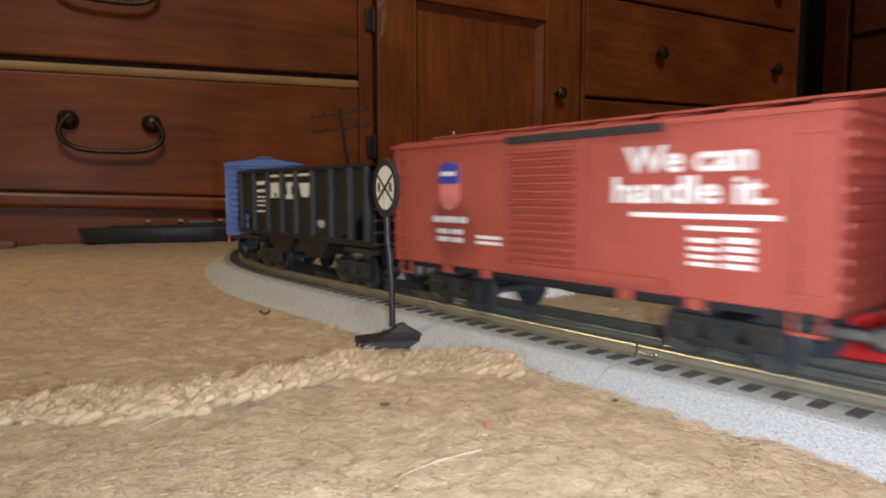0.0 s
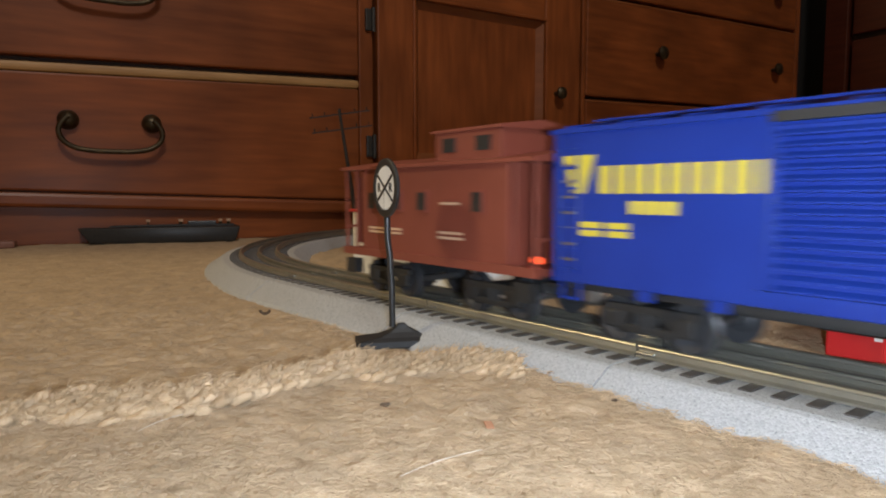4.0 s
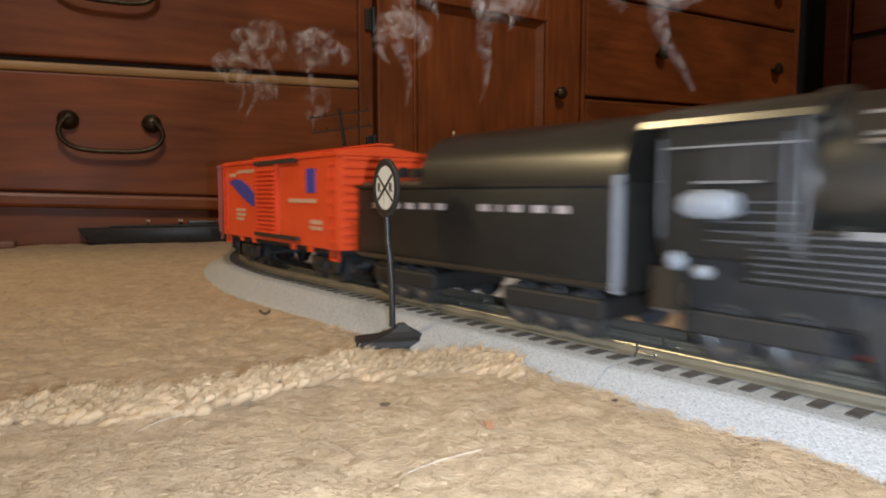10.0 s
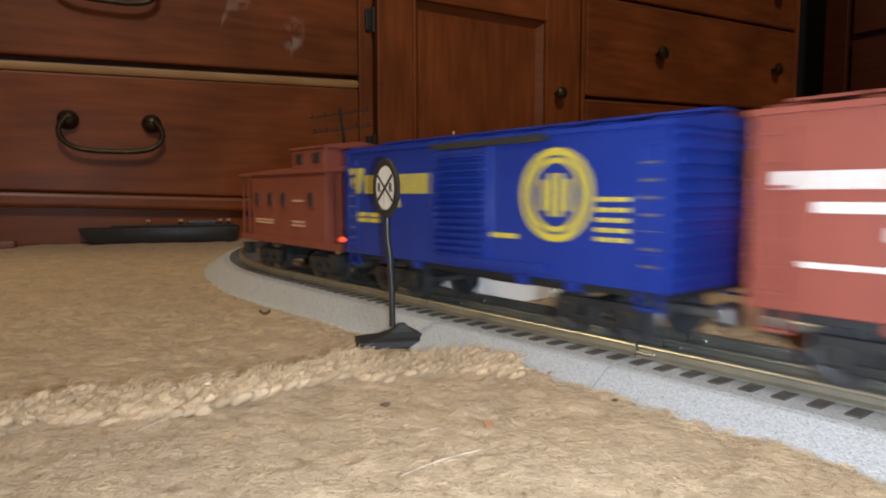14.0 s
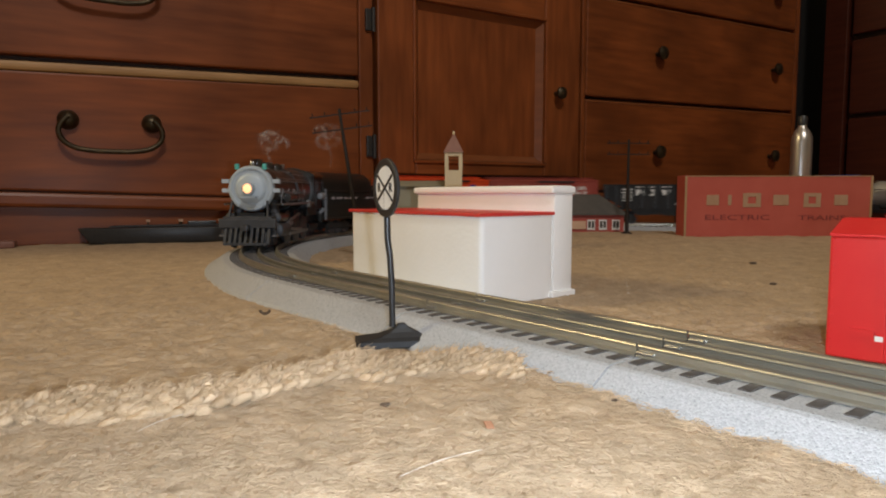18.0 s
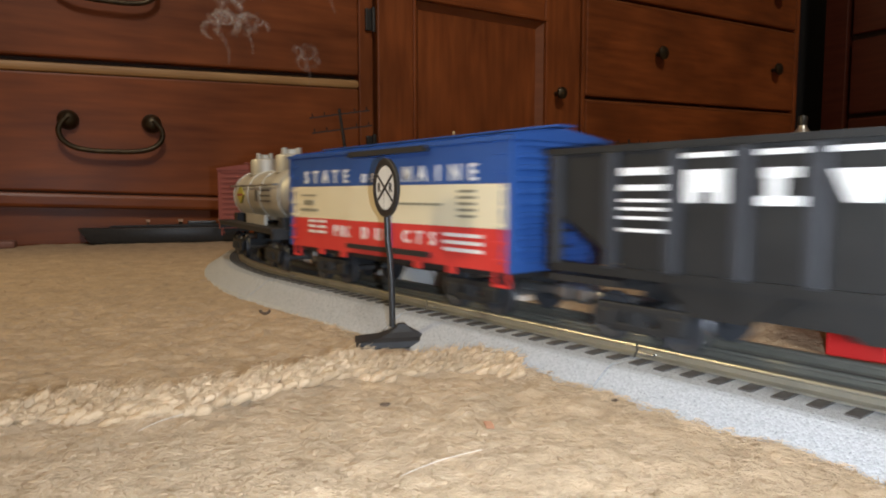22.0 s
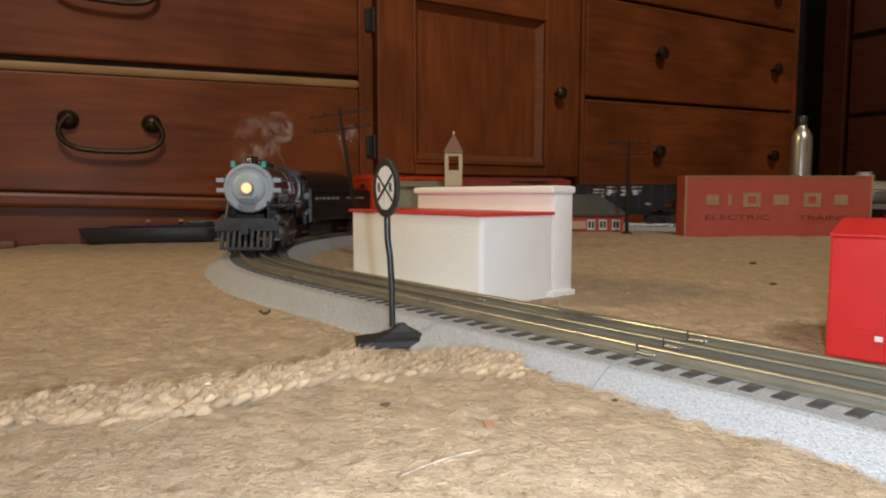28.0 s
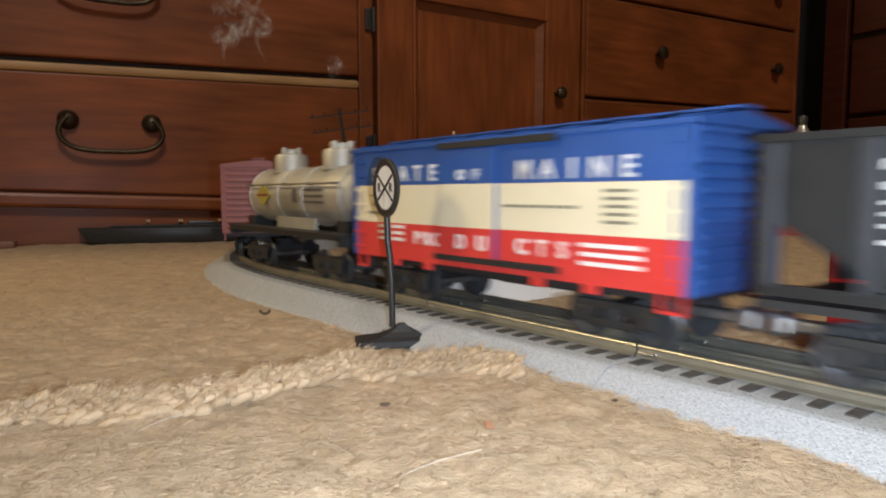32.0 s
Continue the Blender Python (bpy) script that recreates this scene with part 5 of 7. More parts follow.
def build_hopper():
    lead, trail = 0.8552, 1.0440
    L = trail - lead
    hl, hw, top = L / 2, 0.0290, 0.0702
    o = vehicle("black_hopper", "black plastic toy coal hopper with white lettering", "toy hopper", lead, trail, 0.034)
    # slanted body as a thick-walled trough
    out = [(-hl, 0.0500), (-hl, top), (hl, top), (hl, 0.0500), (hl - 0.034, 0.0290), (hl - 0.050, 0.0250), (0.034, 0.0150), (0.014, 0.0150), (0.0, 0.0270), (-0.014, 0.0150), (-0.034, 0.0150), (-hl + 0.050, 0.0250), (-hl + 0.034, 0.0290)]
    for sy in (-1, 1):
        part("side_wall", prism(bmesh.new(), out, sy * (hw - 0.002), sy * hw, Matrix()), M_HOPPER, o)
    bm = bmesh.new()
    for sx in (-1, 1):
        box(bm, (sx * (hl - 0.001), 0, 0.0605), (0.002, 2 * hw - 0.004, 0.0190))
        box(bm, (sx * (hl - 0.030), 0, 0.0390), (0.068, 2 * hw - 0.004, 0.002), rot=Matrix.Rotation(radians(sx * -29), 4, "Y"))
    box(bm, (0, 0, 0.0215), (0.068, 2 * hw - 0.004, 0.010))
    part("slope_sheet", bm, M_HOPPER, o)
    for c, s in (((0, -hw, top), (L + 0.002, 0.0036, 0.0022)), ((0, hw, top), (L + 0.002, 0.0036, 0.0022)), ((hl, 0, top), (0.0036, 2 * hw, 0.0022)), ((-hl, 0, top), (0.0036, 2 * hw, 0.0022))):
        part("rim", box(bmesh.new(), c, s), M_HOPPER, o)
    for sy in (-1, 1):
        for x in (-0.0900, -0.0650, -0.0408, -0.0180, 0.0030, 0.0265, 0.0500, 0.0720, 0.0900):
            part("side_post", box(bmesh.new(), (x, sy * (hw + 0.0009), 0.0485), (0.0042, 0.0036, 0.041), bevel=0.0008), M_HOPPER_POST, o)
        part("side_sill", box(bmesh.new(), (0, sy * (hw + 0.0004), 0.0270), (L - 0.004, 0.0022, 0.0034)), M_HOPPER, o)
    for sx in (-1, 1):
        for k in range(7):
            part("rung", box(bmesh.new(), (sx * (hl + 0.0012), -hw + 0.007, 0.0270 + k * 0.0064), (0.0010, 0.013, 0.0010)), M_STEEL if sx > 0 else M_HOPPER, o)
        for y in (-hw + 0.001, hw - 0.001):
            part("corner_post", box(bmesh.new(), (sx * (hl - 0.0015), y, 0.0380), (0.003, 0.003, 0.026)), M_HOPPER, o)
        part("end_platform", box(bmesh.new(), (sx * (hl - 0.016), 0, 0.0225), (0.034, 2 * hw, 0.0026)), M_BLACK_MATT, o)
    part("end_sill", box(bmesh.new(), (0, 0, 0.0200), (L + 0.004, 0.012, 0.005)), M_BLACK_MATT, o)
    # big white company initials, as plain letter-sized blocks
    for sy in (-1, 1):
        y = sy * (hw + 0.0004)
        for x0, x1 in ((-0.0385, -0.0218), (-0.0144, 0.0, ), (0.0050, 0.0244)):
            bm = bmesh.new()
            x, w = (x0 + x1) / 2 * -sy, x1 - x0
            box(bm, (x, y, 0.0665), (w * 0.92, 0.0006, 0.0016))
            if x0 < -0.03:
                for q in (-0.28, 0.28):
                    box(bm, (x + q * w, y, 0.0568), (w * 0.26, 0.0006, 0.0104))
                box(bm, (x, y, 0.0585), (w * 0.32, 0.0006, 0.0070))
            elif x0 < 0.0:
                box(bm, (x, y, 0.0605), (w * 0.62, 0.0006, 0.0030))
                box(bm, (x - 0.1 * w, y, 0.0564), (w * 0.30, 0.0006, 0.0052))
                box(bm, (x, y, 0.0524), (w * 0.84, 0.0006, 0.0028))
            else:
                prism(bm, [(x - w * 0.42, 0.0612), (x + w * 0.42, 0.0612), (x + w * 0.20, 0.0522), (x - w * 0.20, 0.0522)], y - 0.0003, y + 0.0003, Matrix())
            part("initial", bm, M_WHITE, o, "large white block initial")
        for z, h in ((0.0620, 0.0026), (0.0565, 0.0020), (0.0522, 0.0011), (0.0493, 0.0011), (0.0462, 0.0011), (0.0420, 0.0012)):
            part("print_line", box(bmesh.new(), (-0.0525 * -sy, y, z), (0.0180, 0.0006, h)), M_WHITE, o, "white print in plain bars")
        part("round_mark", ball(bmesh.new(), (0.0355 * -sy, y, 0.0360), (0.0044, 0.0005, 0.0026), 16, 8), M_KEYFILL, o, "pale oval mark")
    truck(o, hl - 0.036, 1)
    truck(o, -hl + 0.036, -1)


def build_maine():
    bands = ((SILL, 0.0395, M_MRED), (0.0395, 0.0588, M_CREAM), (0.0588, EAVE, M_MBLUE))
    o = boxcar("three_band_boxcar", "blue, cream and red banded plastic toy boxcar", 1.0634, 1.2689, M_MBLUE, bands=bands, rails=2, dx=-0.006)
    spaced_words(o, "STATE", 0.0105, -0.0795, -0.0315, 0.0640, M_WHITE, "white state letter")
    spaced_words(o, "OF", 0.0062, -0.0085, 0.0015, 0.0625, M_WHITE, "small white letter", 0.0024)
    spaced_words(o, "MAINE", 0.0105, 0.0285, 0.0780, 0.0636, M_WHITE, "white state letter")
    spaced_words(o, "PRO", 0.0088, -0.0440, -0.0280, 0.0326, M_WHITE, "white letter")
    spaced_words(o, "DU", 0.0088, -0.0085, 0.0055, 0.0328, M_WHITE, "white letter", 0.0024)
    spaced_words(o, "CTS", 0.0088, 0.0275, 0.0490, 0.0328, M_WHITE, "white letter")
    print_rows("print_line", o, ((0.0577, 0.0846, 0.0358, 0.0016, 1), (0.0577, 0.0846, 0.0324, 0.0016, 1), (0.0577, 0.0846, 0.0290, 0.0016, 1), (-0.0773, -0.0553, 0.0378, 0.0016, 2), (-0.0773, -0.0553, 0.0346, 0.0016, 2), (-0.0773, -0.0553, 0.0314, 0.0016, 2)), M_WHITE, "white print in plain bars")
    print_rows("print_line", o, ((-0.0860, -0.0680, 0.0535, 0.0008, 1), (-0.0830, -0.0710, 0.0490, 0.0030, 1), (-0.0880, -0.0660, 0.0445, 0.0016, 5), (0.0164, 0.0560, 0.0495, 0.0012, 9), (0.0680, 0.0800, 0.0556, 0.0012, 1), (0.0680, 0.0800, 0.0528, 0.0012, 1), (0.0680, 0.0800, 0.0500, 0.0012, 1), (0.0680, 0.0800, 0.0472, 0.0012, 1), (0.0680, 0.0800, 0.0444, 0.0012, 1)), M_GREYGREEN, "grey print in plain bars")


def build_tank():
    lead, trail = 1.2830, 1.4680
    L = trail - lead
    hl = L / 2
    o = vehicle("silver_tank_car", "silver plastic toy tank car with two domes", "toy tank car", lead, trail, 0.034)
    r, zc, tl = 0.0204, 0.0530, 0.170
    prof = ((0, -tl / 2), (r * 0.45, -tl / 2 + 0.0012), (r * 0.80, -tl / 2 + 0.0045), (r * 0.95, -tl / 2 + 0.0090), (r, -tl / 2 + 0.0150), (r, tl / 2 - 0.0150), (r * 0.95, tl / 2 - 0.0090), (r * 0.80, tl / 2 - 0.0045), (r * 0.45, tl / 2 - 0.0012), (0, tl / 2))
    t = part("tank", lathe(bmesh.new(), prof, (0, 0, zc), "X", 40), M_SILVER, o, smooth=True)
    for x in (-0.040, 0.040):
        d = part("dome", lathe(bmesh.new(), ((0.0125, 0.0), (0.0125, 0.0120), (0.0118, 0.0140), (0.008, 0.0152), (0, 0.0155)), (x, 0, zc + r - 0.0040), "Z", 28), M_SILVER, o, smooth=True)
        part("dome_lid", lathe(bmesh.new(), ((0.0070, 0.0), (0.0070, 0.0024), (0.0062, 0.0032), (0, 0.0034)), (x, 0, zc + r + 0.0112), "Z", 20), M_SILVER, d, smooth=True)
        bm = bmesh.new()
        for dx, dy in ((0.0068, 0.003), (0.0030, -0.0068), (-0.006, -0.0034)):
            cyl(bm, (x + dx, dy, zc + r + 0.008), (x + dx, dy, zc + r + 0.0155), 0.0020, 10)
        part("valve", bm, M_SILVER, d)
        bm = bmesh.new()
        lathe(bm, ((0.0130, 0.0), (0.0137, 0.0004), (0.0137, 0.0014), (0.0126, 0.0018)), (x, 0, zc + r - 0.0036), "Z", 28)
        part("dome_flange", bm, M_SILVER, d)
    for x in (-0.073, -0.020, 0.020, 0.073):
        part("tank_band", lathe(bmesh.new(), ((r + 0.0002, -0.0011), (r + 0.0007, -0.0009), (r + 0.0007, 0.0009), (r + 0.0002, 0.0011)), (x, 0, zc), "X", 40), M_SILVER, t)
    for sy in (-1, 1):
        part("handrail", cyl(bmesh.new(), (-tl / 2 + 0.012, sy * (r + 0.0028), zc + 0.0080), (tl / 2 - 0.012, sy * (r + 0.0028), zc + 0.0080), 0.0007, 8), M_STEEL, o, "thin wire handrail")
        for x in (-0.070, -0.035, 0.0, 0.035, 0.070):
            part("handrail_post", cyl(bmesh.new(), (x, sy * (r - 0.002), zc + 0.0080), (x, sy * (r + 0.0032), zc + 0.0080), 0.0009, 6), M_STEEL, o)
        part("running_board", box(bmesh.new(), (0, sy * 0.0255, 0.0300), (L, 0.0110, 0.0014)), M_BLACK_MATT, o)
        part("side_sill", box(bmesh.new(), (0, sy * 0.0285, 0.0280), (L - 0.002, 0.0030, 0.0026)), M_BLACK_MATT, o)
        part("saddle_board", box(bmesh.new(), (0.016, sy * 0.0225, 0.0348), (0.060, 0.0020, 0.0075)), M_SILVER, o)
        y, ex = sy * (r + 0.0004), 0.0445 * sy
        diamond = lambda g: [(ex - 0.0125 * g, zc + 0.0005), (ex, zc + 0.0005 - 0.0075 * g), (ex + 0.0125 * g, zc + 0.0005), (ex, zc + 0.0005 + 0.0075 * g)]
        em = part("emblem", prism(bmesh.new(), diamond(1.0), y - 0.0008, y + 0.0006, Matrix()), M_EMBLEM, t, "dull yellow diamond emblem")
        part("emblem_bar", box(bmesh.new(), (ex, y + sy * 0.0007, zc + 0.0005), (0.022, 0.0006, 0.0016)), M_MAROON, em, "dark red bar across the emblem")
        bm = bmesh.new()
        for z in (0.004, 0.0, -0.004):
            part("print_line", bar_row(bmesh.new(), 0.024 if sy < 0 else -0.052, zc + z, [0.028], 0, 0.0014, y), M_SLATE, t, "dark print in plain bars")
        part("print_block", bar_row(bm, 0.006 if sy < 0 else -0.013, zc, [0.007], 0, 0.009, y), M_SLATE, t, "dark printed block")
    part("frame", box(bmesh.new(), (0, 0, 0.0268), (L, 0.020, 0.0050), bevel=0.001), M_BLACK_MATT, o)
    for sx in (-1, 1):
        part("end_beam", box(bmesh.new(), (sx * (hl - 0.002), 0, 0.0262), (0.005, 0.060, 0.0060)), M_BLACK_MATT, o)
        part("saddle", box(bmesh.new(), (sx * 0.074, 0, 0.0325), (0.012, 0.038, 0.010)), M_BLACK_MATT, o)
    truck(o, hl - 0.034, 1)
    truck(o, -hl + 0.034, -1)


def build_tuscan():
    o = boxcar("tuscan_boxcar", "tuscan brown plastic toy boxcar with a white keystone emblem", 1.4809, 1.6844, M_TUSCAN)
    key = [(0.0607, 0.0660), (0.0625, 0.0708), (0.0822, 0.0708), (0.0840, 0.0660), (0.0852, 0.0660), (0.0805, 0.0482), (0.0660, 0.0482), (0.0598, 0.0660)]
    k = flat_shape("keystone_emblem", o, key, M_WHITE, "white keystone emblem", 0.0005)
    mid = [(0.0725 + (x - 0.0725) * 0.80, 0.0595 + (z - 0.0595) * 0.80) for x, z in key]
    flat_shape("keystone_fill", o, mid, M_KEYFILL, "pale grey fill of the emblem", 0.0008, (-1,), k)
    flat_shape("keystone_monogram", o, [(0.0690, 0.0545), (0.0765, 0.0545), (0.0780, 0.0645), (0.0675, 0.0645)], M_WHITE, "white monogram block", 0.0010, (-1,), k)
    flat_shape("keystone_mark", o, [(0.0690, 0.0688), (0.0760, 0.0688), (0.0760, 0.0700), (0.0690, 0.0700)], M_TUSCAN, "brown mark", 0.0012, (-1,), k)
    flat_shape("keystone_mark", o, [(0.0710, 0.0490), (0.0755, 0.0490), (0.0755, 0.0520), (0.0710, 0.0520)], M_TUSCAN, "brown mark", 0.0012, (-1,), k)
    print_rows("letter_block", o, ((-0.0951, -0.0240, 0.0582, 0.0050, 12),), M_WHITE, "white plain letter block")
    print_rows("print_line", o, ((-0.0835, -0.0322, 0.0508, 0.0030, 9), (-0.0654, -0.0495, 0.0440, 0.0034, 3), (-0.0867, -0.0268, 0.0350, 0.0016, 7), (0.0204, 0.0329, 0.0364, 0.0013, 1), (0.0204, 0.0329, 0.0346, 0.0010, 1), (0.0353, 0.0686, 0.0368, 0.0014, 5), (0.0716, 0.0900, 0.0372, 0.0018, 2), (0.0353, 0.0686, 0.0346, 0.0014, 5), (0.0716, 0.0900, 0.0348, 0.0016, 2)), M_WHITE, "white print in plain bars")


def build_blue():
    o = boxcar("blue_boxcar", "royal blue plastic toy boxcar with a yellow round emblem", 1.7106, 1.9162, M_BLUE, rung=M_BLUE)
    for sy in (-1, 1):
        x, z = sy * -0.0538, 0.0540
        bm = bmesh.new()
        for r0, r1 in ((0.0152, 0.0180), (0.0122, 0.0143)):
            n = 36
            for k in range(n):
                a0, a1 = k * math.tau / n, (k + 1) * math.tau / n
                q = [(r0, a0), (r1, a0), (r1, a1), (r0, a1)]
                bm.faces.new([bm.verts.new((x + r * math.cos(a), sy * (HALF + 0.0005), z + r * math.sin(a))) for r, a in q])
        e = part("round_emblem", bm, M_YELLOW, o, "yellow round emblem")
        for q, h in ((-0.0062, 0.0120), (-0.0022, 0.0165), (0.0022, 0.0165), (0.0062, 0.0120)):
            part("monogram_stroke", box(bmesh.new(), (x + q, sy * (HALF + 0.0004), z), (0.0022, 0.0006, h)), M_YELLOW, e)
    print_rows("letter_block", o, ((-0.0819, -0.0206, 0.0594, 0.0098, 9),), M_YELLOW, "yellow plain letter block")
    flat_shape("letter_block", o, [(-0.0991, 0.0684), (-0.0842, 0.0684), (-0.0888, 0.0545), (-0.0945, 0.0545)], M_YELLOW, "yellow plain letter block")
    print_rows("print_line", o, ((-0.0690, -0.0510, 0.0497, 0.0044, 4), (-0.0903, -0.0690, 0.0432, 0.0022, 2), (-0.0903, -0.0690, 0.0402, 0.0022, 2), (0.0172, 0.0334, 0.0372, 0.0020, 1), (0.0735, 0.0870, 0.0525, 0.0016, 2), (0.0735, 0.0870, 0.0488, 0.0016, 2), (0.0735, 0.0870, 0.0452, 0.0016, 2), (0.0735, 0.0870, 0.0416, 0.0016, 2), (0.0735, 0.0870, 0.0382, 0.0016, 2)), M_YELLOW, "yellow print in plain bars")
    # pale steel bars laid on as the glints of the ladder rungs
    for sx in (-1, 1):
        print_rows("ladder_glint", o, tuple((sx * 0.0952 - 0.0036, sx * 0.0952 + 0.0036, 0.0300 + k * 0.0058, 0.0010, 1) for k in range(7)), M_STEEL, "pale bar as the glint on a rung")


def build_caboose():
    lead, trail = 1.9262, 2.0775
    L = trail - lead
    hl = L / 2
    o = vehicle("brown_caboose", "brown-red plastic toy caboose with a cupola", "toy caboose", lead, trail, 0.030)
    hw, z0, z1, bl = 0.0280, 0.0215, 0.0685, 0.116
    part("body", box(bmesh.new(), (0, 0, (z0 + z1) / 2), (bl, 2 * hw, z1 - z0), bevel=0.0006), M_CABOOSE, o)
    bm = bmesh.new()
    prism(bm, [(-hw - 0.003, z1 - 0.0010), (hw + 0.003, z1 - 0.0010), (hw + 0.003, z1 + 0.0006), (0, z1 + 0.0052), (-hw - 0.003, z1 + 0.0006)], -hl, hl, pose(0, 0, 0, 0, 0, 90))
    part("roof", bm, M_CABOOSE, o)
    c = part("cupola", box(bmesh.new(), (0.0265, 0, z1 + 0.0075), (0.046, 0.048, 0.0150), bevel=0.0006), M_CABOOSE, o)
    bm = bmesh.new()
    prism(bm, [(-0.0255, z1 + 0.0145), (0.0255, z1 + 0.0145), (0.0255, z1 + 0.0158), (0, z1 + 0.0190), (-0.0255, z1 + 0.0158)], -0.0245, 0.0245, pose(0.0265, 0, 0, 0, 0, 90))
    part("cupola_roof", bm, M_CABOOSE, c)
    for sy in (-1, 1):
        for x in (0.014, 0.038):
            part("cupola_window", box(bmesh.new(), (x, sy * 0.0242, z1 + 0.0085), (0.009, 0.0010, 0.0065)), M_BLACK, c, "dark window pane")
        for x in (-0.046, -0.023, -0.0016, 0.039):
            x = x * -sy
            w = part("window", box(bmesh.new(), (x, sy * (hw + 0.0004), 0.0508), (0.0085, 0.0014, 0.0110)), M_CABOOSE, o)
            part("pane", box(bmesh.new(), (x, sy * (hw + 0.0010), 0.0508), (0.0062, 0.0008, 0.0086)), M_BLACK, w, "dark pane")
        bm = bmesh.new()
        for x0, w0, z in ((0.0124, 0.0140, 0.0499), (0.0109, 0.0180, 0.0362), (0.0109, 0.0180, 0.0338), (-0.0497, 0.0300, 0.0362), (-0.0497, 0.0300, 0.0342)):
            part("print_line", bar_row(bmesh.new(), x0 if sy < 0 else -x0 - w0, z, [w0], 0, 0.0012, sy * (hw + 0.0004)), M_FADED, o, "pale print in plain bars")
        part("side_sill", box(bmesh.new(), (0, sy * hw, 0.0225), (L, 0.0030, 0.0040)), M_CABOOSE, o)
        for sx in (-1, 1):
            for x in (hl - 0.002, hl - 0.013):
                part("platform_rail", cyl(bmesh.new(), (sx * x, sy * hw, 0.022), (sx * x, sy * hw, z1), 0.0009, 6), M_CABOOSE, o)
            part("step", box(bmesh.new(), (sx * (hl - 0.008), sy * (hw - 0.001), 0.0140), (0.010, 0.005, 0.008)), M_BLACK_MATT, o)
    for sx in (-1, 1):
        part("platform", box(bmesh.new(), (sx * (hl - 0.0085), 0, 0.0225), (0.017, 2 * hw, 0.0030)), M_CABOOSE, o)
        part("end_rail", box(bmesh.new(), (sx * (hl - 0.001), 0, 0.0360), (0.0012, 2 * hw, 0.0014)), M_CABOOSE, o)
        part("door", box(bmesh.new(), (sx * (bl / 2 + 0.0006), 0.004, 0.0440), (0.0014, 0.014, 0.032)), M_CABOOSE, o)
        part("ladder", box(bmesh.new(), (sx * (hl - 0.001), -0.016, 0.045), (0.0012, 0.009, 0.038)), M_CABOOSE, o)
    part("marker_lamp", ball(bmesh.new(), (hl - 0.003, -hw + 0.002, 0.0275), (0.0030, 0.0022, 0.0016), 10, 6), M_REDLAMP, o, "small lit red lamp")
    part("smoke_pipe", cyl(bmesh.new(), (-0.034, 0.010, z1), (-0.034, 0.010, z1 + 0.013), 0.0020, 10), M_BLACK_MATT, o)
    part("underframe", box(bmesh.new(), (0, 0, 0.0210), (L - 0.01, 0.040, 0.004)), M_BLACK_MATT, o)
    truck(o, hl - 0.034, 1)
    truck(o, -hl + 0.034, -1)


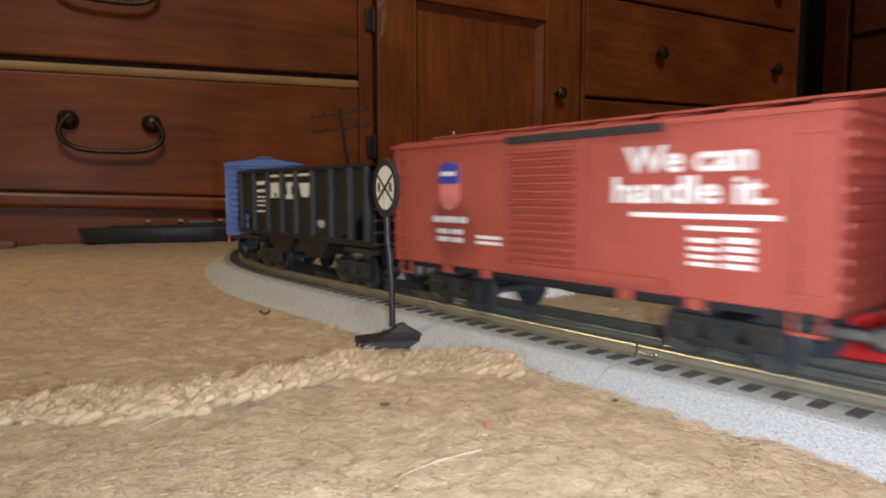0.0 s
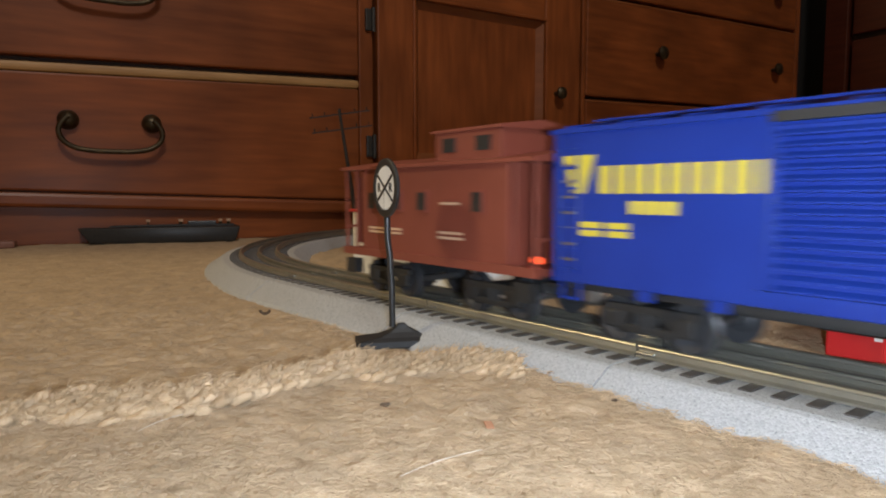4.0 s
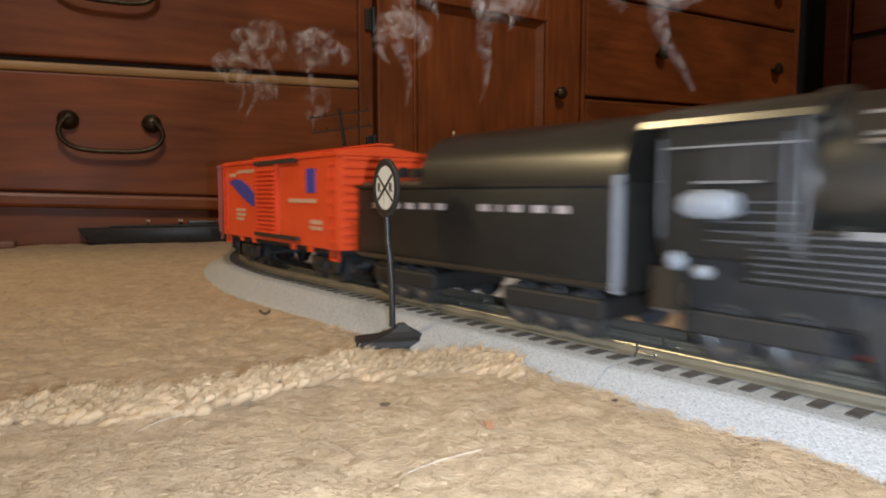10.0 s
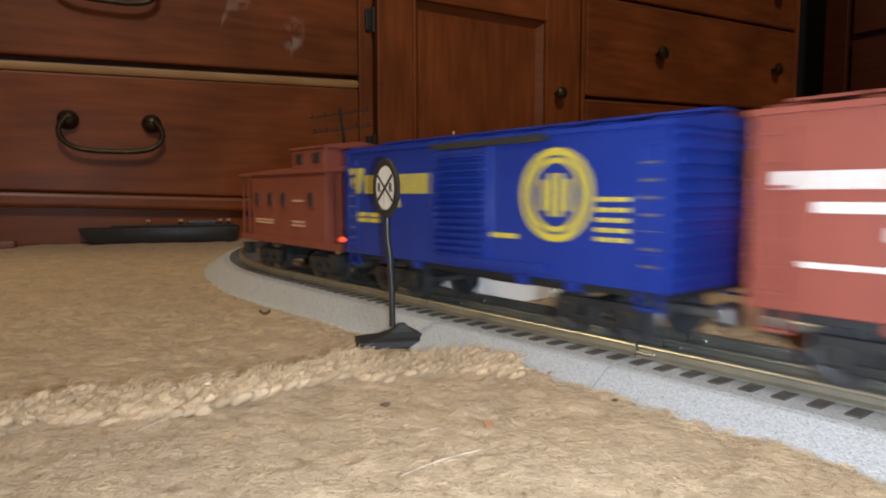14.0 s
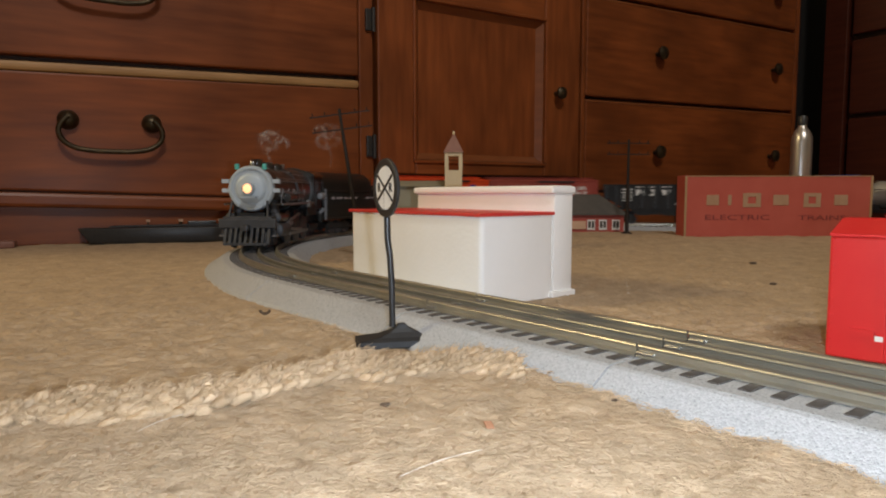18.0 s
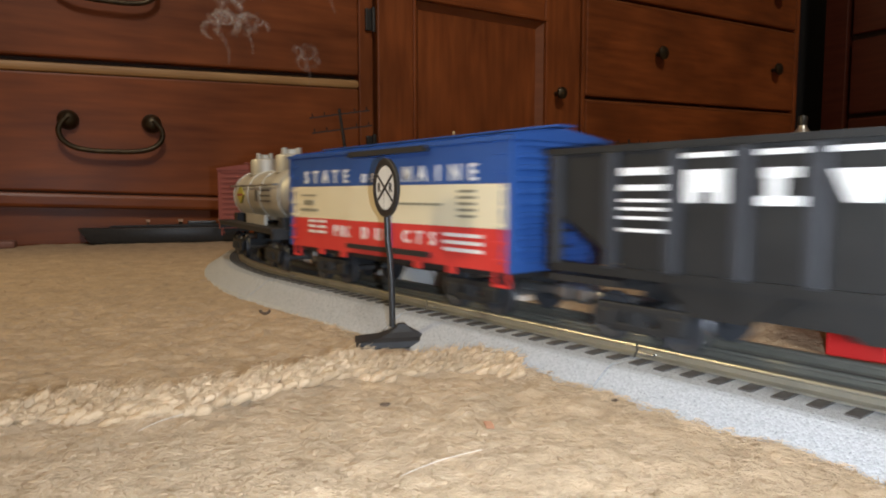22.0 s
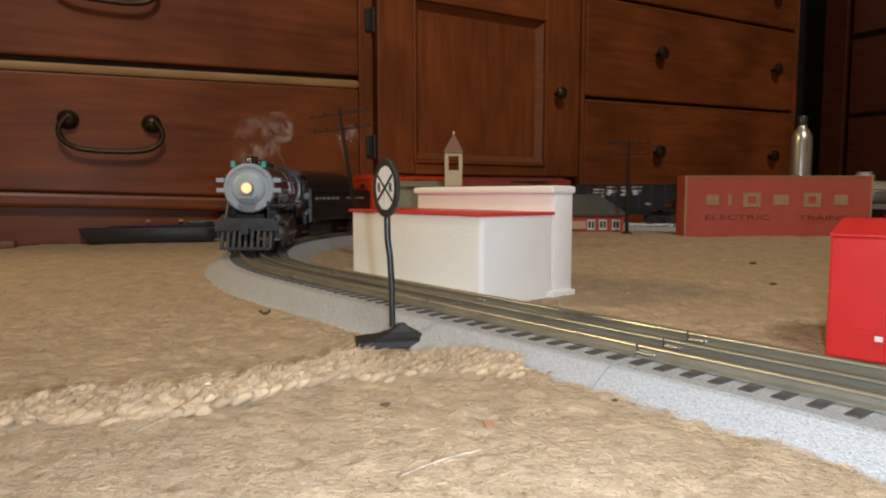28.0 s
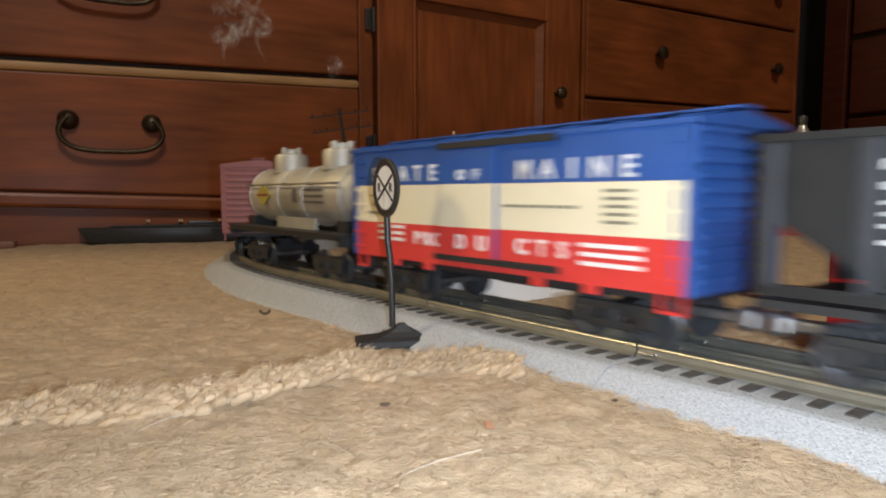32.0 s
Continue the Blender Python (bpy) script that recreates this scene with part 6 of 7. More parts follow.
def build_tender():
    lead, trail = 0.2124, 0.3904
    L = trail - lead
    hl = L / 2
    o = vehicle("black_tender", "black toy steam engine tender with pale block lettering", "toy tender", lead, trail, 0.034)
    hw, z0, z1 = 0.0285, 0.0190, 0.0590
    part("body", box(bmesh.new(), (0, 0, (z0 + z1) / 2), (L, 2 * hw, z1 - z0), bevel=0.0015), M_TENDER, o, smooth=True)
    bm = bmesh.new()
    arch = [(-hw + 0.001, z1 - 0.001)] + [(-(hw - 0.001) * math.cos(a), z1 + 0.0255 * math.sin(a) ** 0.8) for a in (0.25, 0.6, 1.0, 1.4, 1.74, 2.14, 2.54, 2.89)] + [(hw - 0.001, z1 - 0.001)]
    prism(bm, arch, -hl + 0.002, hl - 0.058, pose(0, 0, 0, 0, 0, 90))
    part("coal_bunker", bm, M_BUNKER, o, smooth=True)
    bm = bmesh.new()
    low = [(-hw + 0.002, z1 - 0.001)] + [(-(hw - 0.002) * math.cos(a), z1 + 0.0050 * math.sin(a)) for a in (0.3, 0.8, 1.57, 2.34, 2.84)] + [(hw - 0.002, z1 - 0.001)]
    prism(bm, low, hl - 0.062, hl - 0.001, pose(0, 0, 0, 0, 0, 90))
    part("water_deck", bm, M_ENGINE, o, smooth=True)
    part("hatch", lathe(bmesh.new(), ((0.006, 0), (0.006, 0.004), (0.0045, 0.005), (0, 0.005)), (-hl + 0.020, 0, z1 + 0.0045), "Z", 16), M_ENGINE, o, smooth=True)
    for sy in (-1, 1):
        xs = [-0.0685, -0.0591] + [-0.0510 + k * 0.0123 for k in range(4)] + [0.0169, 0.0260, 0.0360, 0.0488, 0.0610]
        for k, x in enumerate(xs):
            w = 0.0020 if k in (1, 7) else 0.0060
            part("block_letter", box(bmesh.new(), (x if sy < 0 else -x, sy * (hw + 0.0003), 0.0484), (w, 0.0005, 0.0030)), M_KEYFILL, o, "pale grey block letter")
        part("ledge", box(bmesh.new(), (0, sy * (hw + 0.0006), z1 - 0.0008), (L, 0.0016, 0.0014)), M_ENGINE, o)
        part("ledge", box(bmesh.new(), (0, sy * (hw + 0.0006), z0 + 0.0025), (L, 0.0018, 0.0016)), M_ENGINE, o)
        part("ladder_post", box(bmesh.new(), (hl - 0.002, sy * (hw + 0.001), 0.040), (0.003, 0.0016, 0.042)), M_STRIP, o, "grey grab rail strip")
    for x in (hl - 0.038, -hl + 0.038):
        t = part("truck", box(bmesh.new(), (x, 0, 0.0110), (0.054, 0.050, 0.0085), bevel=0.0015), M_BLACK_MATT, o)
        for dx in (-0.017, 0.0, 0.017):
            for y, rz in ((-0.0215, 0), (0.0215, 180)):
                part("wheel", WHEEL_MESH, M_WHEEL, t, m=pose(x + dx, y, 0.0086, 0, 0, rz))
    part("coupler", box(bmesh.new(), (-hl - 0.010, 0, 0.0120), (0.026, 0.006, 0.004)), M_STEEL, o)
    part("drawbar", box(bmesh.new(), (hl + 0.004, 0, 0.0120), (0.016, 0.008, 0.003)), M_STEEL, o)


def build_engine():
    lead, trail = -0.008, 0.206
    half = (trail - lead) / 2
    o = vehicle("steam_engine", "black toy steam engine with a pale grey smokebox front", "toy locomotive", lead, trail, 0.046)
    r, zc = 0.0234, 0.0597
    F = half
    prof = ((r * 0.99, -0.162), (r * 1.06, -0.160), (r * 1.06, -0.100), (r * 0.98, -0.094), (r * 0.96, -0.050), (r * 0.98, -0.046), (r * 0.98, -0.003), (r * 0.94, -0.0005))
    part("boiler", lathe(bmesh.new(), prof, (F, 0, zc), "X", 48), M_ENGINE, o, smooth=True)
    for x in (-0.028, -0.050, -0.072, -0.094, -0.118):
        part("boiler_band", lathe(bmesh.new(), ((r * 1.0, -0.0009), (r * (1.012 if x > -0.09 else 1.075), -0.0007), (r * (1.012 if x > -0.09 else 1.075), 0.0007), (r * 1.0, 0.0009)), (F + x, 0, zc), "X", 48), M_ENGINE, o)
    f = part("smokebox_front", lathe(bmesh.new(), ((0, 0.0045), (0.0060, 0.0043), (0.0125, 0.0032), (0.0150, 0.0018), (0.0160, 0.0004), (0.0190, 0.0004), (0.0196, 0.0016), (0.0222, 0.0016), (0.0232, 0.0004), (0.0234, -0.0060), (0, -0.0060)), (F, 0, zc), "X", 48), M_SMOKEBOX, o, "pale grey round smokebox front", True)
    bm = bmesh.new()
    for k in range(20):
        a = k * math.tau / 20
        ball(bm, (F + 0.0018, 0.0209 * math.cos(a), zc + 0.0209 * math.sin(a)), (0.0008, 0.0008, 0.0008), 6, 4)
    part("rivet_ring", bm, M_SMOKEBOX, f)
    bm = bmesh.new()
    lathe(bm, ((0.0, 0.0), (0.0058, 0.0), (0.0058, 0.0095), (0.0050, 0.0105), (0.0050, 0.0095)), (F + 0.0030, 0, zc), "X", 24)
    part("headlight_case", bm, M_SMOKEBOX, f, smooth=True)
    part("headlight_lens", lathe(bmesh.new(), ((0.0048, 0.0), (0.0040, 0.0018), (0.0022, 0.0028), (0, 0.0030)), (F + 0.0110, 0, zc), "X", 20), M_HEADLIGHT, f, "glowing warm headlight", True)
    part("visor", box(bmesh.new(), (F + 0.0080, 0, zc - 0.0085), (0.010, 0.016, 0.0014)), M_SMOKEBOX, f)
    for sy in (-1, 1):
        m1 = part("marker_lamp", cyl(bmesh.new(), (F - 0.001, sy * 0.0142, zc + 0.0195), (F - 0.001, sy * 0.0142, zc + 0.0252), 0.0024, 12), M_TEAL, f, "teal marker lamp")
        bm = bmesh.new()
        for dz in (0.0075, -0.0020):
            box(bm, (F - 0.002, sy * 0.0262, zc + dz), (0.006, 0.0070, 0.0040))
        part("number_bracket", bm, M_SMOKEBOX, f)
    # top works
    part("chimney", lathe(bmesh.new(), ((0.0050, 0.0), (0.0056, 0.0), (0.0050, 0.003), (0.0050, 0.0070), (0.0060, 0.0085), (0.0044, 0.0085), (0.0042, 0.002)), (F - 0.022, 0, zc + r * 0.95), "Z", 20), M_ENGINE, o, smooth=True)
    part("bell", lathe(bmesh.new(), ((0.0046, 0.0), (0.0042, 0.002), (0.0028, 0.0055), (0, 0.0066)), (F - 0.009, 0, zc + r * 0.98), "Z", 16), M_ENGINE, o, smooth=True)
    for x, rx in ((-0.052, 0.0092), (-0.088, 0.0084)):
        part("dome", lathe(bmesh.new(), ((rx * 1.1, 0.0), (rx, 0.003), (rx, 0.0052), (rx * 0.8, 0.0072), (rx * 0.4, 0.0082), (0, 0.0084)), (F + x, 0, zc + r * 0.90), "Z", 24), M_ENGINE, o, smooth=True)
    part("whistle", cyl(bmesh.new(), (F - 0.070, 0, zc + r * 0.9), (F - 0.070, 0, zc + r + 0.0065), 0.0024, 10), M_STEEL, o, "bright metal turret")
    part("whistle", cyl(bmesh.new(), (F - 0.106, 0.004, zc + r * 0.98), (F - 0.106, 0.004, zc + r + 0.0060), 0.0018, 10), M_STEEL, o)
    for sy in (-1, 1):
        y = sy * (r + 0.0022)
        part("handrail", cyl(bmesh.new(), (F - 0.010, y, zc + 0.0085), (F - 0.148, y, zc + 0.0085), 0.0007, 8), M_STEEL, o, "thin wire handrail")
        for x in (-0.02, -0.05, -0.08, -0.11, -0.14):
            part("handrail_post", cyl(bmesh.new(), (F + x, sy * (r - 0.004), zc + 0.0085), (F + x, y, zc + 0.0085), 0.0010, 6), M_STEEL, o)
        part("running_board", box(bmesh.new(), (F - 0.078, sy * 0.0240, 0.0435), (0.142, 0.0120, 0.0016)), M_ENGINE, o)
        part("board_edge", box(bmesh.new(), (F - 0.078, sy * 0.0304, 0.0435), (0.142, 0.0008, 0.0022)), M_GREYTRIM, o, "lighter running board edge")
        bm = bmesh.new()
        cyl(bm, (F - 0.040, sy * 0.0262, 0.0500), (F - 0.070, sy * 0.0262, 0.0500), 0.0044, 14)
        cyl(bm, (F - 0.082, sy * 0.0250, 0.0510), (F - 0.108, sy * 0.0250, 0.0510), 0.0040, 14)
        part("air_tank", bm, M_ENGINE, o)
        bm = bmesh.new()
        for k in range(4):
            cyl(bm, (F - 0.035 - k * 0.006, sy * 0.0245, 0.0560 - k * 0.002), (F - 0.110 + k * 0.012, sy * 0.0245, 0.0530 + k * 0.002), 0.0008, 6)
        for k in range(5):
            cyl(bm, (F - 0.030 - k * 0.024, sy * 0.0225, 0.0440), (F - 0.030 - k * 0.024, sy * 0.0250, 0.0600), 0.0009, 6)
        part("piping", bm, M_GREYTRIM, o, "thin grey pipes")
        pump = part("air_pump", cyl(bmesh.new(), (F - 0.016, sy * 0.0190, 0.0290), (F - 0.016, sy * 0.0190, 0.0480), 0.0052, 14), M_BLACK_MATT, o)
        part("pump_cap", cyl(bmesh.new(), (F - 0.016, sy * 0.0190, 0.0350), (F - 0.016, sy * 0.0190, 0.0380), 0.0060, 14), M_WHEEL, pump)
        # drivers, rods, cylinder
        R = 0.0172
        for x in (-0.056, -0.0925, -0.129):
            w = part("driver_wheel", lathe(bmesh.new(), ((0, -0.002), (R * 0.28, -0.002), (R * 0.30, 0.0), (R * 0.78, 0.0), (R * 0.80, -0.0016), (R, -0.0016), (R + 0.0012, 0.0026), (R, 0.0034), (0, 0.0034)), (0, 0, 0), "-Y", 28), M_WHEEL, o, "grey spoked driving wheel", True, pose(F + x, sy * 0.0190, R, 0, 0, 0 if sy < 0 else 180))
            DRIVERS.append((w, F + x, sy * 0.0190, R, sy))
            bm = bmesh.new()
            for k in range(8):
                box(bm, (0, -0.0012, 0), (0.0020, 0.0014, R * 1.6), rot=Matrix.Rotation(k * math.pi / 8, 4, "Y"))
            part("spokes", bm, M_BLACK_MATT, w)
        RODS.append((part("side_rod", box(bmesh.new(), (0, 0, 0), (0.082, 0.0018, 0.0036), bevel=0.0006), M_STEEL, o, "bright side rod", m=pose(F - 0.0925, sy * 0.0252, R)), F - 0.0925, sy * 0.0252, R, sy))
        part("main_rod", box(bmesh.new(), (F - 0.064, sy * 0.0278, 0.0150), (0.064, 0.0018, 0.0034), rot=Matrix.Rotation(radians(-3), 4, "Y"), bevel=0.0006), M_STEEL, o, "bright main rod")
        part("valve_gear", box(bmesh.new(), (F - 0.062, sy * 0.0282, 0.0285), (0.046, 0.0016, 0.0026), rot=Matrix.Rotation(radians(9), 4, "Y")), M_STEEL, o)
        part("crosshead_guide", box(bmesh.new(), (F - 0.044, sy * 0.0270, 0.0225), (0.024, 0.003, 0.0040)), M_GREYTRIM, o)
        cy = part("cylinder", cyl(bmesh.new(), (F - 0.004, sy * 0.0240, 0.0170), (F - 0.034, sy * 0.0240, 0.0170), 0.0078, 20), M_PILOT, o, smooth=True)
        part("valve_chest", cyl(bmesh.new(), (F - 0.005, sy * 0.0240, 0.0295), (F - 0.033, sy * 0.0240, 0.0295), 0.0055, 18), M_ENGINE, cy, smooth=True)
        for dx in (0.018, -0.006):
            part("pony_wheel", WHEEL_MESH, M_WHEEL, o, m=pose(F - 0.012 + dx, sy * 0.0165, 0.0086, 0, 0, 0 if sy < 0 else 180))
        for dx in (-0.166, -0.188):
            part("trailing_wheel", WHEEL_MESH, M_WHEEL, o, m=pose(F + dx, sy * 0.0175, 0.0092, 0, 0, 0 if sy < 0 else 180))
        part("trailing_frame", box(bmesh.new(), (F - 0.178, sy * 0.0215, 0.0125), (0.046, 0.0030, 0.0080), bevel=0.001), M_BLACK_MATT, o)
    part("frame", box(bmesh.new(), (F - 0.092, 0, 0.0270), (0.180, 0.026, 0.016), bevel=0.001), M_BLACK_MATT, o)
    part("firebox_ring", lathe(bmesh.new(), ((r * 0.98, -0.0030), (r * 1.16, -0.0026), (r * 1.18, 0.0), (r * 1.16, 0.0026), (r * 0.98, 0.0030)), (F - 0.1630, 0, zc), "X", 48), M_ENGINE, o, smooth=True)
    part("safety_valve", box(bmesh.new(), (F - 0.1230, -0.003, zc + r * 1.04 + 0.0012), (0.0085, 0.006, 0.0040), bevel=0.001), M_SMOKEBOX, o, "pale metal safety valve")
    part("safety_valve", box(bmesh.new(), (F - 0.0330, -0.003, zc + r + 0.0020), (0.006, 0.006, 0.0050), bevel=0.001), M_SMOKEBOX, o, "pale metal safety valve")
    for k, (x0, x1, z) in enumerate(((-0.150, -0.098, 0.0765), (-0.092, -0.062, 0.0790), (-0.148, -0.020, 0.0705), (-0.118, -0.088, 0.0480), (-0.066, -0.040, 0.0560), (-0.058, -0.020, 0.0520), (-0.086, -0.074, 0.0540))):
        for sy in (-1, 1):
            yy = math.sqrt(max(0.0, (r * 1.05) ** 2 - (z - zc) ** 2)) if z > zc else r * 1.06
            part("feed_pipe", cyl(bmesh.new(), (F + x0, sy * yy, z), (F + x1, sy * (yy - 0.0006), z + 0.0004), 0.0008, 6), M_GREYTRIM if k % 2 else M_STEEL, o, "thin bright pipe")
    slat = mesh_of("firebox_slat", box(bmesh.new(), (0, 0, 0), (0.045, 0.0012, 0.0007)), M_PILOT)
    for sy in (-1, 1):
        part("firebox_side", box(bmesh.new(), (F - 0.1530, sy * 0.0262, 0.0360), (0.050, 0.0030, 0.0170), bevel=0.0008), M_TENDER, o)
        for k in range(7):
            part("firebox_slat", slat, M_PILOT, o, m=pose(F - 0.1530 + 0.0015 * (k % 2), sy * 0.0283, 0.0292 + k * 0.0022))
        part("injector", lathe(bmesh.new(), ((0, -0.0095), (0.0030, -0.0092), (0.0046, -0.0060), (0.0046, 0.0045), (0.0034, 0.0080), (0, 0.0090)), (F - 0.1870, sy * 0.0315, 0.0512), "X", 16), M_STRIP, o, "grey injector body", True)
        part("lubricator", box(bmesh.new(), (F - 0.1260, sy * 0.0290, 0.0425), (0.0080, 0.0050, 0.0085), bevel=0.0012), M_GREYTRIM, o, "grey lubricator box")
        part("cab_seat_valve", ball(bmesh.new(), (F - 0.1990, sy * 0.0300, 0.0330), (0.0034, 0.0026, 0.0034), 12, 8), M_STRIP, o)
        part("drain_cock", ball(bmesh.new(), (F - 0.1900, sy * 0.0295, 0.0300), (0.0030, 0.0024, 0.0024), 12, 8), M_STRIP, o)
        part("cylinder_cover", lathe(bmesh.new(), ((0, 0.0022), (0.0040, 0.0020), (0.0068, 0.0010), (0.0072, 0.0)), (F - 0.0040, sy * 0.0240, 0.0170), "X", 20), M_WHEEL, o, "dull round cylinder cover", True)
        part("chest_cover", lathe(bmesh.new(), ((0, 0.0020), (0.0030, 0.0018), (0.0050, 0.0008), (0.0053, 0.0)), (F - 0.0050, sy * 0.0240, 0.0295), "X", 18), M_WHEEL, o, smooth=True)
        part("step_plate", box(bmesh.new(), (F + 0.0095, sy * 0.0270, 0.0120), (0.0080, 0.0050, 0.0012)), M_GREYTRIM, o)
        for x in (-0.0560, -0.0925, -0.1290):
            part("counterweight", box(bmesh.new(), (F + x, sy * 0.0150, 0.0290), (0.0120, 0.0020, 0.0050), bevel=0.0008), M_PILOT, o)
    part("ash_pan", box(bmesh.new(), (F - 0.176, 0, 0.0245), (0.056, 0.034, 0.020), bevel=0.002), M_BLACK_MATT, o)
    # front deck and pilot
    part("front_deck", box(bmesh.new(), (F + 0.0035, 0, 0.0300), (0.021, 0.050, 0.0028), bevel=0.0006), M_PILOT, o)
    b = part("pilot_beam", box(bmesh.new(), (F + 0.013, 0, 0.0245), (0.0045, 0.058, 0.0095), bevel=0.0008), M_PILOT, o)
    for y in (-0.014, 0.014):
        part("step_bracket", box(bmesh.new(), (F + 0.009, y * 1.9, 0.0175), (0.004, 0.0030, 0.011)), M_PILOT, b)
    bm = bmesh.new()
    for k in range(9):
        y = -0.022 + k * 0.0055
        box(bm, (F + 0.0185 - abs(y) * 0.12, y, 0.0115), (0.0030, 0.0026, 0.0180), rot=Matrix.Rotation(radians(-24), 4, "Y"))
    box(bm, (F + 0.0210, 0, 0.0042), (0.0045, 0.044, 0.0026))
    part("pilot_slats", bm, M_PILOT, b)
    bm = bmesh.new()
    box(bm, (F + 0.019, 0, 0.0200), (0.013, 0.007, 0.0060), bevel=0.001)
    part("front_coupler", bm, M_WHEEL, b)
    for y in (-0.020, 0.020):
        part("brace", cyl(bmesh.new(), (F + 0.011, y, 0.0300), (F + 0.004, y * 0.9, 0.0470), 0.0012, 8), M_PILOT, o)
    # cab
    c = part("cab", box(bmesh.new(), (F - 0.184, 0, 0.0560), (0.046, 0.056, 0.0440), bevel=0.0012), M_TENDER, o)
    bm = bmesh.new()
    arch = [(-0.0295, 0.0760)] + [(-0.0295 * math.cos(a), 0.0765 + 0.0085 * math.sin(a)) for a in (0.2, 0.6, 1.1, 1.57, 2.04, 2.54, 2.94)] + [(0.0295, 0.0760)]
    prism(bm, arch, -0.026, 0.030, pose(F - 0.184, 0, 0, 0, 0, 90))
    part("cab_roof", bm, M_ENGINE, c, smooth=True)
    for sy in (-1, 1):
        w = part("cab_window", box(bmesh.new(), (F - 0.180, sy * 0.0281, 0.0640), (0.022, 0.0012, 0.0125)), M_BLACK, c, "dark cab window")
        part("window_bar", box(bmesh.new(), (F - 0.180, sy * 0.0287, 0.0640), (0.0014, 0.0012, 0.0125)), M_ENGINE, w)
        bm = bmesh.new()
        slat = mesh_of("cab_louvre", box(bmesh.new(), (0, 0, 0), (0.026, 0.0010, 0.0007)), M_PILOT)
        for k in range(5):
            part("cab_louvre", slat, M_PILOT, c, m=pose(F - 0.176, sy * 0.0284, 0.0400 + k * 0.0030))
        for dx in (-0.0215, 0.0185):
            part("grab_rail", cyl(bmesh.new(), (F - 0.184 + dx, sy * 0.0292, 0.0400), (F - 0.184 + dx, sy * 0.0292, 0.0720), 0.0007, 6), M_PILOT, c)
        # strip added as the highlight line along the cab roof's edge
        part("roof_highlight", box(bmesh.new(), (F - 0.184, sy * 0.0290, 0.0690), (0.044, 0.0014, 0.0006)), M_GREYTRIM, c, "light strip as the highlight on the cab roof's edge")
        part("arm_rest", box(bmesh.new(), (F - 0.184, sy * 0.0292, 0.0580), (0.020, 0.0016, 0.0008)), M_GREYTRIM, c)
        part("cab_step", box(bmesh.new(), (F - 0.204, sy * 0.0265, 0.0235), (0.010, 0.004, 0.014)), M_ENGINE, c)


build_engine()
build_tender()
build_orange()
build_oxide()
build_hopper()
build_maine()
build_tank()
build_tuscan()
build_blue()
build_caboose()


# ---- how the train runs ----
# seconds, metres run by the engine's face past its place at 9.4 s
RUN = tuple(enumerate((-3.241, -2.944, -2.641, -2.361, -2.050, -1.730, -1.353, -0.945, -0.505, -0.148, 0.208, 0.574, 0.952, 1.344, 1.725, 2.115, 2.545, 2.985, 3.405, 3.781, 4.166, 4.552, 4.937, 5.329, 5.712, 6.105, 6.525, 6.960, 7.391, 7.762, 8.158, 8.551, 8.949, 9.351)))
FACE_S = BACK + 0.0878


def run_at(t):
    k = 0
    while k < len(RUN) - 2 and t > RUN[k + 1][0]:
        k += 1
    (t0, d0), (t1, d1) = RUN[k], RUN[k + 1]
    m = (d1 - d0) / (t1 - t0)
    ma = m if k == 0 else ((d1 - RUN[k - 1][1]) / (t1 - RUN[k - 1][0]))
    mb = m if k == len(RUN) - 2 else ((RUN[k + 2][1] - d0) / (RUN[k + 2][0] - t0))
    h, u = t1 - t0, (t - t0) / (t1 - t0)
    return (2 * u ** 3 - 3 * u ** 2 + 1) * d0 + (u ** 3 - 2 * u ** 2 + u) * h * ma + (3 * u ** 2 - 2 * u ** 3) * d1 + (u ** 3 - u ** 2) * h * mb


def vehicle_pose(t, front, rear):
    s = FACE_S - run_at(t)
    a, _ = on_track(s + front)
    b, _ = on_track(s + rear)
    c, d = (a + b) / 2, a - b
    return pose(c.x, c.y, RAIL_Z, 0, 0, math.degrees(math.atan2(d.y, d.x)))


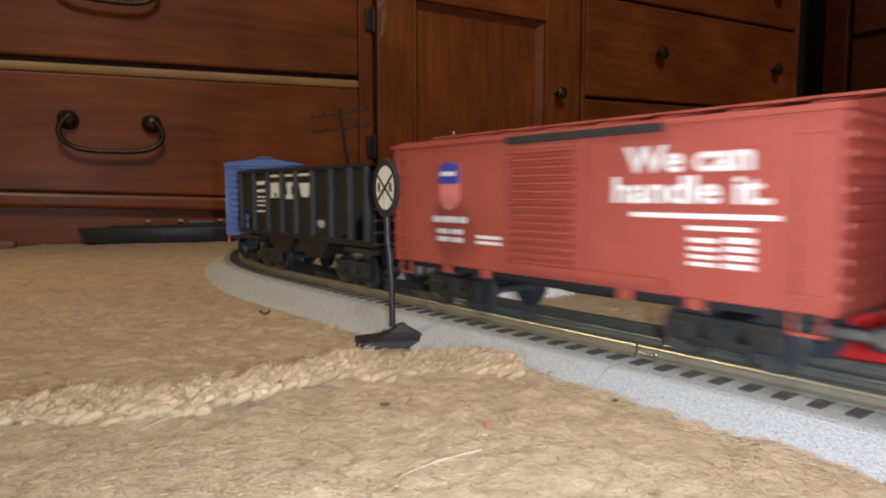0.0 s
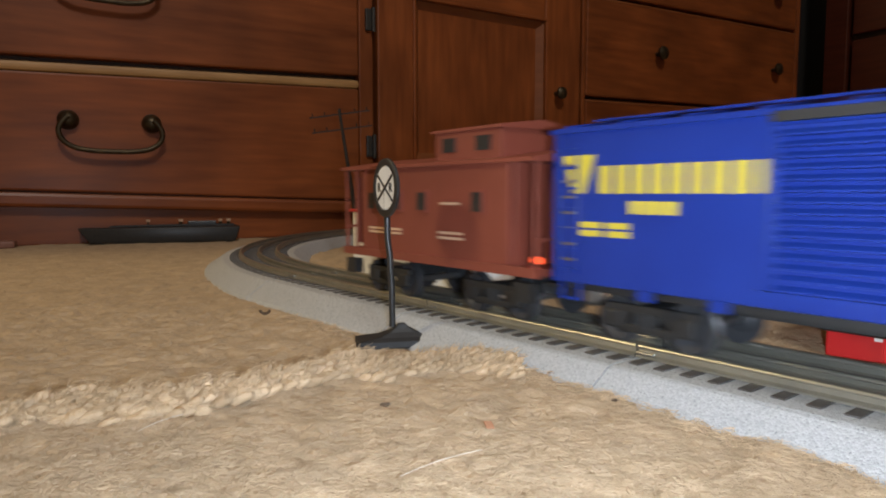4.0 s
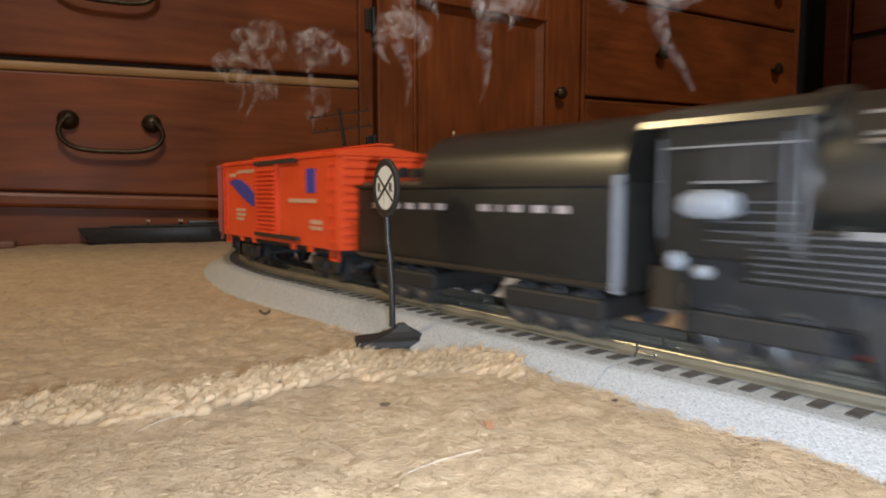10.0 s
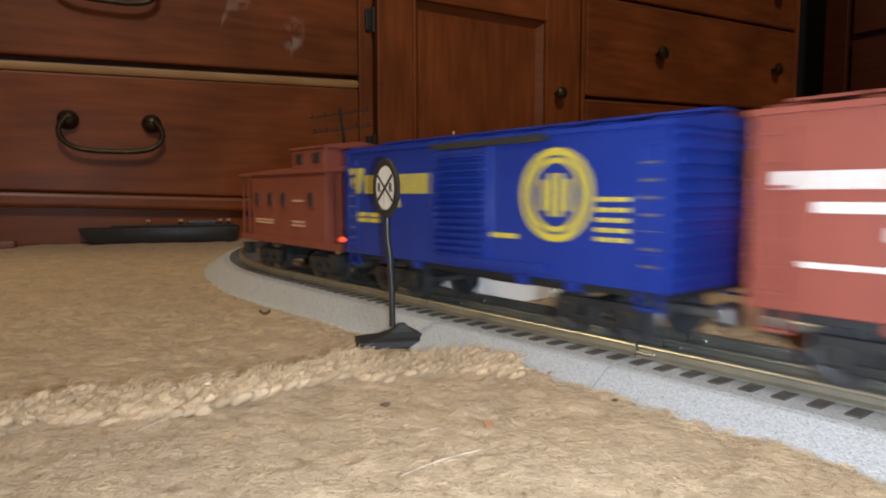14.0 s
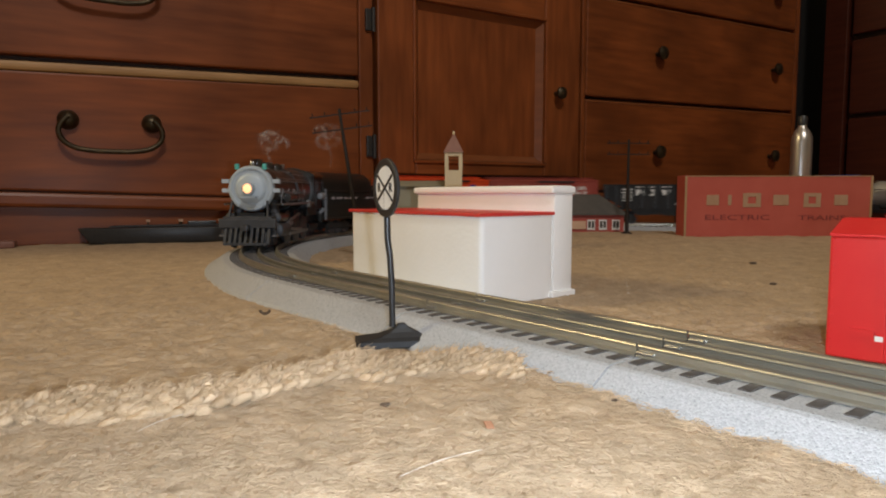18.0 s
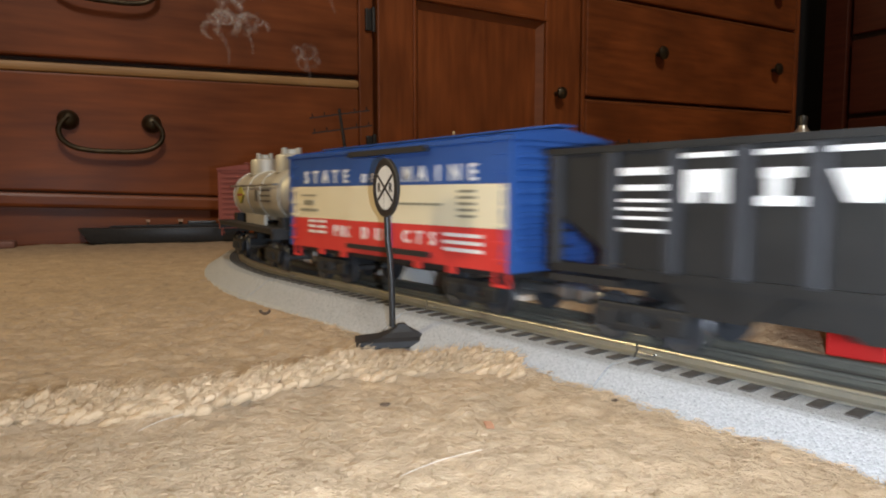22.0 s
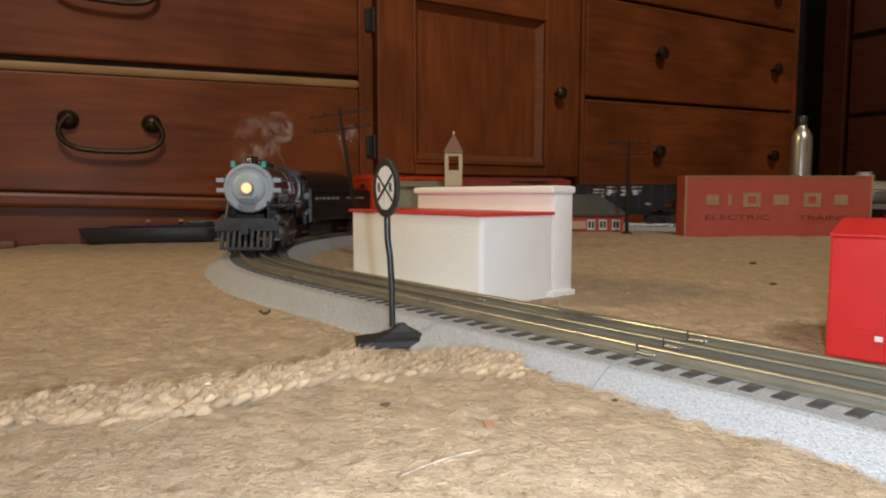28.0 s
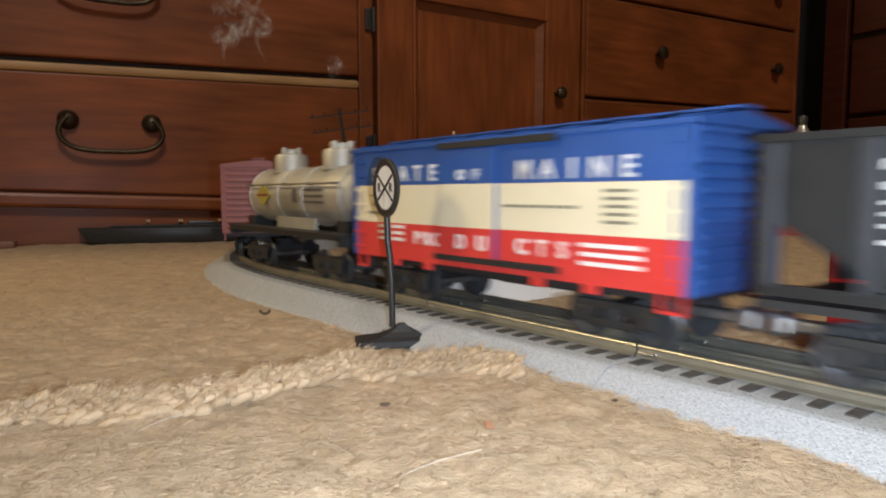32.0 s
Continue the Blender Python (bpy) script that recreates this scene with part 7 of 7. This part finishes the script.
# ---- smoke: thin curled wisps that leave the stack, hang and rise ----
def wisp_mesh(seed):
    """A rolled cap of thin curling sheets over a drawn-out stem; each sheet thins out to its rims."""
    rnd = random.Random(seed)
    strands = []
    lean = rnd.uniform(-0.014, 0.014)
    strands.append(([(Vector((lean * (1 - i / 18) + 0.003 * math.sin(i / 3.4 + seed), 0.003 * math.cos(i / 4 + seed), -0.042 + 0.044 * i / 18)), 0.0012 + 0.0045 * i / 18) for i in range(19)], 0.5))
    for k in range(6):
        turn, ph, tilt = rnd.choice((-1, 1)) * rnd.uniform(2.6, 6.2), rnd.uniform(0, math.tau), rnd.uniform(-0.9, 0.9)
        r0, cx, cz = rnd.uniform(0.006, 0.016), rnd.uniform(-0.010, 0.010), rnd.uniform(-0.010, 0.012)
        wid = rnd.uniform(0.0028, 0.0085)
        curl = []
        for i in range(25):
            u = i / 24
            g, rr = ph + turn * u, r0 * (1.15 - 0.8 * u)
            curl.append((Vector((cx + rr * math.cos(g), rr * math.cos(g) * tilt + 0.005 * u, cz + rr * math.sin(g) * 0.85)), wid * math.sin(math.pi * (0.08 + 0.86 * u))))
        strands.append((curl, rnd.uniform(0.35, 0.9)))
    verts, faces, dens = [], [], []
    rim = ((-1.0, 0.0), (-0.6, 0.45), (-0.2, 0.95), (0.15, 1.0), (0.55, 0.5), (1.0, 0.0))
    for st, thick in strands:
        n0, last = len(verts), len(st) - 1
        for i, (c, w) in enumerate(st):
            t = (st[min(i + 1, last)][0] - st[max(i - 1, 0)][0]).normalized()
            side = t.cross(Vector((0.25 * math.sin(i * 0.3 + seed), 1, 0.3 * math.cos(i * 0.21)))).normalized()
            out = t.cross(side)
            end = math.sin(math.pi * (0.04 + 0.92 * i / last)) ** 0.7
            for u, d in rim:
                wob = 1 + 0.5 * noise.noise(Vector((u * 1.5, i * 0.4, seed)))
                verts.append(c + side * w * u * wob + out * w * 0.5 * math.sin(u * 2.2 + i * 0.25))
                dens.append(d * end * thick)
        m = len(rim)
        for i in range(last):
            for j in range(m - 1):
                faces.append((n0 + i * m + j, n0 + i * m + j + 1, n0 + (i + 1) * m + j + 1, n0 + (i + 1) * m + j))
    me = bpy.data.meshes.new("smoke_wisp")
    me.from_pydata(verts, [], faces)
    me.attributes.new("veil", "FLOAT", "POINT").data.foreach_set("value", dens)
    me.materials.append(M_SMOKE)
    me.shade_smooth()
    return me


WISPS = [wisp_mesh(k) for k in range(8)]
PASSES = (-0.62, 9.40, 19.42, 29.22)
LEADS = (-2.05, -1.62, -1.28, -0.95, -0.68, -0.42, -0.20, 0.02)
for n, t0 in enumerate(PASSES):
    for k, dt in enumerate(LEADS):
        ob = tagged(new("smoke_wisp", WISPS[(k + 3 * n) % 8]), "thin curling wisp of white smoke in the air", "smoke", "smoke wisps of the engine")
        PUFFS.append((ob, t0 + dt, k + 8 * n))


def stack_pose(t):
    return vehicle_pose(t, 0.038, 0.160) @ pose(0.107 - 0.040, 0, 0.0597, 0, 90, 0)


def puff_pose(t, born, k):
    """Lying inside the boiler until it is blown out, then upright and rising."""
    if t <= born:
        return stack_pose(t)
    rnd = random.Random(k)
    dx, dy, rise, turn = rnd.uniform(-0.010, -0.002), rnd.uniform(-0.004, 0.004), rnd.uniform(0.024, 0.034), rnd.uniform(-25, 25)
    p = (vehicle_pose(born, 0.038, 0.160) @ pose(0.085, 0, 0.0840)).translation
    a = t - born
    lift = 0.026 * (1 - math.exp(-a / 0.10)) + rise * a
    return pose(p.x + dx * a, p.y + dy * a, p.z + 0.006 + min(lift, 0.9), 8 * math.sin(k), 6 * math.cos(k * 2.0), turn + 6 * min(a, 8))


def motions():
    for ob, front, rear in MOVERS:
        walk(ob, [(k / 10, vehicle_pose(k / 10, front, rear)) for k in range(321)])
    turns = [(k / 20, math.degrees(run_at(k / 20))) for k in range(641)]
    for ob, x, y, r, sy in DRIVERS:
        walk(ob, [(t, pose(x, y, r, 0, d / r, 0) @ pose(0, 0, 0, 0, 0, 0 if sy < 0 else 180)) for t, d in turns])
    for ob, x, y, r, sy in RODS:
        walk(ob, [(t, pose(x + 0.0065 * math.sin(radians(d / r)), y, r + 0.0065 * math.cos(radians(d / r)))) for t, d in turns])
    for ob, born, k in PUFFS:
        times = sorted({0.0, 32.0} | {i / 5 for i in range(161) if i / 5 < born} | {round(born + d, 3) for d in (0.0, 0.1, 0.2, 0.4, 0.8, 1.5, 3.0, 5.0, 8.0, 14.0, 22.0, 31.0) if 0 < born + d < 32})
        walk(ob, [(t, puff_pose(t, born, k)) for t in times])


motions()
